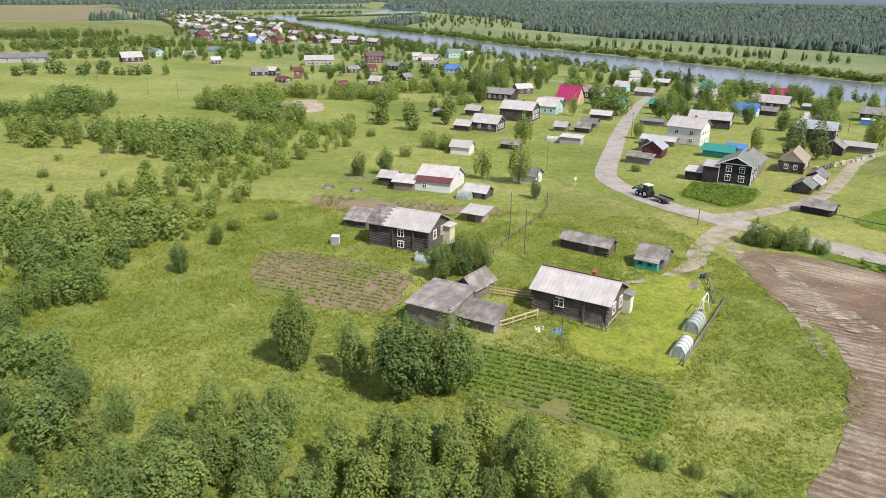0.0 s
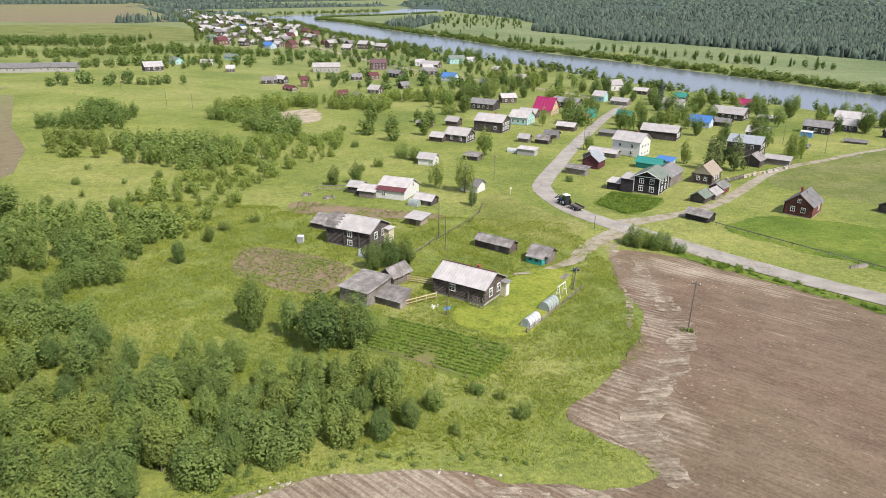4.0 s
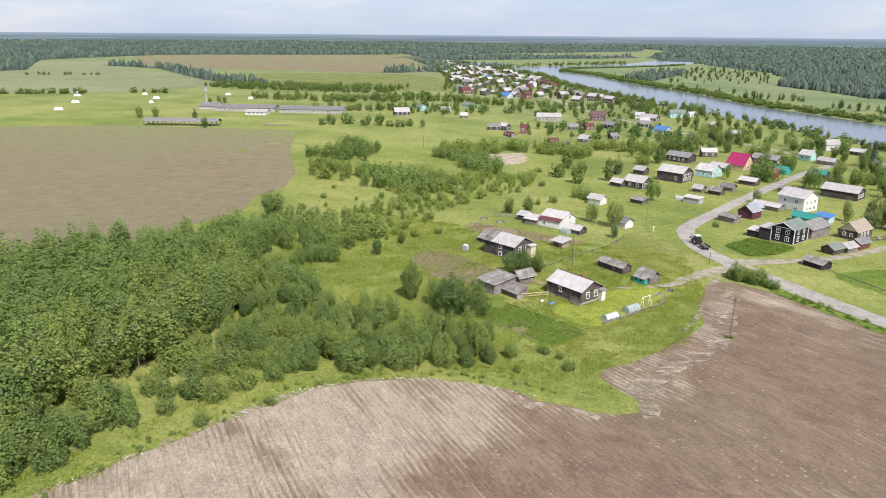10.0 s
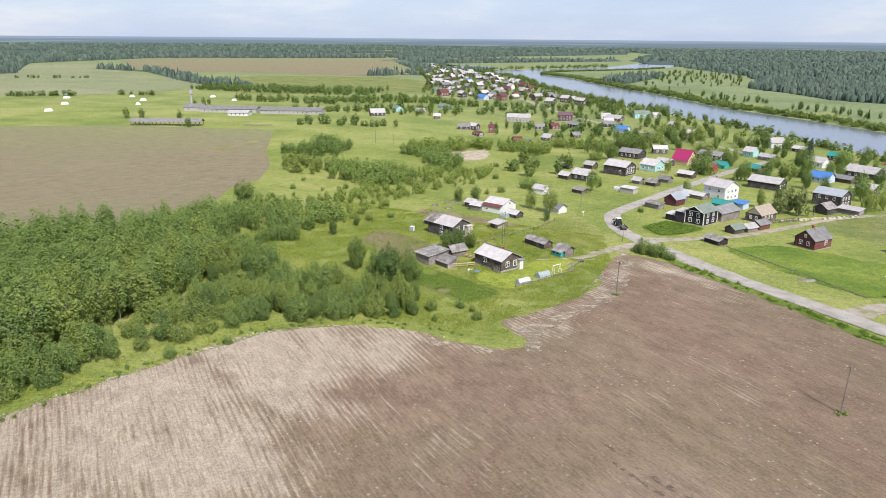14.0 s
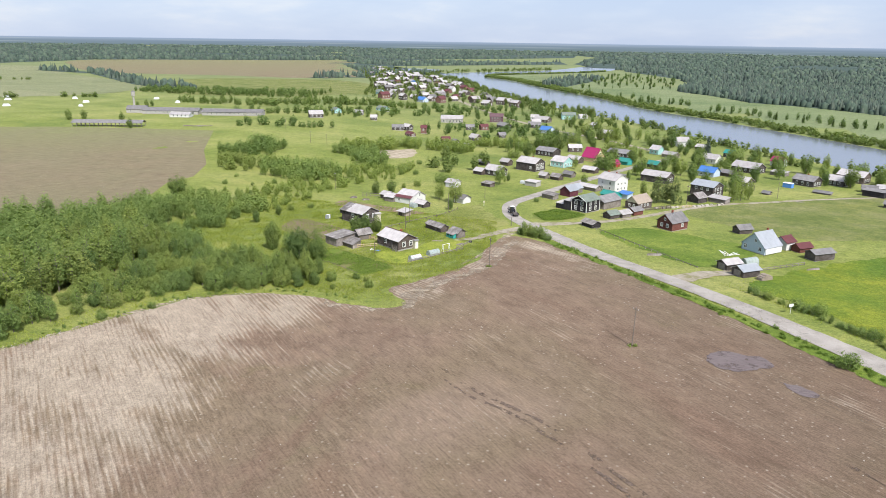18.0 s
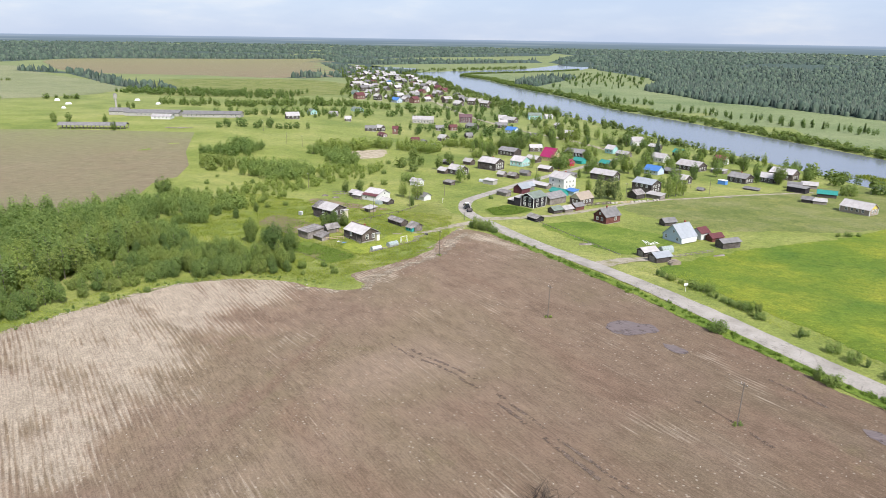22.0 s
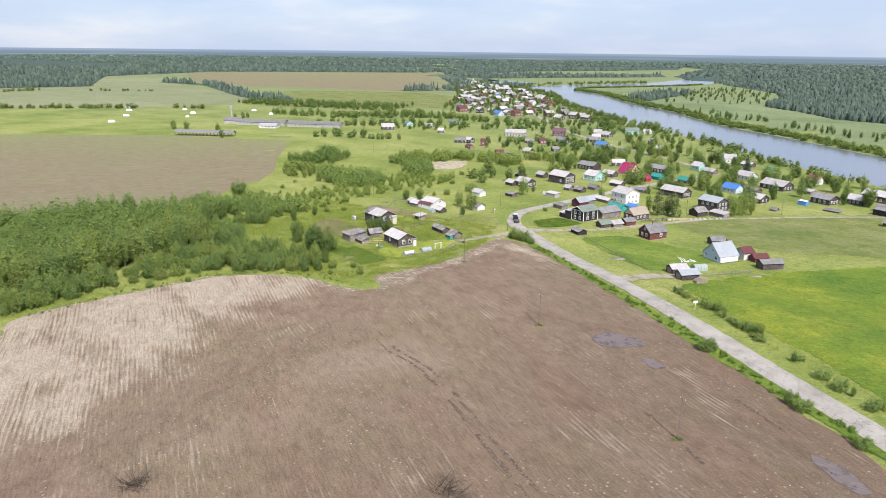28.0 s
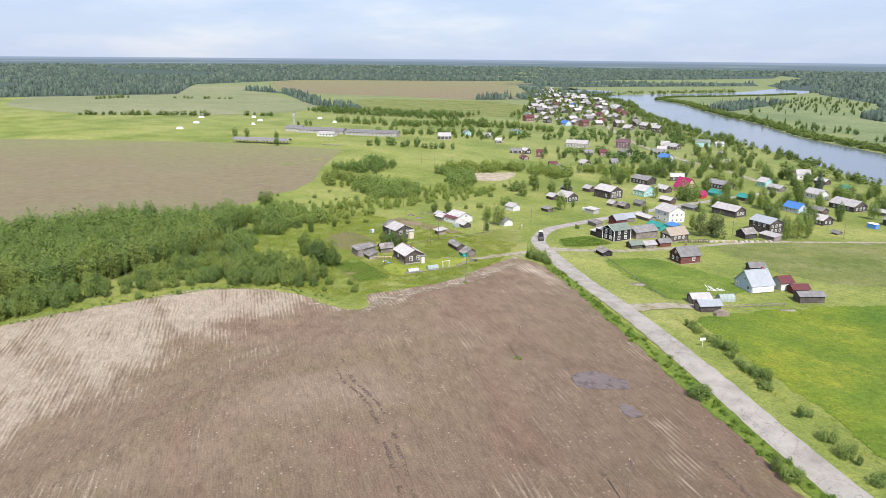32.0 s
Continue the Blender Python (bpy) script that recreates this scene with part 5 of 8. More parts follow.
# outbuildings of the front house
lean_to("barn", 1.6, 79.4, -29, 5.6, 6.6, 2.5, 3.1, M_PLANK, "plank", M_ROOFPLANK, "grey plank barn with a flat board roof", "barn", over=0.35)
lean_to("barn", 6.4, 77.2, -29, 4.8, 3.0, 1.3, 2.2, M_PLANK, "plank", M_ROOFPLANK, "low grey plank shed with a board roof", "shed", over=0.3)
house("barn", 5.9, 86.4, 55, 4.4, 3.0, 1.9, 3.1, M_PLANK, "plank", M_ROOFPLANK, "small grey barn with a steep board roof", "barn", roofstyle="plank", base=0.1)
house("shed", 24.3, 104.4, -34, 7.6, 2.9, 1.7, 2.5, M_LOG, "log", M_ROOFPLANK, "long weathered log shed with a plank roof", "shed", roofstyle="plank", base=0.1, door=("-y", 1.2, 0.9, 1.5))
h = house("shed", 32.9, 98.4, -33, 3.9, 3.2, 1.9, 2.9, M_PLANK, "plank", M_ROOFPLANK, "grey plank shed with a teal-painted lean-to front", "shed", roofstyle="plank", base=0.1)
part("front_wall", Geo().box(-1.9, 1.4, -2.9, -2.8, 0.05, 1.35), M_TEALWALL, h, "worn teal-painted front boards")
part("front_side", Geo().box(1.3, 1.4, -2.8, -1.65, 0.05, 1.45), M_TEALWALL, h, "worn teal-painted side boards")
for u in (-1.1, 0.3):
    part("front_window", Geo().box(u - 0.3, u + 0.3, -2.94, -2.90, 0.7, 1.1), M_GLASS, h)
part("front_roof", Geo().slab(((-2.1, -3.1, 1.35), (1.6, -3.1, 1.35), (1.6, -1.62, 1.85), (-2.1, -1.62, 1.85)), 0.07), M_ROOFPLANK, h)
lean_to("shed", 7.6, 119.4, -27, 3.3, 3.0, 1.6, 2.0, M_BROWNROOF, "plank", M_SLATE, "small plank shed with an overhanging flat roof", "shed", roofstyle="rib", over=0.65, door=("-y", -0.4, 1.6, 1.4), doormat=M_LOG)

# the white farm building
h = house("farmhouse", 0.9, 143.8, -19, 7.6, 9.4, 2.3, 4.4, M_WHITEWALL, "flat", M_SLATE, "white farm building with a broad pale roof", wins=[("-y", -1.6, 1.0, 0.8, 0.9), ("+x", 1.0, 2.6, 0.8, 0.9)], shift=0.15, over=0.35, base=0.2, wstyle="plain")
part("roof_strip", Geo().slab(((-4.0, -5.05, 2.36), (4.0, -5.05, 2.36), (4.0, -3.3, 3.05), (-4.0, -3.3, 3.05)), 0.05), M_REDROOF, h, "dark red lower roof strip")
house("shed", -5.7, 142.6, -19, 4.2, 5.0, 1.9, 2.9, M_PLANK, "plank", M_SLATE, "grey shed with a pale roof beside the white farm", "shed", base=0.1)
house("shed", -9.6, 146.5, -19, 3.4, 4.2, 1.9, 2.8, M_LOG_DARK, "plank", M_SLATE, "dark shed with a pale roof beside the white farm", "shed", base=0.1)
house("shed", 8.5, 136.0, -28, 4.6, 3.2, 1.5, 2.5, M_LOG_DARK, "log", M_SLATE, "low log bathhouse with a pale roof", "bathhouse", base=0.1, door=("-y", 0.8, 1.6, 1.3))
house("shed", 19.9, 150.4, -30, 5.0, 4.0, 2.0, 3.2, M_WHITEWALL, "flat", M_SLATE_DK, "small white-walled shed with a grey roof", "shed", base=0.1)

# the black two-storey house by the bend
h = house("house", 66.5, 153.6, 60, 8.0, 6.6, 4.6, 6.2, M_BLACK, "siding", M_GREENROOF, "two-storey black-stained house with white trim and a faded green roof", wins=[*rows("-x", 5.6, 2, 0.9, 1.0, 1.2), *rows("-x", 5.4, 2, 2.9, 1.0, 1.1), *rows("-y", 6.4, 2, 0.9, 1.0, 1.2), *rows("-y", 6.4, 2, 2.9, 1.0, 1.1)],
          corner=M_WHITE, over=0.6, base=0.35)
for sy in (-1, 1):
    part("gable_trim", Geo().hexa([(-4.66, sy * 3.84, 4.22), (-4.60, sy * 3.84, 4.22), (-4.60, 0, 6.06), (-4.66, 0, 6.06)], [(-4.66, sy * 3.84, 4.46), (-4.60, sy * 3.84, 4.46), (-4.60, 0, 6.34), (-4.66, 0, 6.34)]), M_WHITE, h)
part("gable_board", Geo().box(-4.16, -4.02, -3.3, 3.3, 4.5, 4.66), M_WHITE, h)
lean_to("porch", 61.1, 154.15, -30, 3.2, 5.0, 3.6, 4.0, M_BLACK, "siding", M_SLATE, "black entrance wing with a pale flat roof", "porch", roofstyle="rib", over=0.25)
lean_to("shed", 58.0, 155.8, -30, 3.6, 4.0, 2.0, 2.4, M_BLACK, "siding", M_SLATE, "low black lean-to with a pale roof", "shed", roofstyle="rib", over=0.3)
house("barn", 72.9, 164.5, 58, 10.5, 6.6, 3.0, 4.7, M_PLANK, "plank", M_SLATE_DK, "grey barn joined to the black house", "barn", base=0.1)
house("house", 85.1, 166.9, 57, 8.6, 5.4, 2.9, 5.2, M_LOG, "log", M_BROWNROOF, "brown log house with a light board roof and ochre gable", wins=[*rows("-x", 4.0, 2, 1.2, 0.7, 0.9), *rows("-y", 6.0, 3, 1.2, 0.7, 0.9)], gable=M_CREAM, base=0.3)
house("shed", 76.7, 144.0, 52, 4.6, 3.6, 1.6, 2.7, M_LOG_DARK, "plank", M_GREENROOF, "low shed with a faded green roof", "shed", base=0.1)
house("shed", 80.7, 147.9, 52, 4.6, 3.4, 1.5, 2.5, M_PLANK, "plank", M_SLATE, "low grey shed with a pale roof", "shed", base=0.1)
house("shed", 84.4, 153.9, 52, 4.8, 3.6, 1.8, 2.8, M_REDWALL, "plank", M_SLATE_DK, "brown shed with a grey roof by the lane", "shed", base=0.1)
house("shed", 71.4, 127.0, -43, 5.4, 3.6, 1.5, 2.3, M_BLACK, "plank", M_ROOFPLANK, "dark shed with a plank roof beside the lane", "shed", roofstyle="plank", base=0.1)
house("shed", 56.6, 183.6, 60, 5.6, 5.0, 2.6, 4.4, M_REDPLUM, "plank", M_METAL, "plum-red shed with a light metal roof", "shed", base=0.1)
lean_to("shed", 50.3, 173.6, -33, 6.2, 3.0, 1.7, 2.2, M_PLANK, "plank", M_ROOFPLANK, "grey plank shed with a flat roof", "shed")
house("shed", 57.8, 192.3, 55, 5.2, 4.4, 2.2, 3.6, M_PLANK, "plank", M_METAL, "plank shed with a bright metal roof", "shed", base=0.1)
house("shed", 63.1, 201.9, -33, 9.4, 3.6, 1.7, 2.6, M_PLANK, "plank", M_SLATE, "long low shed with a pale roof", "shed", base=0.1)
h = house("house", 72.5, 205.9, -36, 9.6, 8.4, 5.2, 7.4, M_WHITEWALL, "flat", M_SLATE, "two-storey white house with a pale slate roof", wins=[*rows("-y", 8.4, 2, 1.0, 0.9, 1.0), *rows("-y", 8.4, 2, 3.2, 0.9, 1.0), *rows("+x", 6.8, 3, 3.2, 0.8, 0.9), *rows("+x", 6.8, 3, 1.0, 0.8, 0.9)], chimneys=[(-3, 0.4), (1.5, 0.4)], wstyle="plain")
house("shed", 73.6, 183.9, -33, 7.4, 4.2, 1.9, 3.1, M_TEALWALL, "plank", M_TEALROOF, "shed with a teal metal roof", "shed", base=0.1)
lean_to("shed", 79.0, 187.0, -33, 5.0, 3.6, 2.0, 2.6, M_PALEBLUE, "plank", M_BLUEROOF, "shed covered with bright blue sheeting", "shed", roofstyle="rib")

# the red cabin and the white house by the crop field
h = house("house", 97.4, 134.3, 51, 7.8, 6.2, 3.0, 5.4, M_REDWALL, "siding", M_SLATE_DK, "red-brown cabin with a grey roof and white windows", wins=[*rows("-x", 4.6, 2, 1.2, 0.8, 1.0), ("-x", 0, 3.4, 0.6, 0.7), ("-y", 1.2, 1.2, 0.9, 1.1)], chimneys=[(0.6, 0.9)], base=0.3)
part("vent_pipe", Geo().tube((-0.6, -0.6, 4.6), (-0.6, -0.6, 6.0), 0.16, 0.16, 8), M_METAL, h, "bright metal flue")
h = house("house", 122.9, 114.6, 47, 7.6, 8.0, 2.3, 6.0, M_PALEBLUE, "siding", M_METAL, "pale blue gabled house with a steep light metal roof", wins=[("-x", -2.6, 1.0, 0.9, 1.1), ("-x", 2.4, 1.0, 0.9, 1.1), ("-x", 0.6, 3.4, 0.7, 0.8), *rows("-y", 7.0, 3, 0.8, 0.9, 1.0)], chimneys=[(2.6, 0.5)], over=0.35, wstyle="plain")
part("veranda", Geo().box(-3.6, 3.6, -4.3, -4.04, 0.3, 1.9), M_WHITE, h)
house("shed", 130.0, 119.8, 47, 4.2, 4.2, 2.6, 4.0, M_WHITEWALL, "flat", M_REDROOF, "white annexe with a maroon roof", "shed", base=0.2)
house("shed", 134.6, 118.4, 40, 5.0, 3.2, 1.6, 2.6, M_REDWALL, "plank", M_REDROOF, "low shed with a dark red roof", "shed", base=0.1)
house("shed", 138.2, 111.2, 36, 7.2, 3.8, 2.2, 3.0, M_LOG_DARK, "plank", M_SLATE_DK, "dark grey plank shed with a grey roof", "shed", base=0.1)
h = house("garage", 116.0, 85.4, 40, 5.8, 4.0, 2.0, 3.0, M_LOG_DARK, "plank", M_METAL, "garage with a light metal roof and plank doors", "garage", base=0.05, door=("-x", 0, 2.4, 1.9), doormat=M_PLANK)
h = house("garage", 112.3, 91.2, 40, 5.2, 3.8, 2.0, 2.9, M_LOG_DARK, "plank", M_SLATE, "dark plank garage with a pale roof", "garage", base=0.05, door=("-x", 0, 2.4, 1.9), doormat=M_PLANK)

# houses up the road and towards the river
h = house("house", 90.8, 239.5, -28, 13.0, 7.0, 3.3, 5.2, M_LOG_DARK, "log", M_SLATE, "long dark log house with a pale roof", wins=[*rows("+x", 5.6, 3, 1.3)], base=0.3)
house("house", 41.1, 271.5, -25, 8.0, 8.6, 3.3, 5.6, M_TURQ, "siding", M_SLATE, "turquoise house with a grey-white roof", wins=[*rows("-y", 7, 3, 1.2), *rows("+x", 7, 3, 1.2)], corner=M_WHITE)
house("house", 28.1, 250.9, -25, 11.4, 8.6, 4.4, 6.6, M_LOG_DARK, "log", M_SLATE, "large dark log house with white-framed windows", wins=[*rows("+x", 7, 4, 1.1), *rows("+x", 7, 4, 2.9, 0.8, 0.9), ("-y", 3, 1.5, 0.9, 1.1)], chimneys=[(1, 0.6)])
house("house", 15.6, 225.8, -27, 8.6, 6.6, 2.9, 4.9, M_LOG_DARK, "log", M_SLATE, "dark log house with white window frames", wins=[*rows("+x", 5.6, 3, 1.1), ("-y", 2, 1.1, 0.9, 1.1), ("-y", -1.5, 1.1, 0.9, 1.1)], corner=M_WHITE)
house("shed", 8.1, 225.4, -27, 5.0, 4.4, 1.9, 3.2, M_LOG, "log", M_SLATE, "small log shed with a pale roof", "shed", base=0.1)
house("shed", 12.7, 263.2, -27, 5.2, 4.4, 2.2, 3.6, M_LOG, "log", M_SLATE, "small log barn with a pale roof", "barn", base=0.1)
house("shed", 1.1, 259.3, -27, 6.0, 3.4, 1.6, 2.4, M_LOG_DARK, "plank", M_ROOFPLANK, "low dark shed with a board roof", "shed", roofstyle="plank", base=0.1)
house("house", 26.5, 317.3, -27, 12.5, 8.0, 3.2, 5.0, M_LOG_DARK, "log", M_SLATE_DK, "wide dark house with a grey roof", wins=rows("-y", 10, 4, 1.2))
house("house", 45.8, 291.2, -30, 8.0, 5.0, 2.4, 4.0, M_LOG, "log", M_SLATE, "low log house with a pale roof", wins=rows("-y", 6.4, 2, 1.0))
h = house("house", 54.5, 303.5, -30, 9.0, 8.6, 2.8, 7.6, M_RAWWOOD, "plank", M_PINKROOF, "unfinished timber house with a steep magenta roof", wins=[*rows("+x", 5, 2, 1.2), ("+x", 0, 4.2, 0.9, 1.1)])
house("shed", 68.2, 283.7, 60, 4.0, 3.6, 2.0, 3.9, M_REDPAINT, "plank", M_PINKROOF, "small bright red hut with a pointed roof", "hut", base=0.1)
house("house", 67.8, 331.1, -28, 13.0, 8.0, 3.0, 4.8, M_LOG_DARK, "log", M_SLATE_DK, "long dark house with a row of white windows", wins=[*rows("-y", 11, 5, 1.1), *rows("+x", 6, 3, 1.1)])
house("shed", 57.9, 255.6, -28, 7.2, 4.2, 2.0, 3.2, M_LOG, "log", M_SLATE, "log shed with a pale roof by the road", "shed", base=0.1)
lean_to("shed", 38.1, 201.7, -25, 6.0, 3.6, 2.0, 2.3, M_CONCRETE, "flat", M_SLATE, "open pale block shed with a flat roof", "shed", roofstyle="rib")
lean_to("shed", 72.3, 242.4, -28, 7.8, 3.0, 1.5, 2.0, M_PLANK, "plank", M_SLATE_DK, "long low woodshed of grey planks", "shed")
house("shed", 39.1, 226.7, -27, 3.8, 3.4, 1.7, 2.9, M_PLANK, "plank", M_SLATE, "small plank hut with a pale roof", "hut", base=0.1)
house("shed", 45.5, 224.2, -27, 4.6, 3.6, 1.8, 3.0, M_LOG, "log", M_ROOFPLANK, "small log hut with a board roof", "hut", base=0.1, roofstyle="plank")
house("shed", 49.8, 235.7, -27, 5.0, 3.6, 1.8, 2.9, M_PLANK, "plank", M_SLATE_DK, "grey plank hut beside the road", "hut", base=0.1)
lean_to("shed", 20.0, 192.0, -27, 5.0, 3.2, 1.4, 1.9, M_LOG, "log", M_ROOFPLANK, "low log cellar hut in the grass", "shed")
house("shed", 6.5, 183.5, -20, 5.0, 4.4, 2.2, 3.4, M_WHITEWALL, "flat", M_SLATE, "white shed half hidden by a bush", "shed", base=0.1)
house("house", 111.5, 209.6, -33, 10.2, 7.8, 4.6, 6.4, M_LOG_DARK, "log", M_METAL, "two-storey dark log house with a light metal roof", wins=[*rows("+x", 6.4, 3, 1.0, 0.8, 1.0), *rows("+x", 6.4, 3, 2.9, 0.8, 1.0), *rows("-y", 8, 3, 2.9, 0.8, 1.0)])
house("shed", 107.2, 190.9, 52, 5.4, 5.0, 2.3, 3.9, M_LOG_DARK, "log", M_ROOFPLANK, "old log barn with a patched board roof", "barn", roofstyle="plank", base=0.1)
lean_to("shed", 115.6, 193.6, -33, 7.6, 3.8, 1.8, 2.4, M_PLANK, "plank", M_SLATE, "open woodshed with a pale roof", "shed", roofstyle="rib")
house("house", 128.9, 244.4, -33, 7.4, 6.8, 2.6, 4.4, M_LOG_DARK, "log", M_SLATE, "dark log cottage with white-framed windows", wins=[*rows("-y", 6.4, 4, 1.0, 0.7, 0.9), *rows("+x", 5, 2, 1.0, 0.7, 0.9)])
house("house", 115.4, 271.2, -33, 8.6, 6.4, 2.6, 4.8, M_PALEBLUE, "siding", M_BLUEROOF, "house with a bright blue roof", wins=rows("-y", 7, 3, 1.0))
house("house", 136.3, 297.5, -36, 14.2, 9.4, 3.0, 5.4, M_LOG_DARK, "log", M_SLATE, "wide dark log house with a grey-white roof", wins=[*rows("+x", 7, 3, 1.1), *rows("-y", 11, 4, 1.1)])
house("house", 155.7, 332.5, -36, 6.8, 6.0, 3.0, 5.2, M_WHITEWALL, "flat", M_PINKROOF, "white house with a magenta roof near the river", wins=rows("-y", 5, 2, 1.0), wstyle="plain")
house("house", 158.7, 260.1, -38, 10.0, 7.8, 3.0, 4.9, M_LOG_DARK, "log", M_SLATE_DK, "dark log house with light windows and a grey roof", wins=[*rows("+x", 6, 3, 1.0), *rows("-y", 8, 3, 1.0)], chimneys=[(0, 0.5)])
house("house", 183.4, 283.0, -36, 12.5, 8.0, 3.6, 5.8, M_LOG, "log", M_SLATE, "log house with a broad pale roof", wins=[*rows("-y", 10, 4, 1.1), *rows("+x", 6, 3, 1.1)])
house("house", 173.4, 267.2, -36, 8.0, 6.4, 2.8, 4.8, M_LOG_DARK, "log", M_SLATE, "small dark house with a pale roof", wins=[*rows("-y", 6, 3, 1.0), *rows("+x", 5, 2, 1.0)])
lean_to("shed", 182.4, 238.3, -36, 9.0, 4.4, 2.6, 3.0, M_BLACK, "plank", M_SLATE_DK, "long dark plank shed with a flat roof", "shed")
h = lean_to("trailer", 149.1, 248.9, -36, 4.2, 2.2, 2.0, 2.2, M_BLUETARP, "flat", M_TARP, "blue and white site trailer on the grass", "trailer", roofstyle="rib", over=0.1)
house("house", 119.3, 326.9, -36, 10.0, 7.0, 3.2, 5.4, M_WHITEWALL, "flat", M_SLATE, "white house with a grey roof among trees", wins=rows("-y", 8, 3, 1.1), wstyle="plain")
house("house", 88.6, 355.5, -36, 6.4, 6.0, 3.2, 5.4, M_TURQ, "siding", M_SLATE, "pale green wooden cottage near the river", wins=rows("-y", 5, 2, 1.1))
house("house", 96.9, 343.6, -36, 9.0, 5.0, 2.2, 3.6, M_PLANK, "plank", M_SLATE, "low house with a pale roof", wins=rows("-y", 7, 2, 0.9))
house("shed", 88.3, 291.6, -33, 6.2, 4.4, 2.1, 3.6, M_LOG_DARK, "plank", M_TEALROOF, "shed with a teal roof", "shed", base=0.1)
house("shed", 72.7, 296.7, -33, 6.4, 4.4, 2.1, 3.6, M_TEALWALL, "plank", M_TEALROOF, "teal plank shed standing by the road", "shed", base=0.1)
house("house", 104.0, 398.9, 20, 8.0, 6.4, 3.6, 6.2, M_WHITEWALL, "flat", M_SLATE, "white house with a pale roof near the river bank", wins=rows("-y", 6, 2, 1.1), wstyle="plain")
house("house", 116.9, 385.4, -36, 8.0, 5.0, 2.2, 3.6, M_LOG, "log", M_SLATE, "low log house near the river", wins=rows("-y", 6, 2, 0.9))
house("house", 131.8, 359.0, -36, 6.0, 5.4, 2.8, 4.6, M_LOG_DARK, "log", M_TEALROOF, "house with a teal roof near the river", wins=rows("-y", 5, 2, 1.0))
house("shed", 125.1, 275.1, -36, 8.0, 4.4, 2.0, 3.2, M_LOG, "log", M_SLATE_DK, "log shed with a grey roof", "shed", base=0.1)
lean_to("shed", 151.0, 291.3, -36, 8.0, 4.0, 1.7, 2.3, M_PLANK, "plank", M_SLATE, "low shed with a pale roof", "shed", roofstyle="rib")
lean_to("boat_cover", 161.2, 235.7, -30, 7.5, 2.2, 0.7, 1.2, M_PLANK, "plank", M_SLATE_DK, "low board cover lying in the grass", "board pile")
house("shed", 137.0, 223.3, -36, 3.0, 2.4, 0.9, 1.6, M_PLANK, "plank", M_SLATE_DK, "tiny well hut in the grass", "well hut", base=0.05)

house("house", 197.4, 192.0, -40, 12.0, 7.0, 2.8, 5.0, M_BROWNROOF, "siding", M_SLATE, "brown house with a bright yellow gable and a grey roof", wins=[*rows("-y", 9, 4, 1.2), *rows("+x", 4.6, 2, 1.2)], gable=M_YELLOW, base=0.3, corner=M_WHITE)
house("shed", 193.2, 229.0, -12, 8.0, 4.6, 1.9, 3.2, M_LOG_DARK, "plank", M_TEALROOF, "dark plank shed with a teal metal roof", "shed", base=0.1)
house("shed", 181.4, 210.4, -24, 4.2, 4.0, 1.7, 2.7, M_LOG_DARK, "plank", M_SLATE_DK, "small dark shed with a grey roof", "shed", base=0.1)
lean_to("shed", 186.0, 208.6, -10, 5.4, 3.8, 1.4, 2.1, M_PLANK, "plank", M_SLATE, "low grey shed with a pale roof beside the strip field", "shed", roofstyle="rib")
house("shed", 183.0, 250.6, -10, 6.0, 4.6, 1.9, 3.2, M_LOG_DARK, "plank", M_SLATE_DK, "dark plank shed with a grey ridge roof", "shed", base=0.1)
house("shed", 190.6, 254.6, -10, 7.0, 5.0, 1.9, 3.2, M_PLANK, "plank", M_SLATE, "plank shed with a pale ridge roof", "shed", base=0.1)
house("shed", 119.6, 137.0, 35, 5.0, 3.6, 1.7, 2.8, M_LOG_DARK, "plank", M_SLATE_DK, "dark shed with a grey roof behind the pale blue house", "shed", base=0.1)

# mid-distance village
house("school", -79.0, 471.0, 12, 18.0, 9.0, 3.6, 6.0, M_CONCRETE, "flat", M_SLATE, "long pale village hall with a grey roof", "hall", wins=[*rows("-y", 16, 6, 1.1, 1.0, 1.4)], wstyle="plain")
house("house", -45.6, 491.0, 12, 11.0, 7.0, 5.0, 7.2, M_PURPLE, "siding", M_PURPLE, "two-storey purple-brown house in the village", wins=[*rows("-y", 9, 4, 1.0), *rows("-y", 9, 4, 3.2)], wstyle="plain")
MID = [(-92, 398, 6.3, 5, 3.0, "p"), (-98, 393, 8.5, 5, 2.4, "d"), (-48, 351, 5.5, 5, 2.6, "r"), (-39, 342, 5.0, 5, 2.4, "d"), (-25, 319, 4.5, 5, 2.8, "w"), (-33, 372, 6.4, 6, 2.4, "s"), (-52, 429, 6.3, 5, 2.4, "d"), (-42, 433, 6.0, 5, 2.8, "r"),
       (-29, 446, 11.0, 6, 3.0, "d"), (-8, 464, 10, 6, 2.6, "d"), (7, 433, 9.0, 7, 2.8, "b"), (9, 539, 12, 7, 4.0, "g"), (20, 552, 7.3, 5, 2.2, "w"), (38, 478, 5, 5, 3.0, "s"), (52, 435, 7, 5, 2.6, "s")]
MID2 = [(-9, 508, 14, 7, 2.6, "s"), (39, 345, 8, 5, 3.0, "s"), (-170, 402, 10.5, 8, 2.8, "p"), (-170, 439, 7.5, 6, 2.6, "g"), (-152, 444, 7, 5, 2.2, "s"), (-153, 500, 11, 6, 2.4, "g"), (-131, 426, 5, 5, 2.4, "s"), (-19, 393, 5, 5, 2.2, "d"), (-81, 373, 8, 4, 1.6, "r"),
        (-18, 521, 7, 6, 2.8, "w"), (29, 407, 6, 5, 2.4, "d"), (-10, 482, 7, 6, 2.8, "w")]
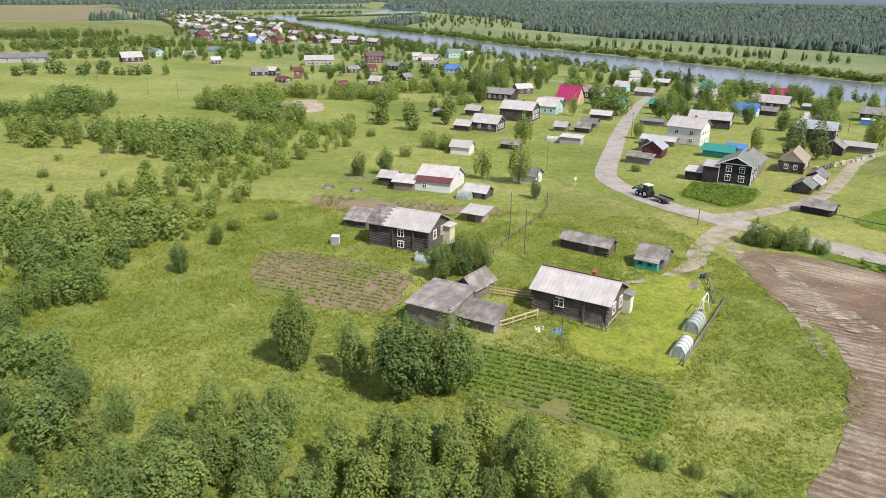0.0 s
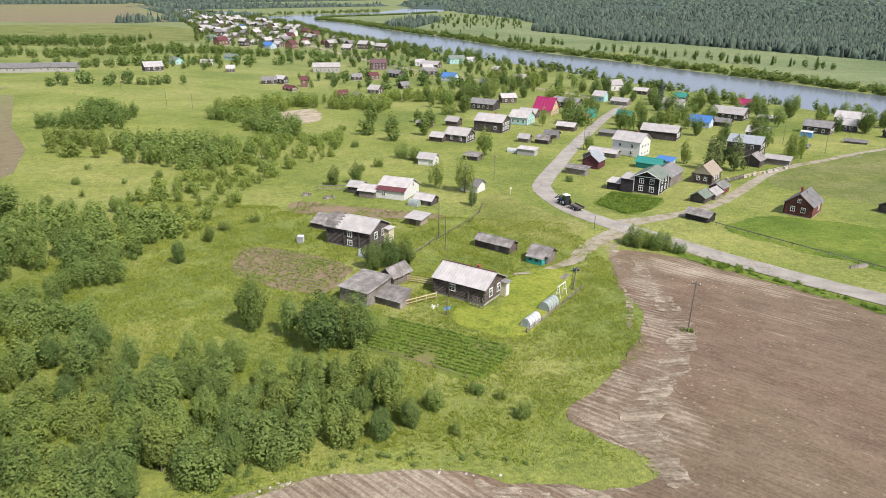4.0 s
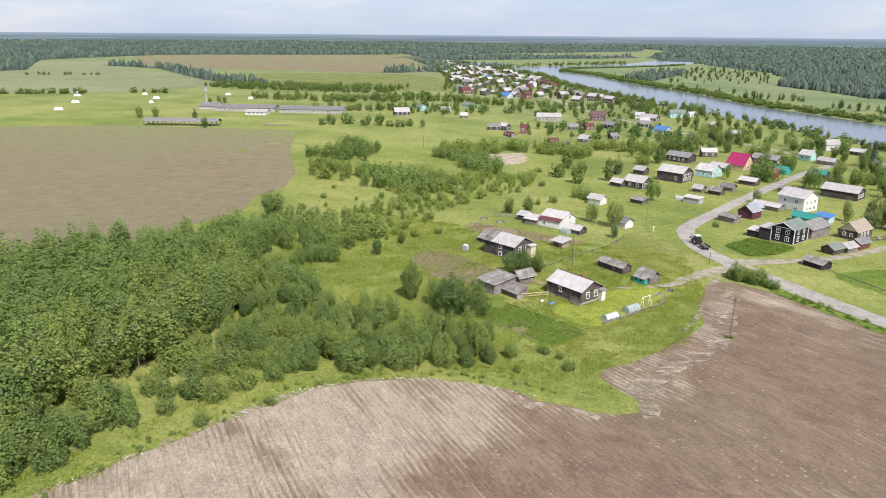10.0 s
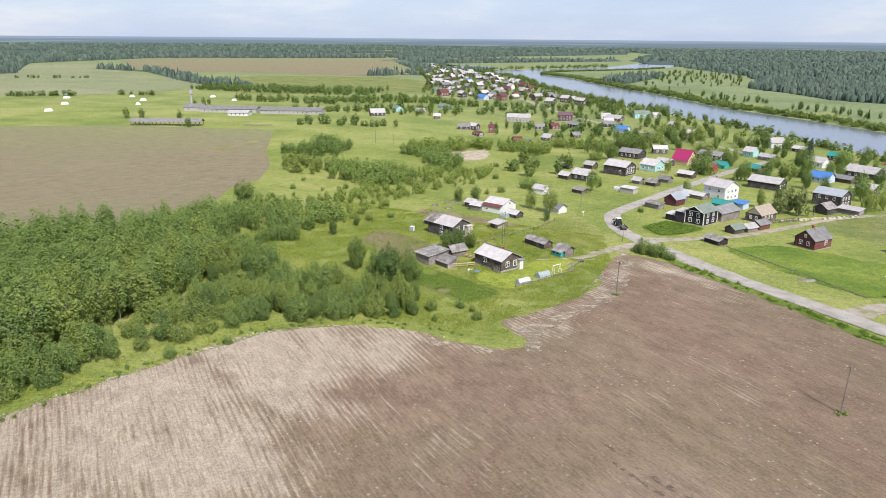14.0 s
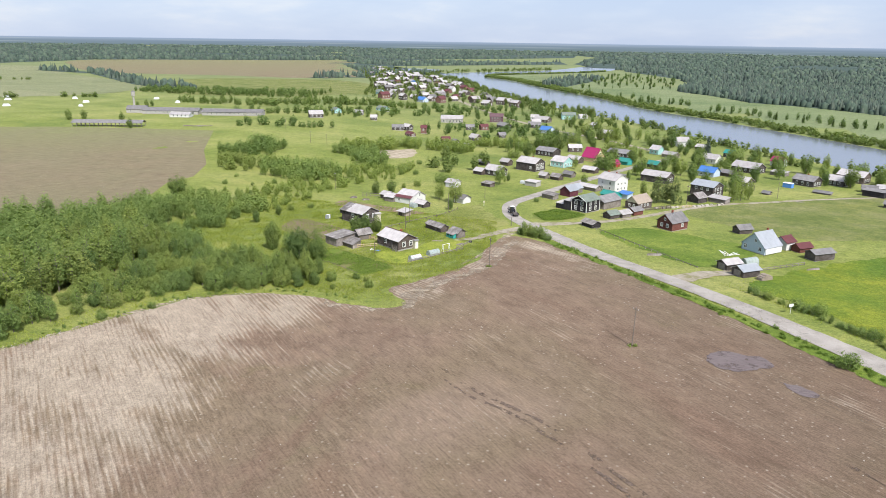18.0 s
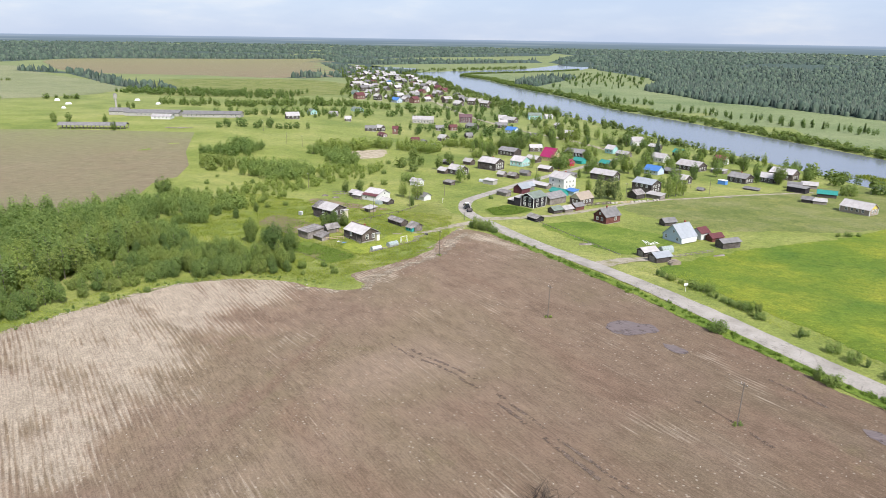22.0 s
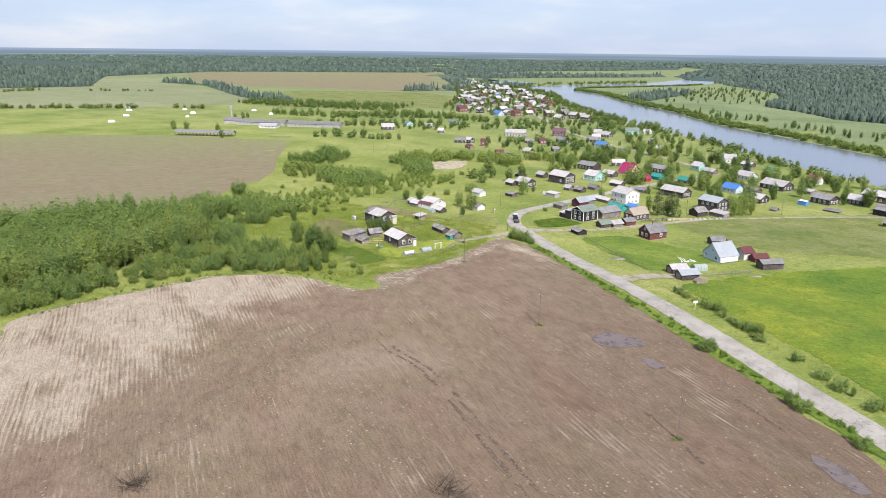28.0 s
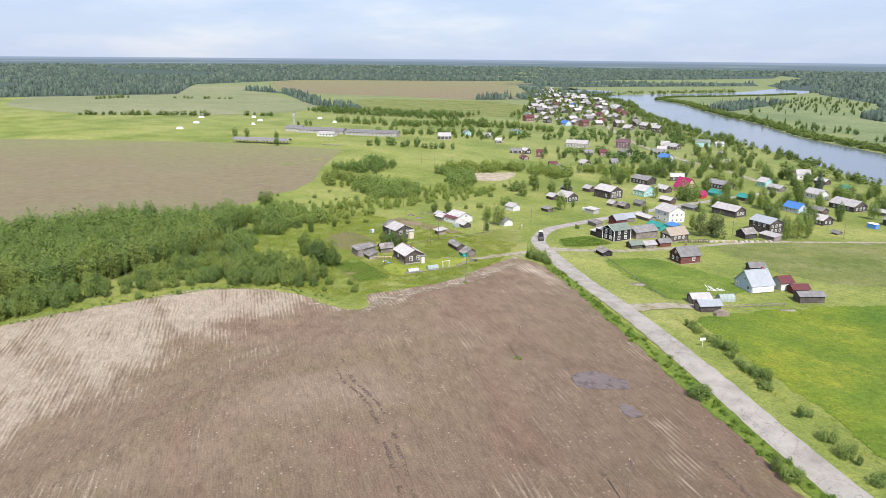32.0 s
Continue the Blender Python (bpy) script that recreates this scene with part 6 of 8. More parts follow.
LOOK = {"d": (M_LOG_DARK, "log", M_SLATE_DK, "dark log house with a grey roof"), "p": (M_LOG_DARK, "log", M_SLATE, "dark log house with a pale roof"), "w": (M_WHITEWALL, "flat", M_SLATE, "white house with a pale roof"), "r": (M_BRICKRED, "siding", M_REDROOF, "red house with a dark red roof"),
        "s": (M_LOG, "log", M_SLATE, "grey log house with a pale slate roof"), "b": (M_PALEBLUE, "siding", M_BLUEROOF, "pale house with a blue roof"), "g": (M_TURQ, "siding", M_GREENROOF, "pale green house with a green roof")}
for i, (x, y, L, W, he, key) in enumerate(MID + MID2):
    wall, style, roof, label = LOOK[key]
    yw = (-25, 18, 35, -40, 8)[i % 5]
    house("house", x, y, yw, L, W, he, he + 0.27 * W + 0.4, wall, style, roof, label, wins=[*rows("-y", L - 1, max(2, int(L / 3)), he * 0.36, 0.85, 1.1), *rows("+x", W - 1.2, 2, he * 0.36, 0.85, 1.1)], group="houses of the village", over=0.4)
vr = house("house", -76.9, 390.9, 10, 4.0, 4.0, 4.4, 6.0, M_BRICKRED, "siding", M_REDROOF, "narrow tall red house with a dark roof", wins=rows("-y", 3, 1, 2.4))

# the far cluster along the street
pl = random.Random(12)
for i, (x, y) in enumerate(scatter([(-221, 620), (-149, 655), (-66, 621), (-54, 654), (-138, 783), (-210, 961), (-294, 1105), (-460, 1327), (-538, 1428), (-438, 1139), (-349, 949), (-255, 738)], 19.5, 5)):
    d = abs((x + 125) * 0.857 + (y - 645) * 0.515)
    key = pl.choices("dpwrsbg", (6, 7, 1.6, 0.7, 7, 0.5, 0.7))[0]
    wall, style, roof, label = LOOK[key]
    L, W, he = pl.uniform(7.5, 12), pl.uniform(6, 8), pl.choice((2.6, 2.8, 3.0, 4.8))
    if d < 5:
        continue
    house("house", x, y, pl.choice((-30, 60)) + pl.uniform(-9, 9), L, W, he, he + 0.3 * W + 0.5, wall, "flat" if style == "log" else style, roof, label, wins=[*rows("-y", L - 1, 3, he * 0.36), *rows("+x", W - 1, 2, he * 0.36)] if y < 760 else rows("-y", L - 1, 2, he * 0.36), group="houses of the village", over=0.4)

# the farm behind the fields
FARM = "long low cattle barn with a grey-blue roof"
house("barn", -311.3, 371.4, 20, 15, 9, 3.0, 5.4, M_CONCRETE, "flat", M_SLATE_DK, "grey farm shed at the end of the cattle barns", "barn", wins=rows("-y", 12, 3, 1.2), wstyle="plain")
house("barn", -281.2, 374.3, 17, 44, 10, 2.8, 4.8, M_CONCRETE, "flat", M_SLATE_DK, FARM, "barn", wins=rows("-y", 40, 12, 1.2), wstyle="plain", group="cattle barns")
house("barn", -232.2, 384.4, 17, 47, 10, 2.8, 4.8, M_CONCRETE, "flat", M_SLATE_DK, FARM, "barn", wins=rows("-y", 42, 12, 1.2), wstyle="plain", group="cattle barns")
house("barn", -260.2, 357.3, 17, 15, 9, 2.2, 3.8, M_WHITEWALL, "flat", M_SLATE, "white milking shed before the barns", "barn", wins=rows("-y", 12, 4, 0.9), wstyle="plain")
r = thing("open_barn", -267.0, 289.0, 19, "long roofless barn frame of grey posts and a board roof", "barn")
for i in range(17):
    for yy in (-3.6, 3.6):
        part("post", Geo().box(-23 + i * 2.85, -22.7 + i * 2.85, yy - 0.15, yy + 0.15, 0, 2.6), M_PLANK, r)
roof_plate(r, "roof", (-23.6, -4.4, 2.5), (23.6, -4.4, 2.5), (23.6, 0, 4.4), (-23.6, 0, 4.4), M_SLATE_DK, "rib")
roof_plate(r, "roof", (23.6, 4.4, 2.5), (-23.6, 4.4, 2.5), (-23.6, 0, 4.4), (23.6, 0, 4.4), M_SLATE_DK, "rib")
r = thing("water_tower", -331.0, 391.0, 0, "slim pale water tower beside the barns", "water tower")
part("shaft", Geo().tube((0, 0, 0), (0, 0, 11), 0.9, 0.8, 12), M_CONCRETE, r)
part("tank", Geo().tube((0, 0, 10.8), (0, 0, 14.4), 1.6, 1.6, 14), M_CONCRETE, r)
part("tank_roof", Geo().tube((0, 0, 14.4), (0, 0, 15.4), 1.7, 0.2, 14), M_SLATE_DK, r)
for i, (x, y, w) in enumerate([(-490, 414, 6), (-443, 369, 6), (-408, 322, 6.2), (-449, 451, 5), (-412, 425, 5.5), (-388, 393, 3.4), (-381, 482, 5), (-339, 458, 4), (-520, 440, 6), (-330, 300, 0)]):
    if w:
        r = thing("covered_stack", x, y, 25 + 9 * i, "hay stack under a white tarpaulin", "hay stack", "covered hay stacks")
        part("cover", Geo().hexa([(-w / 2, -1.6, 0), (w / 2, -1.6, 0), (w / 2, 1.6, 0), (-w / 2, 1.6, 0)], [(-w / 2 + 1, -0.8, 1.9), (w / 2 - 1, -0.8, 1.9), (w / 2 - 1, 0.8, 1.9), (-w / 2 + 1, 0.8, 1.9)]), M_TARP, r)
r = thing("timber_pile", -214.2, 310.3, 15, "grey pile of old boards at the edge of the field", "timber pile")
g = Geo()
for i in range(40):
    a, q = pl.uniform(-0.4, 0.4), pl.uniform(-9, 9)
    g.tube((q, pl.uniform(-2, 2), 0.2 + 0.5 * pl.random()), (q + 2.6 * math.cos(a), pl.uniform(-2, 2), 0.2 + 0.6 * pl.random()), 0.12, 0.1, 5)
part("boards", g, M_PLANK, r)

# ---- where the plants stand ----
BUILT = [(o.matrix_world.translation.x, o.matrix_world.translation.y, 0.5 + max((max(abs(c[0]), abs(c[1])) for k in o.children for c in k.bound_box), default=2)) for o in scene.objects if o.parent is None and o.type == "EMPTY"]
BX = np.array(BUILT)
ROAD_PTS = np.array([(p.x, p.y) for p in spline(ROADLINE, 3)] + [(p.x, p.y) for p in spline([(54, 124), (71, 133), (89, 153), (106.5, 177.5), (131, 199), (156, 218)], 3)])


def free(x, y, room=1.5):
    return (np.hypot(BX[:, 0] - x, BX[:, 1] - y) > BX[:, 2] * 0.85 + room).all() and np.hypot(ROAD_PTS[:, 0] - x, ROAD_PTS[:, 1] - y).min() > 4.2 + room * 0.6 and river_gap(np.array(x), np.array(y)) > 3


# single trees and bushes by the houses
tree("round", -13.8, 66.5, 8.4, 0.95, extra="beside the meadow")
tree("round", -2.0, 60.5, 8.8, 1.3, extra="beside the potato plot")
tree("round", 2.6, 61.8, 8.4, 1.15, extra="beside the potato plot")
tree("birch", -7.6, 64.5, 7.0, 1.1, extra="beside the meadow")
for x, y, h, w in ((1.4, 91.6, 5.4, 1.15), (4.2, 93.0, 6.0, 1.1), (6.9, 95.2, 5.2, 1.1)):
    tree("round", x, y, h, w * 1.15, extra="behind the grey barn")
for kind, x, y, h, w in (("willow", 53.6, 107.8, 4.3, 1.15), ("willow", 57.2, 106.2, 4.1, 1.15), ("willow", 51.2, 108.4, 2.5, 1.15), ("willow", 60.4, 104.0, 2.3, 1.1), ("willow", 55.8, 108.8, 2.6, 1.2)):
    tree(kind, x, y, h, w, extra="at the road junction")
NEARBY = [("birch", 10.2, 152.3, 7.5, 1.35), ("birch", 17.8, 148.1, 9.5, 1.3), ("round", 19.7, 134.9, 5.0, 0.85), ("round", -17.0, 152.9, 5.5, 1.1), ("round", -11.4, 155.6, 6, 1.1), ("willow", 2.0, 188.7, 4.6, 1.2), ("willow", -2.2, 192.2, 4.6, 1.1),
          ("birch", 23.9, 198.6, 10, 1.3), ("round", -35, 92.5, 4.6, 1.0), ("round", -33.5, 104.5, 3.6, 1.1), ("pine", 91.7, 181.2, 10.8, 1.1), ("pine", 98.2, 182.0, 10.2, 1.1), ("pine", 95.2, 185.5, 9.2, 1.0)]
for a in NEARBY:
    tree(*a)
NEARBY2 = [("birch", 82.6, 256.1, 9.0, 1.5), ("round", 87.4, 255.0, 7, 1.2), ("birch", 101.9, 266.5, 10, 1.5), ("birch", 110.6, 281.0, 10.5, 1.5), ("round", 106.6, 247.4, 7.5, 1.2), ("birch", 85.9, 191.2, 7.5, 1.4), ("round", 125.3, 236.4, 10, 1.15), ("birch", 123.6, 224.1, 9, 1.6), ("birch", 59.6, 211.8, 6, 1.3), ("round", 111.8, 232.2, 8, 1.1), ("birch", 66.4, 276.5, 8.5, 1.5), ("willow", 204.4, 237.4, 6.5, 1.2), ("willow", 178.1, 139.8, 1.6, 1.3), ("willow", 181.6, 141.2, 2.0, 1.4), ("willow", 185.4, 142.6, 1.5, 1.3), ("willow", 46.6, 163.0, 2.0, 1.1), ("round", 93.7, 280.6, 7, 1.1), ("round", 99.2, 274.0, 7.5, 1.1), ("spruce", 118.0, 348.5, 13, 1.0), ("birch", 100.4, 335.3, 9, 1.2), ("birch", 121.4, 198.0, 9.5, 1.1), ("birch", 124.5, 201.7, 10, 1.2), ("birch", 128.1, 205.4, 8.5, 1.2), ("birch", 118.1, 215.6, 8, 1.2), ("round", 135.3, 256.6, 9, 0.95),
           ("birch", 49.1, 264.6, 8, 1.0), ("round", 25.2, 210.4, 4, 0.9), ("willow", 60.3, 224.1, 4.2, 1.0), ("round", 77.6, 238.7, 5, 0.8), ("round", 166.9, 261.7, 7, 1.0), ("round", 178.2, 296.7, 7, 1.0)]
for a in NEARBY2:
    if free(a[1], a[2], 0.4):
        tree(*a)
SEAM = [(115.1, 66.6, 1.7), (119.1, 62.6, 1.7), (125.3, 55.2, 1.8), (129.5, 49.2, 1.7), (133.4, 44, 1.6), (138.2, 36.9, 1.8), (145.4, 28, 2.2), (150.6, 21.4, 2.1), (153.7, 17.4, 2.1), (155.8, 15.5, 1.7), (158.9, 10.9, 1.9), (116.3, 68.3, 1.4), (126.4, 56.8, 1.3), (134.5, 45.3, 1.3), (146.6, 29.3, 1.4), (154.8, 18.7, 1.8), (160.1, 12.3, 1.8), (128.1, 25.8, 2.9), (144.5, 6.1, 2.7), (147.1, 4.9, 2.3), (155.9, -5.1, 1.9), (138.1, 39.5, 3.0)]
for (x0, y0, h0), (x1, y1, h1) in zip(SEAM[:5], SEAM[1:6]):  # a closed hedge of willow
    for q in (0.35, 0.7):
        w = noise.noise(Vector((x0 * 1.7, y0, q * 5)))
        tree("willow" if q < 0.7 else "bush", x0 + (x1 - x0) * q + 0.5 + 1.6 * w, y0 + (y1 - y0) * q + 0.4 + 1.2 * w, 0.5 * (h0 + h1) * (1.15 + 1.1 * w), 1.3, "bushes along the road", "in the roadside hedge")
for i, (x, y, h) in enumerate(SEAM):
    tree("willow" if i % 3 else "round", x, y, h * 1.2, 1.35 if i % 3 else 1.0, "bushes along the road", "beside the road")
for x, y, h in ((14.5, 46.5, 2.8), (20, 50, 1.8), (25.5, 45, 2.2), (17.5, 41.0, 1.6), (23.0, 49.0, 1.4), (-21, 6.5, 2.4), (-15, 15.5, 1.8)):
    tree("willow", x, y, h, 1.0, extra="at the edge of the field")

for x, y, h in ((-13, -52, 2.6), (-18, -50, 3.4), (-9, -57, 2.2), (-22, -47, 3.0), (-28, -45, 4.2), (-14, -58, 3.0), (-34, -41, 5.0), (-3, -66, 2.4), (-20, -55, 3.6), (-6, -62, 2.8), (-31, -36, 3.2), (-38, -36, 5.6)):
    tree("willow" if h < 4 else "birch", x, y, h, 1.3, "bushes at the field corner", "at the corner of the field")

# the wood beside the field
WOOD = [(-150, -45), (-38, -46), (-33.5, -26), (-32, -8), (-26.5, 8), (-21.5, 20), (-13, 30.5), (4, 36.8), (13, 41.0), (12, 50), (3, 52.5), (-8, 50.5), (-16, 56.5), (-24, 54), (-31, 56), (-41, 66), (-44, 76), (-40, 86), (-42, 95), (-58, 94), (-68, 104), (-94, 59), (-119, 18), (-152, -10)]
TALL = [(-150, -45), (-48, -45), (-46, -12), (-42, 12), (-39, 32), (-45, 50), (-54, 64), (-61, 82), (-70, 100), (-82, 98), (-96, 60), (-119, 18), (-152, -10)]
pl = random.Random(3)
near, rest = [], []
for x, y in scatter(WOOD, 2.75, 21):
    deep = bool(inside(TALL, np.array([x]), np.array([y]))[0])
    if deep:
        kind, h, w = ("birch", pl.uniform(8.2, 12.2) * (1 if y < 62 else 0.82), pl.uniform(1.1, 1.45)) if pl.random() < 0.85 else ("round", pl.uniform(6, 9), 1.1)
    else:
        u = pl.random()
        if y > 36 and x > -30:
            kind, h, w = ("birch", pl.uniform(4.5, 7.2), 1.4) if u < 0.35 else ("round", pl.uniform(3.6, 5.8), 1.2) if u < 0.6 else ("willow", pl.uniform(2.8, 4.8), 1.15)
        else:
            if u < (0.35 if y > 66 else 0.06):
                continue
            kind, h, w = ("willow", pl.uniform(2.6, 5.2), 1.3) if u < 0.55 else ("bush", pl.uniform(1.3, 2.4), 1.3) if u < 0.62 else ("birch", pl.uniform(4.8, 8.0), 1.35) if u < 0.88 else ("round", pl.uniform(4.0, 6.5), 1.2)
    front = (x > -62 and -45 < y < 62)
    (near if front else rest).append((kind, x, y, h, w))
pl.shuffle(near)
for kind, x, y, h, w in near[:290]:
    tree(kind, x, y, h, w, "trees of the wood", "in the dense wood")
rest += near[290:]
thicket("wood", [q for q in rest if q[1] > -98], "dense young birch and aspen wood beside the field", M_LEAF)
thicket("wood", [q for q in rest if q[1] <= -98], "dense birch wood running on behind the field", M_LEAF, detail=MEDIUM)

# scrub along the gully
GULLY = [(-42, 95), (-35, 118), (-38, 140), (-33, 172), (-23, 196), (-26, 230), (-45, 224), (-67, 204), (-58, 162), (-62, 122), (-58, 94)]
spots = [(("willow", "round", "birch", "willow")[int(pl.random() * 4)], x, y, pl.uniform(2.0, 4.6), pl.uniform(0.9, 1.3)) for x, y in scatter(GULLY, 3.9, 8)]
thicket("scrub", spots, "willow scrub filling the shallow gully", M_LEAF, "scrub", detail=MEDIUM)
CLUMPS = [([(-138, 222), (-110, 230), (-118, 264), (-134, 261)], "birch"), ([(-116, 186), (-94, 179), (-95, 204), (-117, 204)], "birch"), ([(-97, 202), (-61, 206), (-43, 186), (-56, 166), (-83, 172)], "birch"),
          ([(-90, 275), (-72, 282), (-54, 310), (-21, 296), (-16, 316), (-37, 336), (-72, 320), (-95, 292)], "birch"), ([(-28, 336), (14, 345), (17, 358), (-19, 357)], "birch"), ([(-89, 265), (-75, 260), (-49, 222), (-41, 230), (-64, 266), (-82, 277)], "round")]
for poly, kind in CLUMPS:
    spots = [(kind if pl.random() < 0.75 else "willow", x, y, pl.uniform(4.5, 7.5), 1.25) for x, y in scatter(poly, 3.8, int(abs(poly[0][0])))]
    thicket("grove", spots, "clump of leafy trees in the meadow", M_LEAF, "grove", detail=MEDIUM)
ROWS = [([(-195, 322), (-137, 354), (-134, 368), (-190, 336)], 6), ([(-345, 456), (-255, 462), (-201, 502), (-142, 553), (-140, 582), (-234, 534), (-265, 485), (-345, 474)], 5.5), ([(-240, 395), (-146, 422), (-126, 455), (-139, 504), (-200, 426), (-245, 410)], 7.5),
        ([(-480, 560), (-390, 545), (-256, 557), (-268, 634), (-306, 612), (-450, 600)], 6.5), ([(-68, 371), (-28, 383), (18, 399), (18, 454), (-28, 463), (-94, 419)], 10.5), ([(-118, 492), (-28, 508), (6, 542), (-28, 610), (-142, 610)], 10)]
for poly, gap in ROWS:
    spots = [(("round", "birch", "willow")[int(pl.random() * 3)], x, y, pl.uniform(4.5, 8.0), 1.2) for x, y in scatter(poly, gap, int(abs(poly[1][0]))) if free(x, y)]
    thicket("tree_belt", spots, "belt of leafy trees between the fields", M_LEAF_DARK, "tree belt", detail=FAR)
# trees where the wood runs out into the meadow, and single bushes on it
spots = [(("birch", "round", "willow")[int(pl.random() * 3)], x, y, pl.uniform(3.5, 6.5), 1.25) for x, y in scatter([(-70, 98), (-42, 94), (-44, 110), (-60, 124), (-78, 120), (-80, 110)], 3.4, 41)]
thicket("scrub", spots, "leafy scrub between the wood and the meadow", M_LEAF, "scrub", detail=MEDIUM)
for x, y, h in ((-76, 136, 1.8), (-84, 148, 2.2), (-72, 150, 1.6), (-66, 158, 2.4), (-90, 166, 1.8), (-62, 132, 2.0), (-101, 140, 1.6), (-80, 128, 2.6), (-33, 112, 2.4), (-28, 118, 2.0), (-86, 205, 2.6), (-66, 240, 2.6), (-52, 250, 2.4), (-30, 245, 2.6), (-20, 210, 2.6), (-12, 172, 2.2), (-8, 178, 3.0)):
    tree("willow" if h > 1.9 else "bush", x, y, h, 1.15, "bushes in the meadow", "in the open meadow")
# garden trees
spots = []
for poly, gap, seed in (([(53, 247), (108, 254), (151, 307), (168, 349), (118, 394), (79, 399), (58, 349)], 11.5, 4), ([(5, 286), (35, 329), (51, 360), (62, 438), (18, 404), (-6, 372)], 10, 5), ([(140, 274), (193, 248), (195, 315), (162, 349)], 15, 6),
                        ([(51, 371), (96, 388), (51, 493), (17, 599), (-74, 735), (-96, 689), (-6, 553)], 13, 9), ([(-18, 215), (8, 233), (5, 280), (-26, 273)], 12, 10)):
    spots += [(("birch", "birch", "round", "willow", "round")[int(pl.random() * 5)], x, y, pl.uniform(5.5, 10.5), 1.25) for x, y in scatter(poly, gap * 0.92, seed) if free(x, y, 2.0)]
for kind, x, y, h, w in spots[:130]:
    tree(kind, x, y, h, w, "garden trees", "among the village houses")
spots = spots[130:] + [(("round", "birch")[int(pl.random() * 2)], x, y, pl.uniform(6, 9), 1.3) for x, y in scatter([(-226, 619), (-142, 650), (-51, 622), (-34, 666), (-130, 825), (-199, 1007), (-290, 1144), (-539, 1473), (-460, 1154), (-369, 973), (-267, 746)], 13, 11) if free(x, y, 1.0)]
thicket("tree_belt", spots, "trees among the far village houses", M_LEAF_DARK, "trees", detail=FAR)
# lines of bushes between the far fields, trees by the old barn
spots = []
for (x0, y0), (x1, y1), n in (((-625, 358), (-506, 438), 34), ((-470, 462), (-442, 480), 6), ((-811, 617), (-721, 666), 9), ((-878, 532), (-872, 588), 10)):
    for i in range(n):
        t = (i + pl.uniform(0.1, 0.9)) / n
        spots.append((("willow", "round")[i % 2], x0 + (x1 - x0) * t + pl.gauss(0, 2.5), y0 + (y1 - y0) * t + pl.gauss(0, 2.5), pl.uniform(3.0, 6.5), 1.4))
spots += [("round", x, y, 7.5 - 0.4 * i, 1.2) for i, (x, y) in enumerate([(-320, 309), (-311, 314), (-246, 284), (-285, 322), (-340, 417), (-336, 419), (-340, 406)])]
thicket("tree_belt", spots, "lines of bushes between the far fields", M_LEAF_DARK, "tree belt", detail=FAR)
# both banks of the river
def bank(side, gap, far, share, kinds, hs, seed):
    """Spots along one shore of the river, thinning away from the water."""
    r, out = random.Random(seed), []
    for i in range(len(river_pts) - 1):
        a, b = river_pts[i], river_pts[i + 1]
        d = (b - a).to_2d()
        if a.y < 240 or a.y > 1650:
            continue
        n = Vector((-d.y, d.x)).normalized() * side
        for j in range(int(d.length / gap * far / gap)):
            t, g = r.random(), 2 + (far - 2) * r.random() ** 1.7
            q = a.to_2d() + d * t + n * (a.z + (b.z - a.z) * t + g)
            if r.random() < share and free(q.x, q.y):
                out.append((r.choice(kinds), q.x, q.y, r.uniform(*hs), 1.3))
    return out


thicket("bank_scrub", bank(-1, 3.7, 20, 0.95, ("willow", "willow", "willow", "round"), (2.0, 4.6), 14), "willow scrub along the far river bank", M_LEAF_DARK, "scrub", detail=TINY)
thicket("bank_scrub", bank(1, 7.5, 36, 0.5, ("birch", "round", "willow"), (3.5, 7.0), 15), "bushes and trees along the village bank of the river", M_LEAF_DARK, "scrub", detail=TINY)
spots = []
for poly, gap in (([(131, 678), (193, 610), (290, 519), (307, 536), (204, 630), (142, 695)], 8), ([(57, 758), (125, 735), (119, 752), (62, 780)], 9), ([(-51, 894), (28, 803), (74, 792), (-6, 917)], 16), ([(-142, 1098), (-51, 984), (-6, 1007), (-108, 1143)], 22), ([(5, 1010), (95, 1000), (105, 1300), (0, 1500), (-60, 1250)], 17)):
    spots += [(("spruce", "birch", "round")[int(pl.random() * 3)], x, y, pl.uniform(5, 9), 1.2) for x, y in scatter(poly, gap, int(abs(poly[0][0]) + 3))]
thicket("tree_belt", spots, "rows of trees on the meadow across the river", M_LEAF_DARK, "tree belt", detail=FAR)

# forest to the horizon
FOREST_R = [(383, 600), (245, 777), (186, 818), (150, 915), (104, 982), (128, 1150), (112, 1352), (4, 1640), (-190, 2150), (-200, 3100), (-1000, 6000), (9000, 6000), (9000, -500), (700, -200)]
FOREST_L = [(-900, 700), (-1216, 990), (-1260, 1370), (-1130, 1480), (-900, 1640), (-740, 1790), (-700, 2300), (-500, 2600), (-300, 3000), (-600, 6000), (-9000, 6000), (-9000, -800), (-1500, -600), (-1100, 300)]
BELTS = [([(-930, 868), (-780, 835), (-545, 645), (-437, 592), (-425, 612), (-540, 672), (-775, 862), (-920, 900)], 0), ([(-440, 905), (-405, 900), (-380, 1040), (-430, 1190), (-640, 1620), (-700, 1760), (-660, 1500), (-420, 1100)], 1),
         ([(-420, 1200), (-360, 1260), (-330, 1340), (-400, 1400), (-470, 1330), (-560, 1600), (-640, 1750)], 2), ([(-700, 1500), (-200, 2100), (-260, 2350), (-760, 1900)], 3), ([(-110, 1010), (-60, 1010), (-20, 1300), (-80, 1300)], 4)]
fr = np.random.default_rng(5)
rr = np.exp(fr.uniform(np.log(420), np.log(4930), 52000))
th = fr.uniform(radians(52), radians(172), 52000)
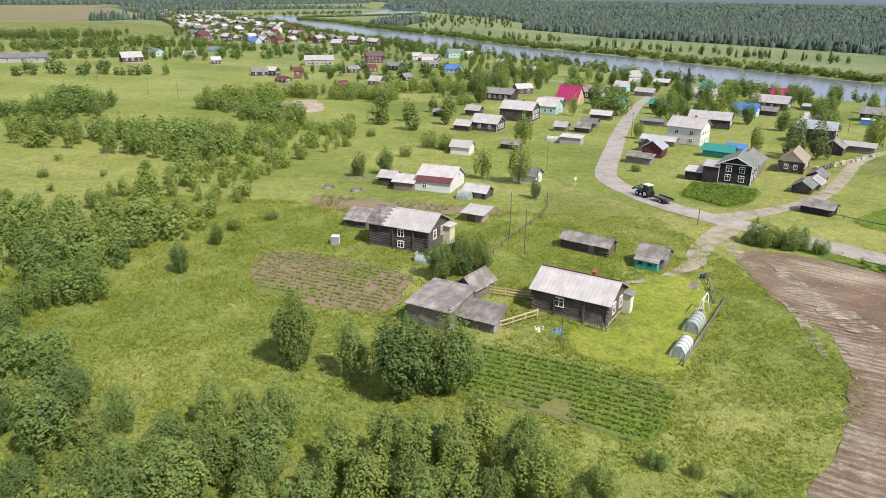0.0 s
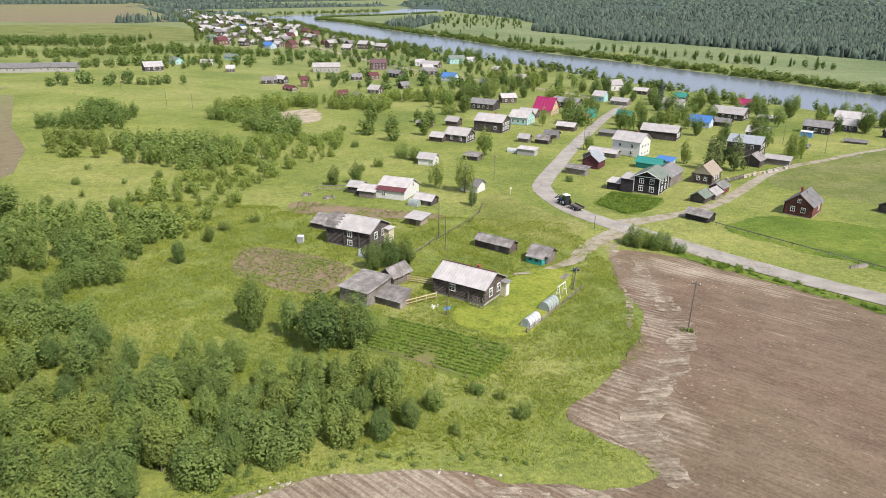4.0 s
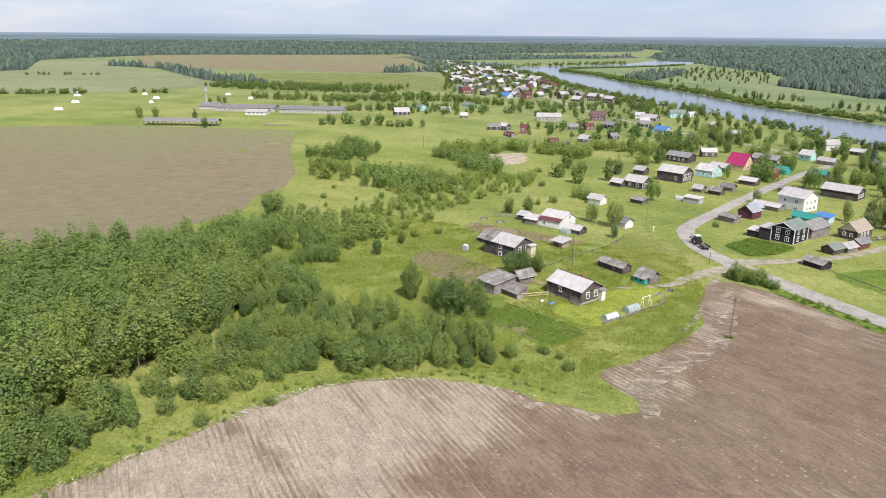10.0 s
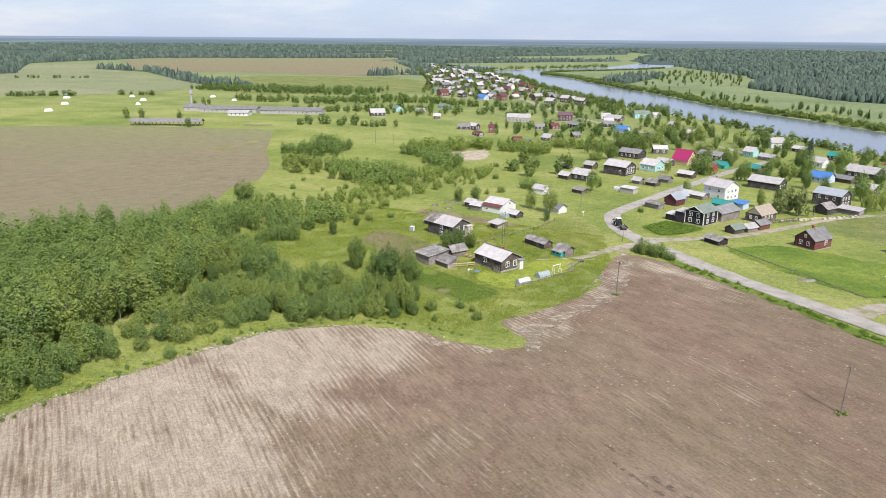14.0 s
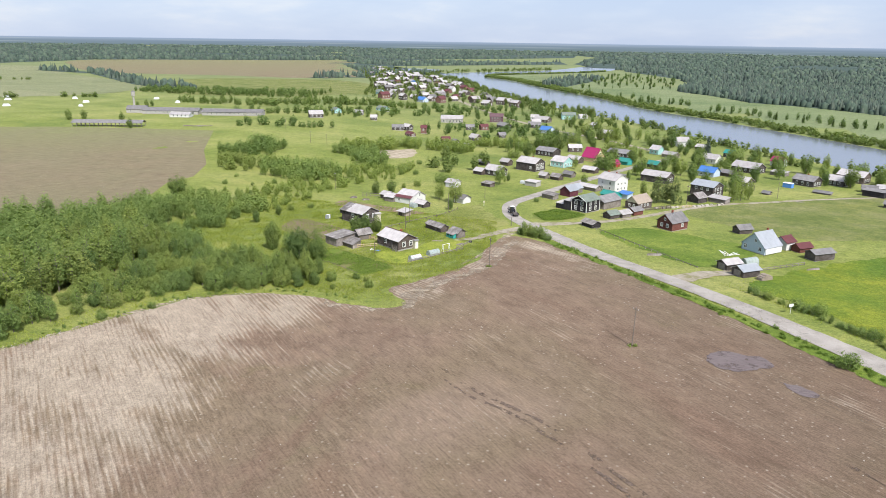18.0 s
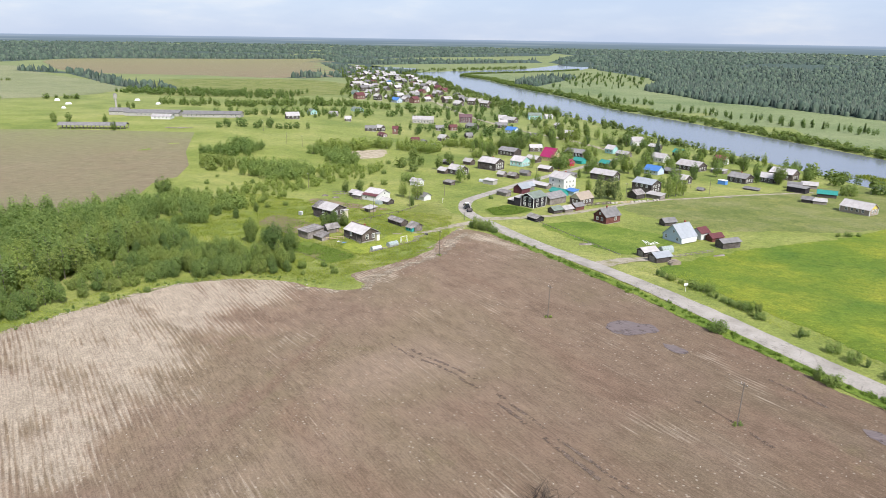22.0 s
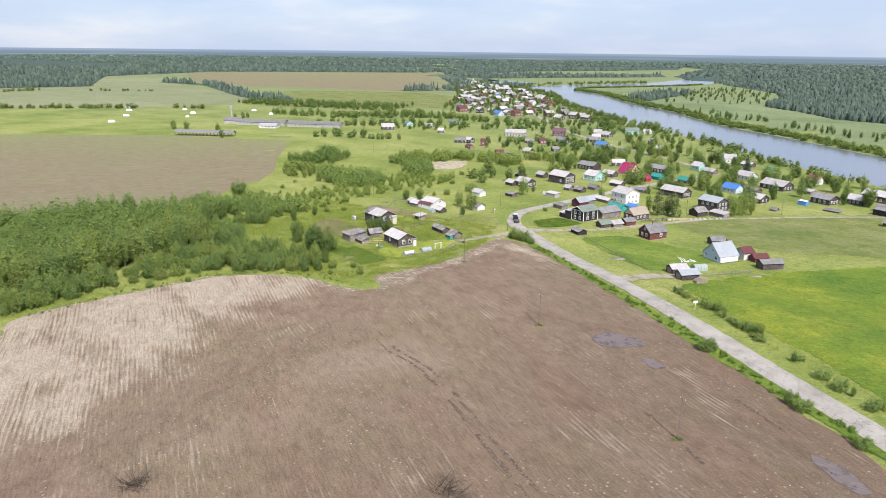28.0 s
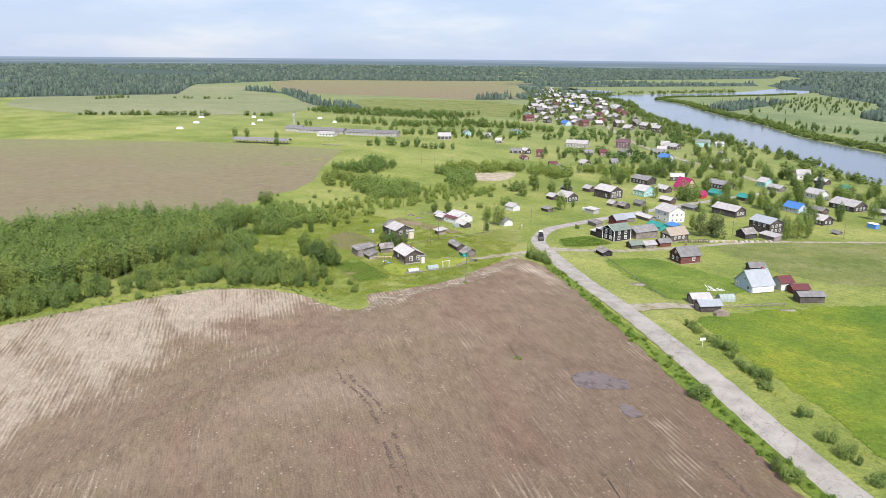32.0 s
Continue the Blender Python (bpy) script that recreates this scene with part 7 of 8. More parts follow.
fx, fy = 60 + rr * np.cos(th), rr * np.sin(th)
ex, ey = fr.uniform(-80, 1000, 20000), fr.uniform(250, 1150, 20000)
fx, fy = np.append(fx, ex), np.append(fy, ey)
rr = np.append(rr, np.hypot(ex - 60, ey))
ok = inside(FOREST_R, fx, fy)
ok |= inside(FOREST_L, fx, fy)
for poly, _ in BELTS:
    ok |= inside(poly, fx, fy)
gap_noise = np.array([noise.noise(Vector((a / 900, b / 330, 2))) for a, b in zip(fx, fy)])
ok &= ~((gap_noise > 0.22) & (rr > 1500))
fx, fy, rr = fx[ok], fy[ok], rr[ok]
wet = np.concatenate([river_gap(fx[i:i + 4000], fy[i:i + 4000]) for i in range(0, len(fx), 4000)])
fx, fy, rr = fx[wet > 12], fy[wet > 12], rr[wet > 12]
fz = np.concatenate([land(fx[i:i + 4000], fy[i:i + 4000]) for i in range(0, len(fx), 4000)])


def far_trees(name, x, y, z, r, sharp, label, material):
    """Simple far trees: five-sided spires or domes with an uneven skirt."""
    n, m = len(x), 4 if sharp else 5
    h = fr.uniform(6, 14, n) * (1.0 if sharp else 0.8)
    w = np.maximum(fr.uniform(1.9, 3.2, n), r * 0.0024) * (0.85 if sharp else 1.35)
    a = fr.uniform(0, 6.28, n)[:, None] + np.arange(m) * 6.283 / m
    jit = fr.uniform(0.7, 1.25, (n, m))
    low = np.stack([x[:, None] + np.cos(a) * w[:, None] * jit, y[:, None] + np.sin(a) * w[:, None] * jit, np.repeat((z - 0.4)[:, None], m, 1) + h[:, None] * 0.08], -1)
    q = 0.55 if sharp else 0.85
    mid = np.stack([x[:, None] + np.cos(a + 0.5) * w[:, None] * q * jit, y[:, None] + np.sin(a + 0.5) * w[:, None] * q * jit, z[:, None] + h[:, None] * (0.5 if sharp else 0.68) * jit ** 0.5], -1)
    top = np.stack([x + fr.uniform(-0.3, 0.3, n), y + fr.uniform(-0.3, 0.3, n), z + h], -1)[:, None]
    v = np.concatenate([low, mid, top], 1)
    f = []
    for i in range(m):
        j = (i + 1) % m
        f += [(i, j, m + i), (j, m + j, m + i), (m + i, m + j, 2 * m)]
    f = (np.array(f)[None] + (np.arange(n) * (2 * m + 1))[:, None, None]).reshape(-1, 3)
    me = np_mesh(name, v.reshape(-1, 3), f)
    me.materials.append(material)
    return tagged(new(name, me), label, "forest", kind="stuff")


def outline(poly, far=4850):
    """The outline of a wood, cut where the land ends."""
    return [(60 + (x - 60) * min(1, far / math.hypot(x - 60, y)), y * min(1, far / math.hypot(x - 60, y))) for x, y in poly]


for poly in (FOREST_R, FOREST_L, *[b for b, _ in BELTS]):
    sheet("forest_floor", outline(poly), 0.16, M_FLOOR, "forest undergrowth with shade and haze in its colour", 6.0, 25.0, "forest floor", smooth=False)
pick = fr.random(len(fx)) < 0.55
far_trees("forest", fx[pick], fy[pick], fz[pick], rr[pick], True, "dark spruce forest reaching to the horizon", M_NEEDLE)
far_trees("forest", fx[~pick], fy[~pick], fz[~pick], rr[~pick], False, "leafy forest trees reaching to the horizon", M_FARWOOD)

# the wooded plain at the horizon: an added ring glowing with painted haze
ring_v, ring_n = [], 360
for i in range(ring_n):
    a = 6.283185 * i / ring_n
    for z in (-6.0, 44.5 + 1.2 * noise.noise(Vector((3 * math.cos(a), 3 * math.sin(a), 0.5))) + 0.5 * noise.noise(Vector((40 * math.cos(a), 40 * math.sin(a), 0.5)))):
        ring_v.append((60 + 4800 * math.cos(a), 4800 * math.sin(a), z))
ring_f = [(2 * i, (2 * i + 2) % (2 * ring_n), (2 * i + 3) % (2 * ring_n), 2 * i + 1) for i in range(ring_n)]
structure("backdrop", np_mesh("backdrop", ring_v, ring_f), M_DISTANCE, "glowing backdrop ring painted as a hazy wooded plain", "distance")

# tall grass: thin blades standing in uneven patches
def blades(poly, count, seed, lo, hi):
    r = np.random.default_rng(seed)
    p = np.array(poly, float)
    c = p.min(0) + r.random((count, 2)) * np.ptp(p, axis=0)
    c = c[inside(poly, c[:, 0], c[:, 1])]
    n = len(c)
    for bed in (BED_A, BED_B, BED_D, LAWN):
        c = c[~inside(bed, c[:, 0], c[:, 1])]
    n = len(c)
    keep = np.array([noise.noise(Vector((x * 0.22, y * 0.22, seed))) + 0.6 * noise.noise(Vector((x * 0.9, y * 0.9, seed))) for x, y in c]) + r.uniform(-0.35, 0.55, n) > 0
    c = c[keep]
    n = len(c)
    z = land(c[:, 0], c[:, 1])
    a, ln, wd = r.uniform(0, 6.28, n), r.uniform(lo, hi, n), r.uniform(0.03, 0.10, n)
    return np.stack([np.stack([c[:, 0] - np.sin(a) * wd, c[:, 1] + np.cos(a) * wd, z], -1), np.stack([c[:, 0] + np.sin(a) * wd, c[:, 1] - np.cos(a) * wd, z], -1),
                     np.stack([c[:, 0] + np.cos(a) * ln * 0.9, c[:, 1] + np.sin(a) * ln * 0.9, z + ln * 0.55], -1)], 1).reshape(-1, 3)


grass = np.concatenate([blades([(-60, 36), (22, 38), (44, 60), (46, 96), (40, 122), (-60, 135)], 230000, 1, 0.25, 0.7), blades([(-40, -30), (-30, -26), (-14, 22), (6, 34.5), (36, 36), (31, 46), (10, 41), (-24, 22)], 50000, 2, 0.3, 0.8),
                        blades([(169.8, -20.9), (129.7, 28.8), (78.5, 83.6), (58, 106), (60, 110), (104.6, 61.4), (148.8, 5.9)], 52000, 3, 0.3, 0.7), blades([(163.1, 11.6), (129.7, 45.1), (108.3, 73.6), (119, 81.2), (148.8, 38.4), (175.6, 13.5)], 24000, 4, 0.3, 0.8)])
me = np_mesh("tall_grass", grass, np.arange(len(grass)).reshape(-1, 3))
me.materials.append(M_TUFT)
tagged(new("tall_grass", me), "tall green grass in the meadow and along the field", "grass", kind="stuff")


def crop_rows(poly, yaw, pitch, gap, size, miss, seed, label):
    """Rows of potato plants, each a small clump of leaves."""
    r = np.random.default_rng(seed)
    p = np.array(poly, float)
    c, s = math.cos(radians(yaw)), math.sin(radians(yaw))
    u = p @ np.array([[c, -s], [s, c]])
    a, b = np.meshgrid(np.arange(u[:, 0].min(), u[:, 0].max(), gap), np.arange(u[:, 1].min(), u[:, 1].max(), pitch))
    a, b = a.ravel() + r.uniform(-0.1, 0.1, a.size), b.ravel() + 0.12 * np.sin(a.ravel() * 0.35) + r.normal(0, 0.05, a.size)
    x, y = a * c - b * s, a * s + b * c
    keep = inside(poly, x, y) & (r.random(x.size) > miss)
    keep &= np.array([noise.noise(Vector((i * 0.12, j * 0.12, seed))) for i, j in zip(x, y)]) > (-0.95 if miss < 0.05 else -0.5 + miss * 0.5)
    x, y = x[keep], y[keep]
    n, m = len(x), 7
    ctr = np.stack([np.repeat(x, m) + r.normal(0, 0.13, n * m), np.repeat(y, m) + r.normal(0, 0.13, n * m), np.repeat(land(x, y), m) + r.uniform(0.12, 0.42, n * m)], -1)
    nr = np.stack([r.normal(0, 0.5, n * m), r.normal(0, 0.5, n * m), np.ones(n * m)], -1)
    v, f = leaf_quads(ctr, nr / np.linalg.norm(nr, axis=1, keepdims=True), size * r.uniform(0.7, 1.3, n * m))
    me = np_mesh("potato_plants", v, f)
    me.materials.append(M_POTATO)
    return tagged(new("potato_plants", me), label, "crop", kind="stuff")


crop_rows(BED_A, -23.5, 1.05, 0.34, 0.22, 0.25, 1, "rows of young potato plants on brown soil")
crop_rows(BED_B, -25, 0.95, 0.34, 0.24, 0.12, 2, "rows of leafy potato plants")
crop_rows(BED_C, -27, 0.75, 0.36, 0.36, 0.02, 3, "dense rows of potato plants")
crop_rows(BED_D, -14, 0.9, 0.5, 0.24, 0.45, 4, "thin rows of vegetables on brown soil")
tree("round", -81.5, 114, 9.0, 1.55, extra="at the corner of the far field")

# reeds standing in the shallow water near the bank
def reeds(poly, count, seed, label):
    r = np.random.default_rng(seed)
    p = np.array(poly, float)
    c = p.min(0) + r.random((count, 2)) * np.ptp(p, axis=0)
    c = c[inside(poly, c[:, 0], c[:, 1])]
    a, ln = r.uniform(0, 6.28, len(c)), r.uniform(0.8, 1.7, len(c))
    base = np.stack([c[:, 0], c[:, 1], np.full(len(c), -9.35)], -1)
    side, lean = np.stack([np.cos(a), np.sin(a), 0 * a], -1) * 0.28, np.stack([np.sin(a) * 0.5, np.cos(a) * 0.5, ln], -1)
    v = np.stack([base - side, base + side, base + lean], 1).reshape(-1, 3)
    me = np_mesh("reeds", v, np.arange(len(v)).reshape(-1, 3))
    me.materials.append(M_TUFT)
    return tagged(new("reeds", me), label, "reeds", kind="stuff")


reeds([(203, 329), (207, 318), (213, 302), (219, 299), (216, 308), (209, 324)], 2200, 3, "green reeds standing in the shallow river water")
reeds([(228, 330), (234, 318), (238, 294), (250, 288), (252, 312), (238, 334)], 2600, 4, "green reeds standing off the river bank")

# rough weeds on the verge between field and road
vr2 = np.random.default_rng(77)
line = spline([(172.7, -21.9), (155.9, -1.8), (140.6, 14), (128.7, 26.9), (116.3, 40.1), (94.4, 64.8), (76.9, 85.5), (64, 99.4)], 0.55)
spots = [("bush", p.x + vr2.normal(0, 1.0), p.y + vr2.normal(0, 1.0), vr2.uniform(0.35, 1.0), 1.5) for p in line if vr2.random() < 0.6]
thicket("verge_weeds", spots, "tall green weeds on the verge beside the field", M_POTATO, "weeds", detail=LIGHT)
line = spline([(-28, -24), (-24.5, -8), (-19.5, 6), (-13, 20), (-5, 29.5), (6, 34), (20, 36), (27, 35)], 0.8)
spots = [("bush", p.x - 1.6 + vr2.normal(0, 0.9), p.y + 1.0 + vr2.normal(0, 0.9), vr2.uniform(0.3, 0.8), 1.3) for p in line if vr2.random() < 0.6]
thicket("verge_weeds", spots, "tall green weeds along the ploughed edge", M_LEAF_GREY, "weeds", detail=LIGHT)

# ---- small things ----
def pole(x, y, h, label, arm=True, lean=0.0, r=0.11):
    p = thing("utility_pole", x, y, -40, label, "pole", "utility poles", gz(x, y))
    part("post", Geo().tube((0, 0, -0.2), (lean, 0, h), r, r * 0.7, 8), M_POLE, p)
    if arm:
        part("crossarm", Geo().box(lean - 0.7, lean + 0.7, -0.05, 0.05, h - 0.55, h - 0.43), M_POLE, p)
        for u in (-0.6, 0.6):
            part("insulator", Geo().tube((lean + u, 0, h - 0.43), (lean + u, 0, h - 0.22), 0.04, 0.03, 6), M_WHITE, p)
    return p


for x, y, h in ((51.0, 65.8, 8.2), (89.8, 22.9, 8.2), (127.6, -16.6, 8.3)):
    pole(x, y, h, "bare grey wooden utility pole standing in the ploughed field", lean=0.25)
for x, y, h, a in ((12.6, 110.3, 7.5, False), (14.2, 102.3, 7.0, False), (19.6, 132.6, 6.5, False), (63.8, 271.1, 7.5, True), (46, 118, 3.0, False), (25.8, 162.8, 7, True), (58.5, 215.4, 7.5, True), (103.0, 184.4, 7.5, True), (140.1, 214.2, 7, False), (132.7, 230.8, 7, False), (-36.8, 156.7, 7, True), (-103.9, 286.1, 7.5, True), (-117.1, 290.1, 7.5, True), (-155.4, 328.5, 7.5, True), (15.4, 73.0, 3.4, False)):
    pole(x, y, h, "slim grey wooden pole standing in the grass", a, r=0.09)


BEND = [(8.0, 99.0), (12.3, 108.5), (18.9, 120.7), (21.3, 128.4), (22.2, 135.6)]


def rail_fence(x0, y0, x1, y1, n, h, material, label, rails=2, palings=0):
    d = math.hypot(x1 - x0, y1 - y0)
    f = thing("fence", x0, y0, math.degrees(math.atan2(y1 - y0, x1 - x0)), label, "fence", z=min(gz(x0, y0), gz(x1, y1)))
    for i in range(n + 1):
        part("post", Geo().box(d * i / n - 0.06, d * i / n + 0.06, -0.06, 0.06, -0.5, h + 0.05 * (i % 2)), material, f)
    for i in range(rails):
        z = h * (i + 1) / rails - 0.12
        part("rail", Geo().box(-0.1, d + 0.1, -0.11, -0.065, z - 0.08, z + 0.08), material, f)
    for i in range(palings):
        u = d * (i + 0.5) / palings
        part("paling", Geo().box(u - 0.06, u + 0.06, -0.14, -0.112, 0.05, h + 0.1 + 0.08 * (i * 7 % 3)), material, f)
    return f


rail_fence(8.0, 86.6, 14.0, 84.6, 3, 1.2, M_RAWWOOD, "fresh yellow timber rail fence between the barns and the house", 3)
rail_fence(8.6, 76.2, 13.4, 79.6, 3, 1.1, M_RAWWOOD, "fresh yellow timber rail fence beside the shed", 2)
rail_fence(27.6, 67.5, 38.4, 84.7, 8, 0.8, M_PLANK, "grey pole fence beside the greenhouses", 2)
rail_fence(36.8, 83.9, 38.6, 92.7, 4, 1.0, M_PLANK, "grey pole fence along the field", 2)
for a, b in zip(BEND[:-1], BEND[1:]):
    rail_fence(*a, *b, 3, 0.9, M_POLE, "thin old pole fence bending across the meadow", 1)
rail_fence(61.0, 165.5, 72.0, 170.0, 6, 1.3, M_PLANK, "grey paling fence behind the black house", 2, 26)
rail_fence(88.0, 163.0, 97.0, 171.0, 6, 1.4, M_LOG, "grey paling fence along the lane", 2, 24)
rail_fence(72.0, 124.0, 88.0, 106.0, 10, 0.9, M_PLANK, "grey pole fence below the red cabin", 1)
rail_fence(88.0, 106.0, 104.1, 88.5, 9, 0.9, M_PLANK, "grey pole fence along the grass", 1)
rail_fence(119.0, 90.9, 133.0, 103.0, 8, 1.0, M_PLANK, "low pole fence before the pale house", 2)
rail_fence(-20.0, 146.0, -10.0, 148.0, 6, 1.6, M_PLANK, "tall thin garden fence", 2)
rail_fence(98.0, 173.5, 106.0, 179.0, 5, 0.9, M_RAWWOOD, "pale board fence by the lane", 3)


def greenhouse(x, y, yaw, L, W, H, film, label):
    g = thing("greenhouse", x, y, yaw, label, "greenhouse")
    n = 9
    arc = [(W / 2 * math.cos(math.pi * i / n), H * math.sin(math.pi * i / n) ** 0.75) for i in range(n + 1)]
    geo = Geo()
    for (y0, z0), (y1, z1) in zip(arc, arc[1:]):
        geo.poly([(-L / 2, y0, z0), (L / 2, y0, z0), (L / 2, y1, z1), (-L / 2, y1, z1)])
    part("cover", geo, film, g)
    for s in (-1, 1):
        part("end_panel", Geo().poly([(s * L / 2, a, b) for a, b in arc]), film, g)
    for i in range(5):
        u = -L / 2 + L * i / 4
        rib = Geo()
        for (y0, z0), (y1, z1) in zip(arc, arc[1:]):
            rib.tube((u, y0 * 1.01, z0 * 1.01), (u, y1 * 1.01, z1 * 1.01), 0.03, 0.03, 4)
        part("rib", rib, M_PLANK, g)
    part("door", Geo().box(-L / 2 - 0.05, -L / 2 - 0.01, -0.4, 0.4, 0.05, 1.5), M_FILM_DULL, g)
    return g


greenhouse(28.5, 70.8, 57, 3.6, 1.7, 1.4, M_FILM, "small white film greenhouse on the lawn")
greenhouse(31.9, 76.9, 57, 3.7, 1.9, 1.5, M_FILM_DULL, "small dusty grey greenhouse on the lawn")
greenhouse(118.2, 98.2, 40, 4.6, 2.6, 2.0, M_FILM_DULL, "grey-green greenhouse beside the garages")
greenhouse(5.8, 134.0, -28, 2.6, 2.0, 1.6, M_FILM_DULL, "small dull greenhouse beside the bathhouse")
greenhouse(-0.9, 98.0, -25, 2.8, 1.6, 1.0, M_FILM_DULL, "low film tunnel below the log house")
greenhouse(34.0, 205.5, -27, 4.6, 2.0, 1.4, M_FILM, "white film tunnel in a garden")
r = thing("water_tank", -15.2, 105.5, 0, "white plastic water tank in the garden", "tank")
part("tank", Geo().box(-0.6, 0.6, -0.6, 0.6, 0.1, 1.4), M_TARP, r)
part("cage", Geo().box(-0.66, 0.66, -0.66, -0.61, 0, 1.45).box(-0.66, 0.66, 0.61, 0.66, 0, 1.45), M_METAL, r)

r = thing("swing_frame", 34.4, 81.2, 57, "white painted swing frame on the lawn", "swing frame")
for u, v in ((-1.2, -0.3), (-1.2, 0.3), (1.2, -0.3), (1.2, 0.3)):
    part("leg", Geo().tube((u, v * 1.6, 0), (u, v * 0.3, 2.2), 0.05, 0.05, 6), M_WHITE, r)
part("top_bar", Geo().box(-1.4, 1.4, -0.05, 0.05, 2.15, 2.25), M_WHITE, r)
part("side_bar", Geo().box(-1.22, -1.12, -0.35, 0.35, 1.0, 1.08).box(1.12, 1.22, -0.35, 0.35, 1.0, 1.08), M_WHITE, r)
part("seat", Geo().box(-0.5, 0.5, -0.15, 0.15, 0.5, 0.55), M_PLANK, r)

r = thing("road_sign", 122.1, 52.9, 42, "white road sign plate on a post, its back to the field", "road sign")
part("post", Geo().tube((0, 0, -0.1), (0, 0, 2.1), 0.05, 0.05, 8), M_WHITE, r)
part("plate", Geo().box(-0.65, 0.65, -0.03, 0.03, 1.7, 2.35), M_WHITE, r)
r = thing("road_sign", 29.5, 146.5, 20, "small yellow and white roadside marker", "road sign")
part("post", Geo().tube((0, 0, -0.1), (0, 0, 1.6), 0.05, 0.05, 8), M_WHITE, r)
part("plate", Geo().box(-0.3, 0.3, -0.03, 0.03, 1.4, 2.0), M_CREAM, r)

# tractor with its trailer on the road
t = thing("tractor", 42.0, 137.6, 118, "blue and grey farm tractor with a front loader on the road", "tractor", z=gz(42, 137) + 0.1)
part("hood", Geo().hexa([(0.3, -0.4, 0.8), (2.0, -0.36, 0.8), (2.0, 0.36, 0.8), (0.3, 0.4, 0.8)], [(0.3, -0.36, 1.55), (1.95, -0.3, 1.4), (1.95, 0.3, 1.4), (0.3, 0.36, 1.55)]), M_BLUEPAINT, t)
c = part("cab", Geo().hexa([(-1.3, -0.7, 0.9), (0.3, -0.7, 0.9), (0.3, 0.7, 0.9), (-1.3, 0.7, 0.9)], [(-1.2, -0.62, 2.45), (0.1, -0.62, 2.45), (0.1, 0.62, 2.45), (-1.2, 0.62, 2.45)]), M_GLASS, t)
part("cab_roof", Geo().box(-1.35, 0.25, -0.75, 0.75, 2.45, 2.6), M_TARP, c)
part("chassis", Geo().box(-1.5, 1.9, -0.25, 0.25, 0.45, 0.85), M_IRON, t)
part("exhaust", Geo().tube((1.1, 0.2, 1.4), (1.1, 0.2, 2.4), 0.05, 0.05, 6), M_IRON, t)
for u, v, rad, wd in ((-0.8, 0.75, 0.8, 0.42), (-0.8, -0.75, 0.8, 0.42), (1.5, 0.68, 0.5, 0.28), (1.5, -0.68, 0.5, 0.28)):
    w = part("wheel", Geo().tube((u, v - wd / 2, rad), (u, v + wd / 2, rad), rad, rad, 20), M_RUBBER, t)
    part("rim", Geo().tube((u, v - wd / 2 - 0.02, rad), (u, v + wd / 2 + 0.02, rad), rad * 0.5, rad * 0.5, 14), M_TARP, w)
for v in (-0.55, 0.55):
    part("loader_arm", Geo().tube((0.4, v, 1.5), (1.9, v, 2.0), 0.07, 0.07, 6).tube((1.9, v, 2.0), (2.9, v, 1.1), 0.07, 0.07, 6), M_IRON, t)
part("fork", Geo().box(2.85, 2.95, -0.8, 0.8, 0.9, 1.2).box(2.95, 3.7, -0.6, -0.5, 0.9, 0.97).box(2.95, 3.7, 0.5, 0.6, 0.9, 0.97), M_IRON, t)
t = thing("trailer", 44.2, 133.2, 116, "flat dark trailer drawn behind the tractor", "trailer", z=gz(42, 137) + 0.1)
part("bed", Geo().box(-2.0, 2.0, -0.95, 0.95, 0.75, 0.9).box(-2.0, 2.0, -0.95, -0.9, 0.9, 1.2).box(-2.0, 2.0, 0.9, 0.95, 0.9, 1.2), M_LOG_DARK, t)
part("drawbar", Geo().box(2.0, 3.0, -0.06, 0.06, 0.6, 0.7), M_IRON, t)
for v in (-0.85, 0.85):
    w = part("wheel", Geo().tube((-0.4, v - 0.15, 0.45), (-0.4, v + 0.15, 0.45), 0.45, 0.45, 16), M_RUBBER, t)
    part("rim", Geo().tube((-0.4, v - 0.17, 0.45), (-0.4, v + 0.17, 0.45), 0.2, 0.2, 12), M_TARP, w)

# stones picked off the field and thrown on its edge
edge = spline([(-31, -22), (-25, -6), (-17, 12), (-11.5, 22), (-4, 29), (6, 33), (16, 34), (25, 32.5)], 0.8)
bits = Geo()
sr = random.Random(9)


def stone(geo, x, y, z, s):
    ring = [(x + s * sr.uniform(0.7, 1.2) * math.cos(a), y + s * sr.uniform(0.7, 1.2) * math.sin(a), z) for a in (0, 1.05, 2.1, 3.14, 4.2, 5.2)]
    geo.hexa(ring, [(x + (px - x) * 0.55, y + (py - y) * 0.55, z + s * sr.uniform(0.5, 0.9)) for px, py, _ in ring])


for p in edge:
    if noise.noise(Vector((p.x * 0.2, p.y * 0.2, 1))) > 0.02:
        for _ in range(sr.randint(0, 3)):
            stone(bits, p.x + sr.gauss(-0.3, 0.7), p.y + sr.gauss(0.3, 0.7), 0.04, sr.uniform(0.08, 0.26))
for x, y in scatter(FIELD, 4.2, 33):
    if y > -70 and sr.random() < 0.6:
        stone(bits, x, y, gz(x, y) + (0.14 if x > 20 else 0.04), sr.uniform(0.05, 0.15))
me = bits.mesh("stones")
me.materials.append(M_STONE)
tagged(new("stones", me), "pale stones scattered on the ploughed field and along its edge", "stones", kind="stuff")

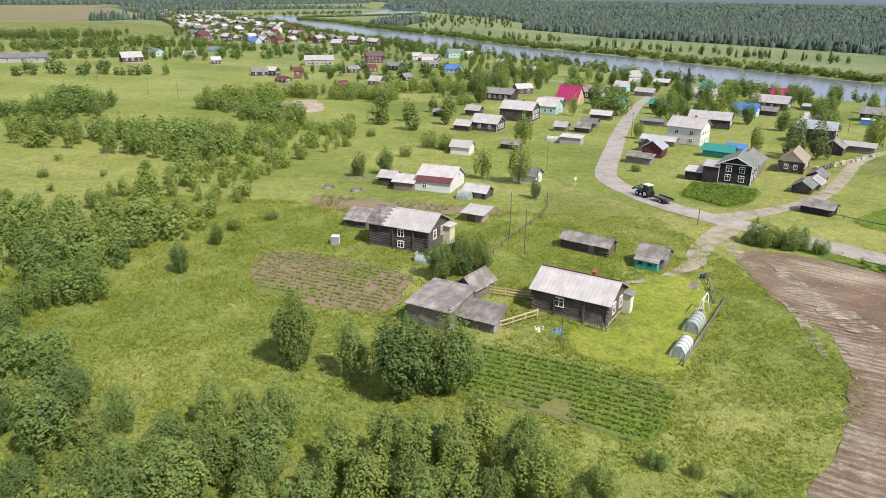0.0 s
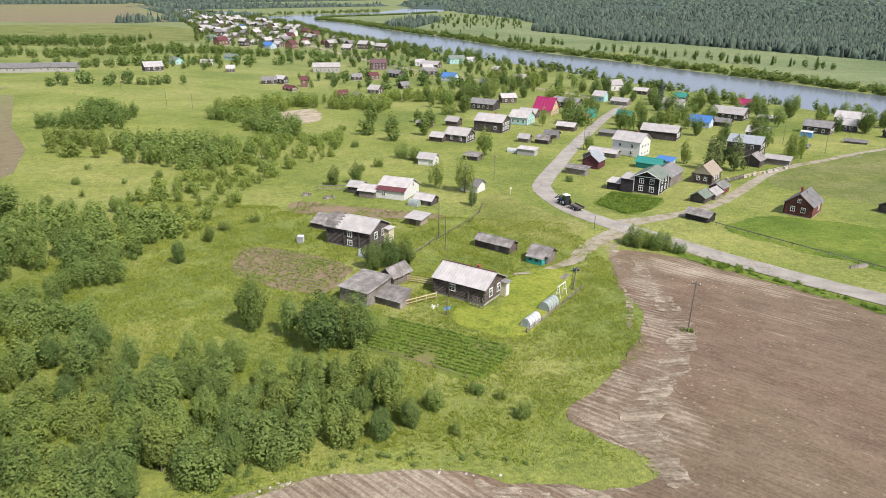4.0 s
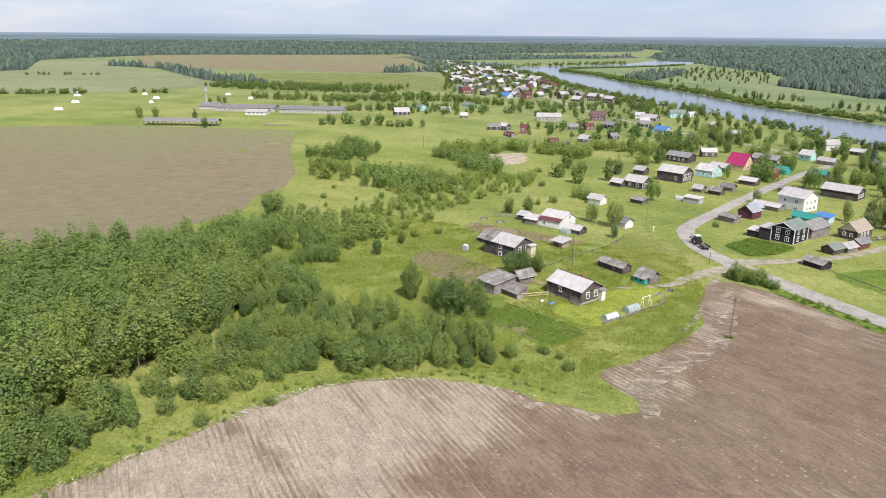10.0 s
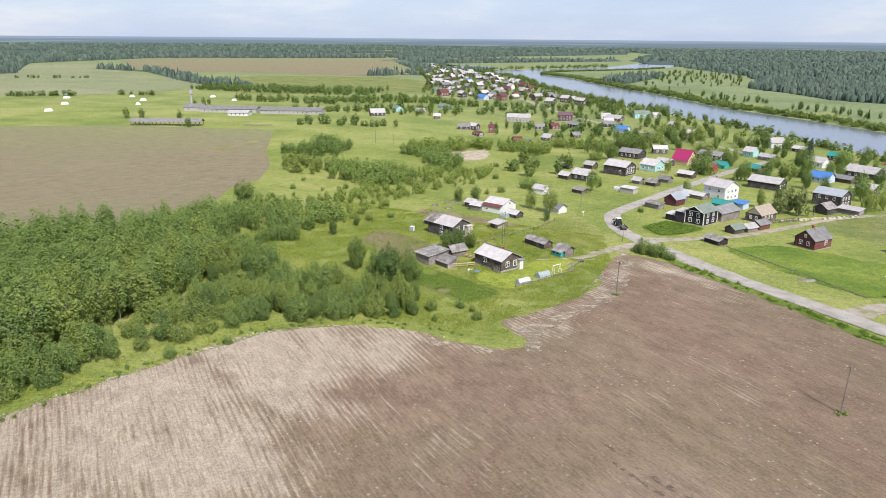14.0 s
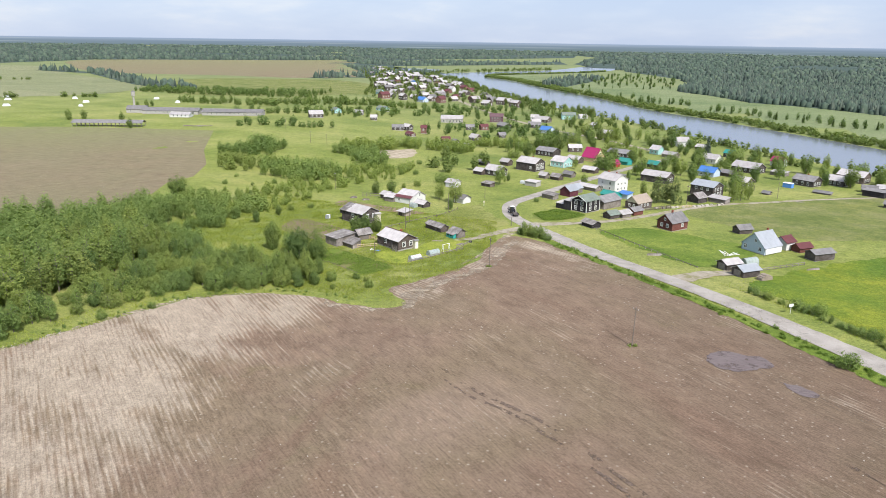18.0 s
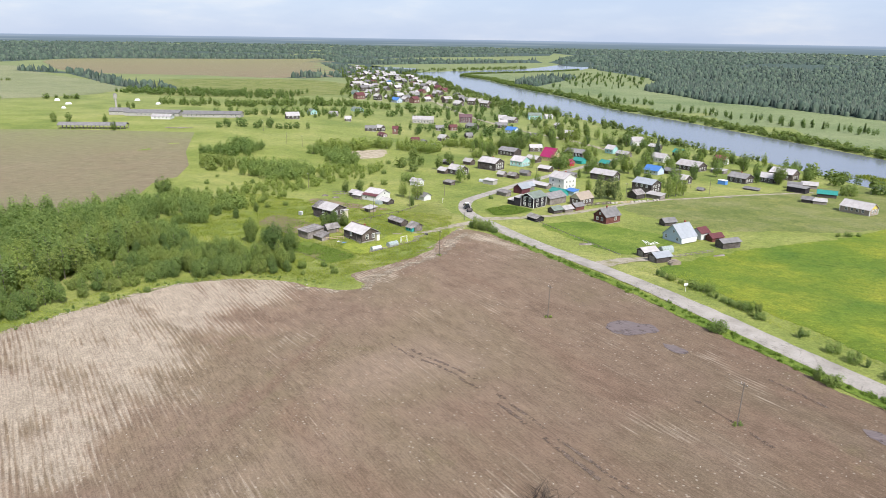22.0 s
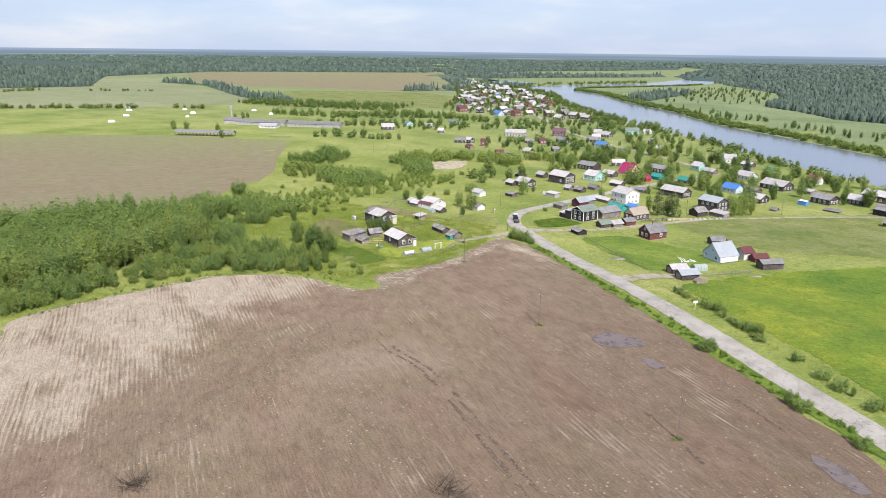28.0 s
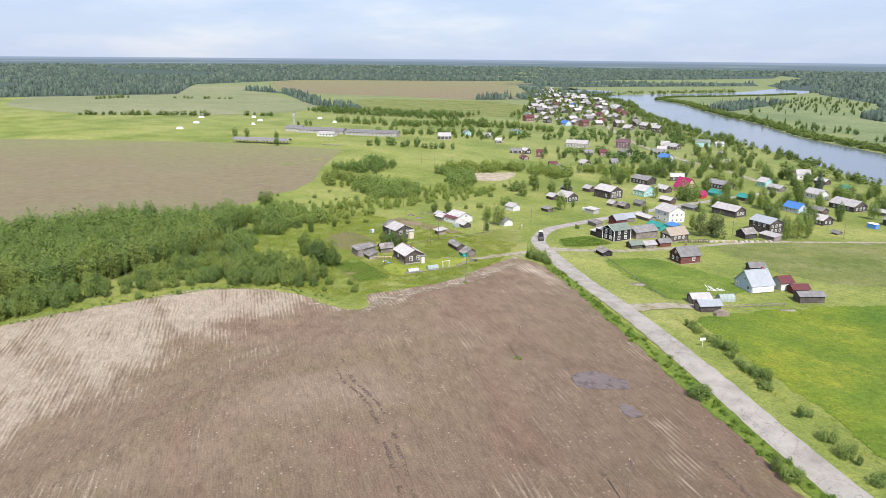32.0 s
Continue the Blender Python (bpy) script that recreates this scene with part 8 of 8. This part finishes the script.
# piles of dead branches, stacks and clutter
for x, y, s in ((98.6, -47.2, 2.2), (56.2, -67.2, 2.0), (101.9, -49.6, 1.5)):
    b = thing("brush_pile", x, y, 0, "dark pile of dead branches on the ploughed field", "brush pile")
    g = Geo()
    for _ in range(70):
        a, e = sr.uniform(0, 6.28), sr.uniform(0.1, 0.9)
        q = sr.uniform(0, 1.1) * s
        ln = sr.uniform(0.8, 1.9) * s
        p0 = (q * math.cos(a * 3), q * math.sin(a * 3), 0.1)
        g.tube(p0, (p0[0] + ln * math.cos(a) * math.cos(e), p0[1] + ln * math.sin(a) * math.cos(e), 0.1 + ln * math.sin(e)), 0.045, 0.012, 4)
    part("branch", g, M_BRUSH, b)
w = thing("wood_stack", 120.4, 82.6, 40, "stacked split firewood beside the garage", "wood stack")
for i in range(9):
    for j in range(5 - abs(i - 4) // 2):
        part("log", Geo().tube((-1.8 + i * 0.42, -0.9, 0.2 + j * 0.3), (-1.8 + i * 0.42, 0.9, 0.2 + j * 0.3), 0.2, 0.2, 7), M_BROWNROOF, w)
for x, y, yaw in ((92.5, 98.3, 20), (134.5, 98.4, 35)):
    b = thing("boat", x, y, yaw, "old overturned wooden boat lying in the grass", "boat")
    part("hull", Geo().hexa([(-2.2, -0.3, 0), (1.6, -0.6, 0), (2.5, 0, 0), (1.6, 0.6, 0), (-2.2, 0.3, 0)], [(-2.0, -0.15, 0.45), (1.4, -0.3, 0.55), (2.0, 0, 0.5), (1.4, 0.3, 0.55), (-2.0, 0.15, 0.45)]), M_PLANK, b)
    part("keel", Geo().box(-2.0, 1.8, -0.04, 0.04, 0.45, 0.6), M_PLANK, b)
for i in range(14):
    x, y = 92 + i * 1.9 + sr.uniform(-0.5, 0.5), 168.5 + i * 1.45 + sr.uniform(-0.8, 0.8)
    b = thing("stone_block", x, y, sr.uniform(0, 90), "pale block lying beside the lane", "block", "blocks beside the lane")
    s = sr.uniform(0.5, 0.9)
    part("block", Geo().hexa([(-s, -0.5, 0), (s, -0.5, 0), (s, 0.5, 0), (-s, 0.5, 0)], [(-s * 0.9, -0.42, 0.6), (s * 0.9, -0.42, 0.55), (s * 0.9, 0.42, 0.6), (-s * 0.9, 0.42, 0.6)]), M_STONE, b)
for x, y, m, lab in ((13.2, 76.2, M_TARP, "crumpled white sheet in the grass"), (15.2, 75.6, M_BLUETARP, "crumpled blue and white sheet in the grass"), (-6, -51, M_TARP, "white rubbish heap at the edge of the field")):
    b = thing("plastic_sheet", x, y, 20, lab, "sheet")
    for i in range(9):
        a, q, g = i * 2.4, 0.10 * i, Geo()
        stone(g, q * math.cos(a), q * math.sin(a), 0.02, sr.uniform(0.12, 0.24))
        part("fold", g, m, b)
for x, y in ((-16, 139.5), (-22, 141.5)):
    b = thing("compost_heap", x, y, 0, "low brown heap of earth and straw", "heap")
    for i in range(10):
        g = Geo()
        stone(g, sr.gauss(0, 0.7), sr.gauss(0, 0.5), 0.0, sr.uniform(0.4, 0.9))
        part("clod", g, M_BARK, b)
for x, y, yaw in ((148, 209, 20), (119.5, 101.5, 60), (113.5, 99.9, 10), (36.3, 90.2, 60)):
    b = thing("board_pile", x, y, yaw, "loose grey boards lying in the grass", "board pile")
    for i in range(5):
        part("board", Geo().box(-1.8 + 0.1 * i, 1.7 - 0.15 * i, -0.6 + i * 0.26, -0.4 + i * 0.26, 0.02, 0.1 + 0.03 * (i % 2)), M_PLANK, b)

# wires between the field poles
wire = thing("power_line", 0, 0, 0, "thin dark wire strung between the field poles", "wire", z=0)
ends = [(51.2, 65.7, 9.5), (90.0, 22.8, 10.7), (127.8, -16.7, 10.8)]
for a, b in zip(ends, ends[1:]):
    for off in (-0.45, 0.45):
        g = Geo()
        pts = [(a[0] + (b[0] - a[0]) * i / 10 + off * 0.7, a[1] + (b[1] - a[1]) * i / 10 + off * 0.7, a[2] + (b[2] - a[2]) * i / 10 - 1.6 * (i / 10) * (1 - i / 10)) for i in range(11)]
        part("wire", g.path(pts, 0.008, 4), M_IRON, wire)

# garden hose lying along the potato plot
hose = spline([(2.3, 62.2), (5.2, 60.6), (8.0, 59.6), (11.0, 58.1), (14.5, 56.2), (18.4, 53.7)], 0.6)
h = thing("garden_hose", 11.0, 58.1, 0, "grey garden hose strung along the potato plot", "hose")
g = Geo()
part("tube", g.path([(a.x - 11.0, a.y - 58.1, 0.35 + 0.05 * math.sin(a.x * 2)) for a in hose], 0.035), M_POLE, h)
part("end_post", Geo().tube((7.4, -4.4, 0), (7.4, -4.4, 0.9), 0.05, 0.05, 6), M_POLE, h)
# weeds left standing at the foot of the field poles
for x, y in ((51.0, 65.8), (89.8, 22.9), (127.6, -16.6)):
    for i in range(3):
        tree("bush", x + 0.6 * math.cos(i * 2.2 + x), y + 0.6 * math.sin(i * 2.2 + x), 0.5 + 0.15 * i, 1.3, "weeds at the field poles", "at the foot of a pole")

# a loose heap of white poles on the lawn of the pale house
w = thing("pole_heap", 113.0, 105.6, 20, "tangle of white poles on the lawn", "poles")
for i in range(12):
    a, e = i * 2.1, 0.1 + 0.12 * (i % 4)
    p0 = (0.9 * math.cos(i * 1.3), 0.7 * math.sin(i * 1.7), 0.1)
    part("white_pole", Geo().tube(p0, (p0[0] + 2.6 * math.cos(a) * math.cos(e), p0[1] + 2.6 * math.sin(a) * math.cos(e), 0.1 + 2.6 * math.sin(e)), 0.07, 0.07, 6), M_WHITE, w)
b = thing("barrel", 38.6, 93.0, 15, "dark barrel lying beside the track", "barrel")
part("drum", Geo().tube((-0.5, 0, 0.32), (0.5, 0, 0.32), 0.32, 0.32, 14), M_IRON, b)
part("rim", Geo().tube((-0.52, 0, 0.32), (-0.46, 0, 0.32), 0.34, 0.34, 14), M_BLUEPAINT, b)
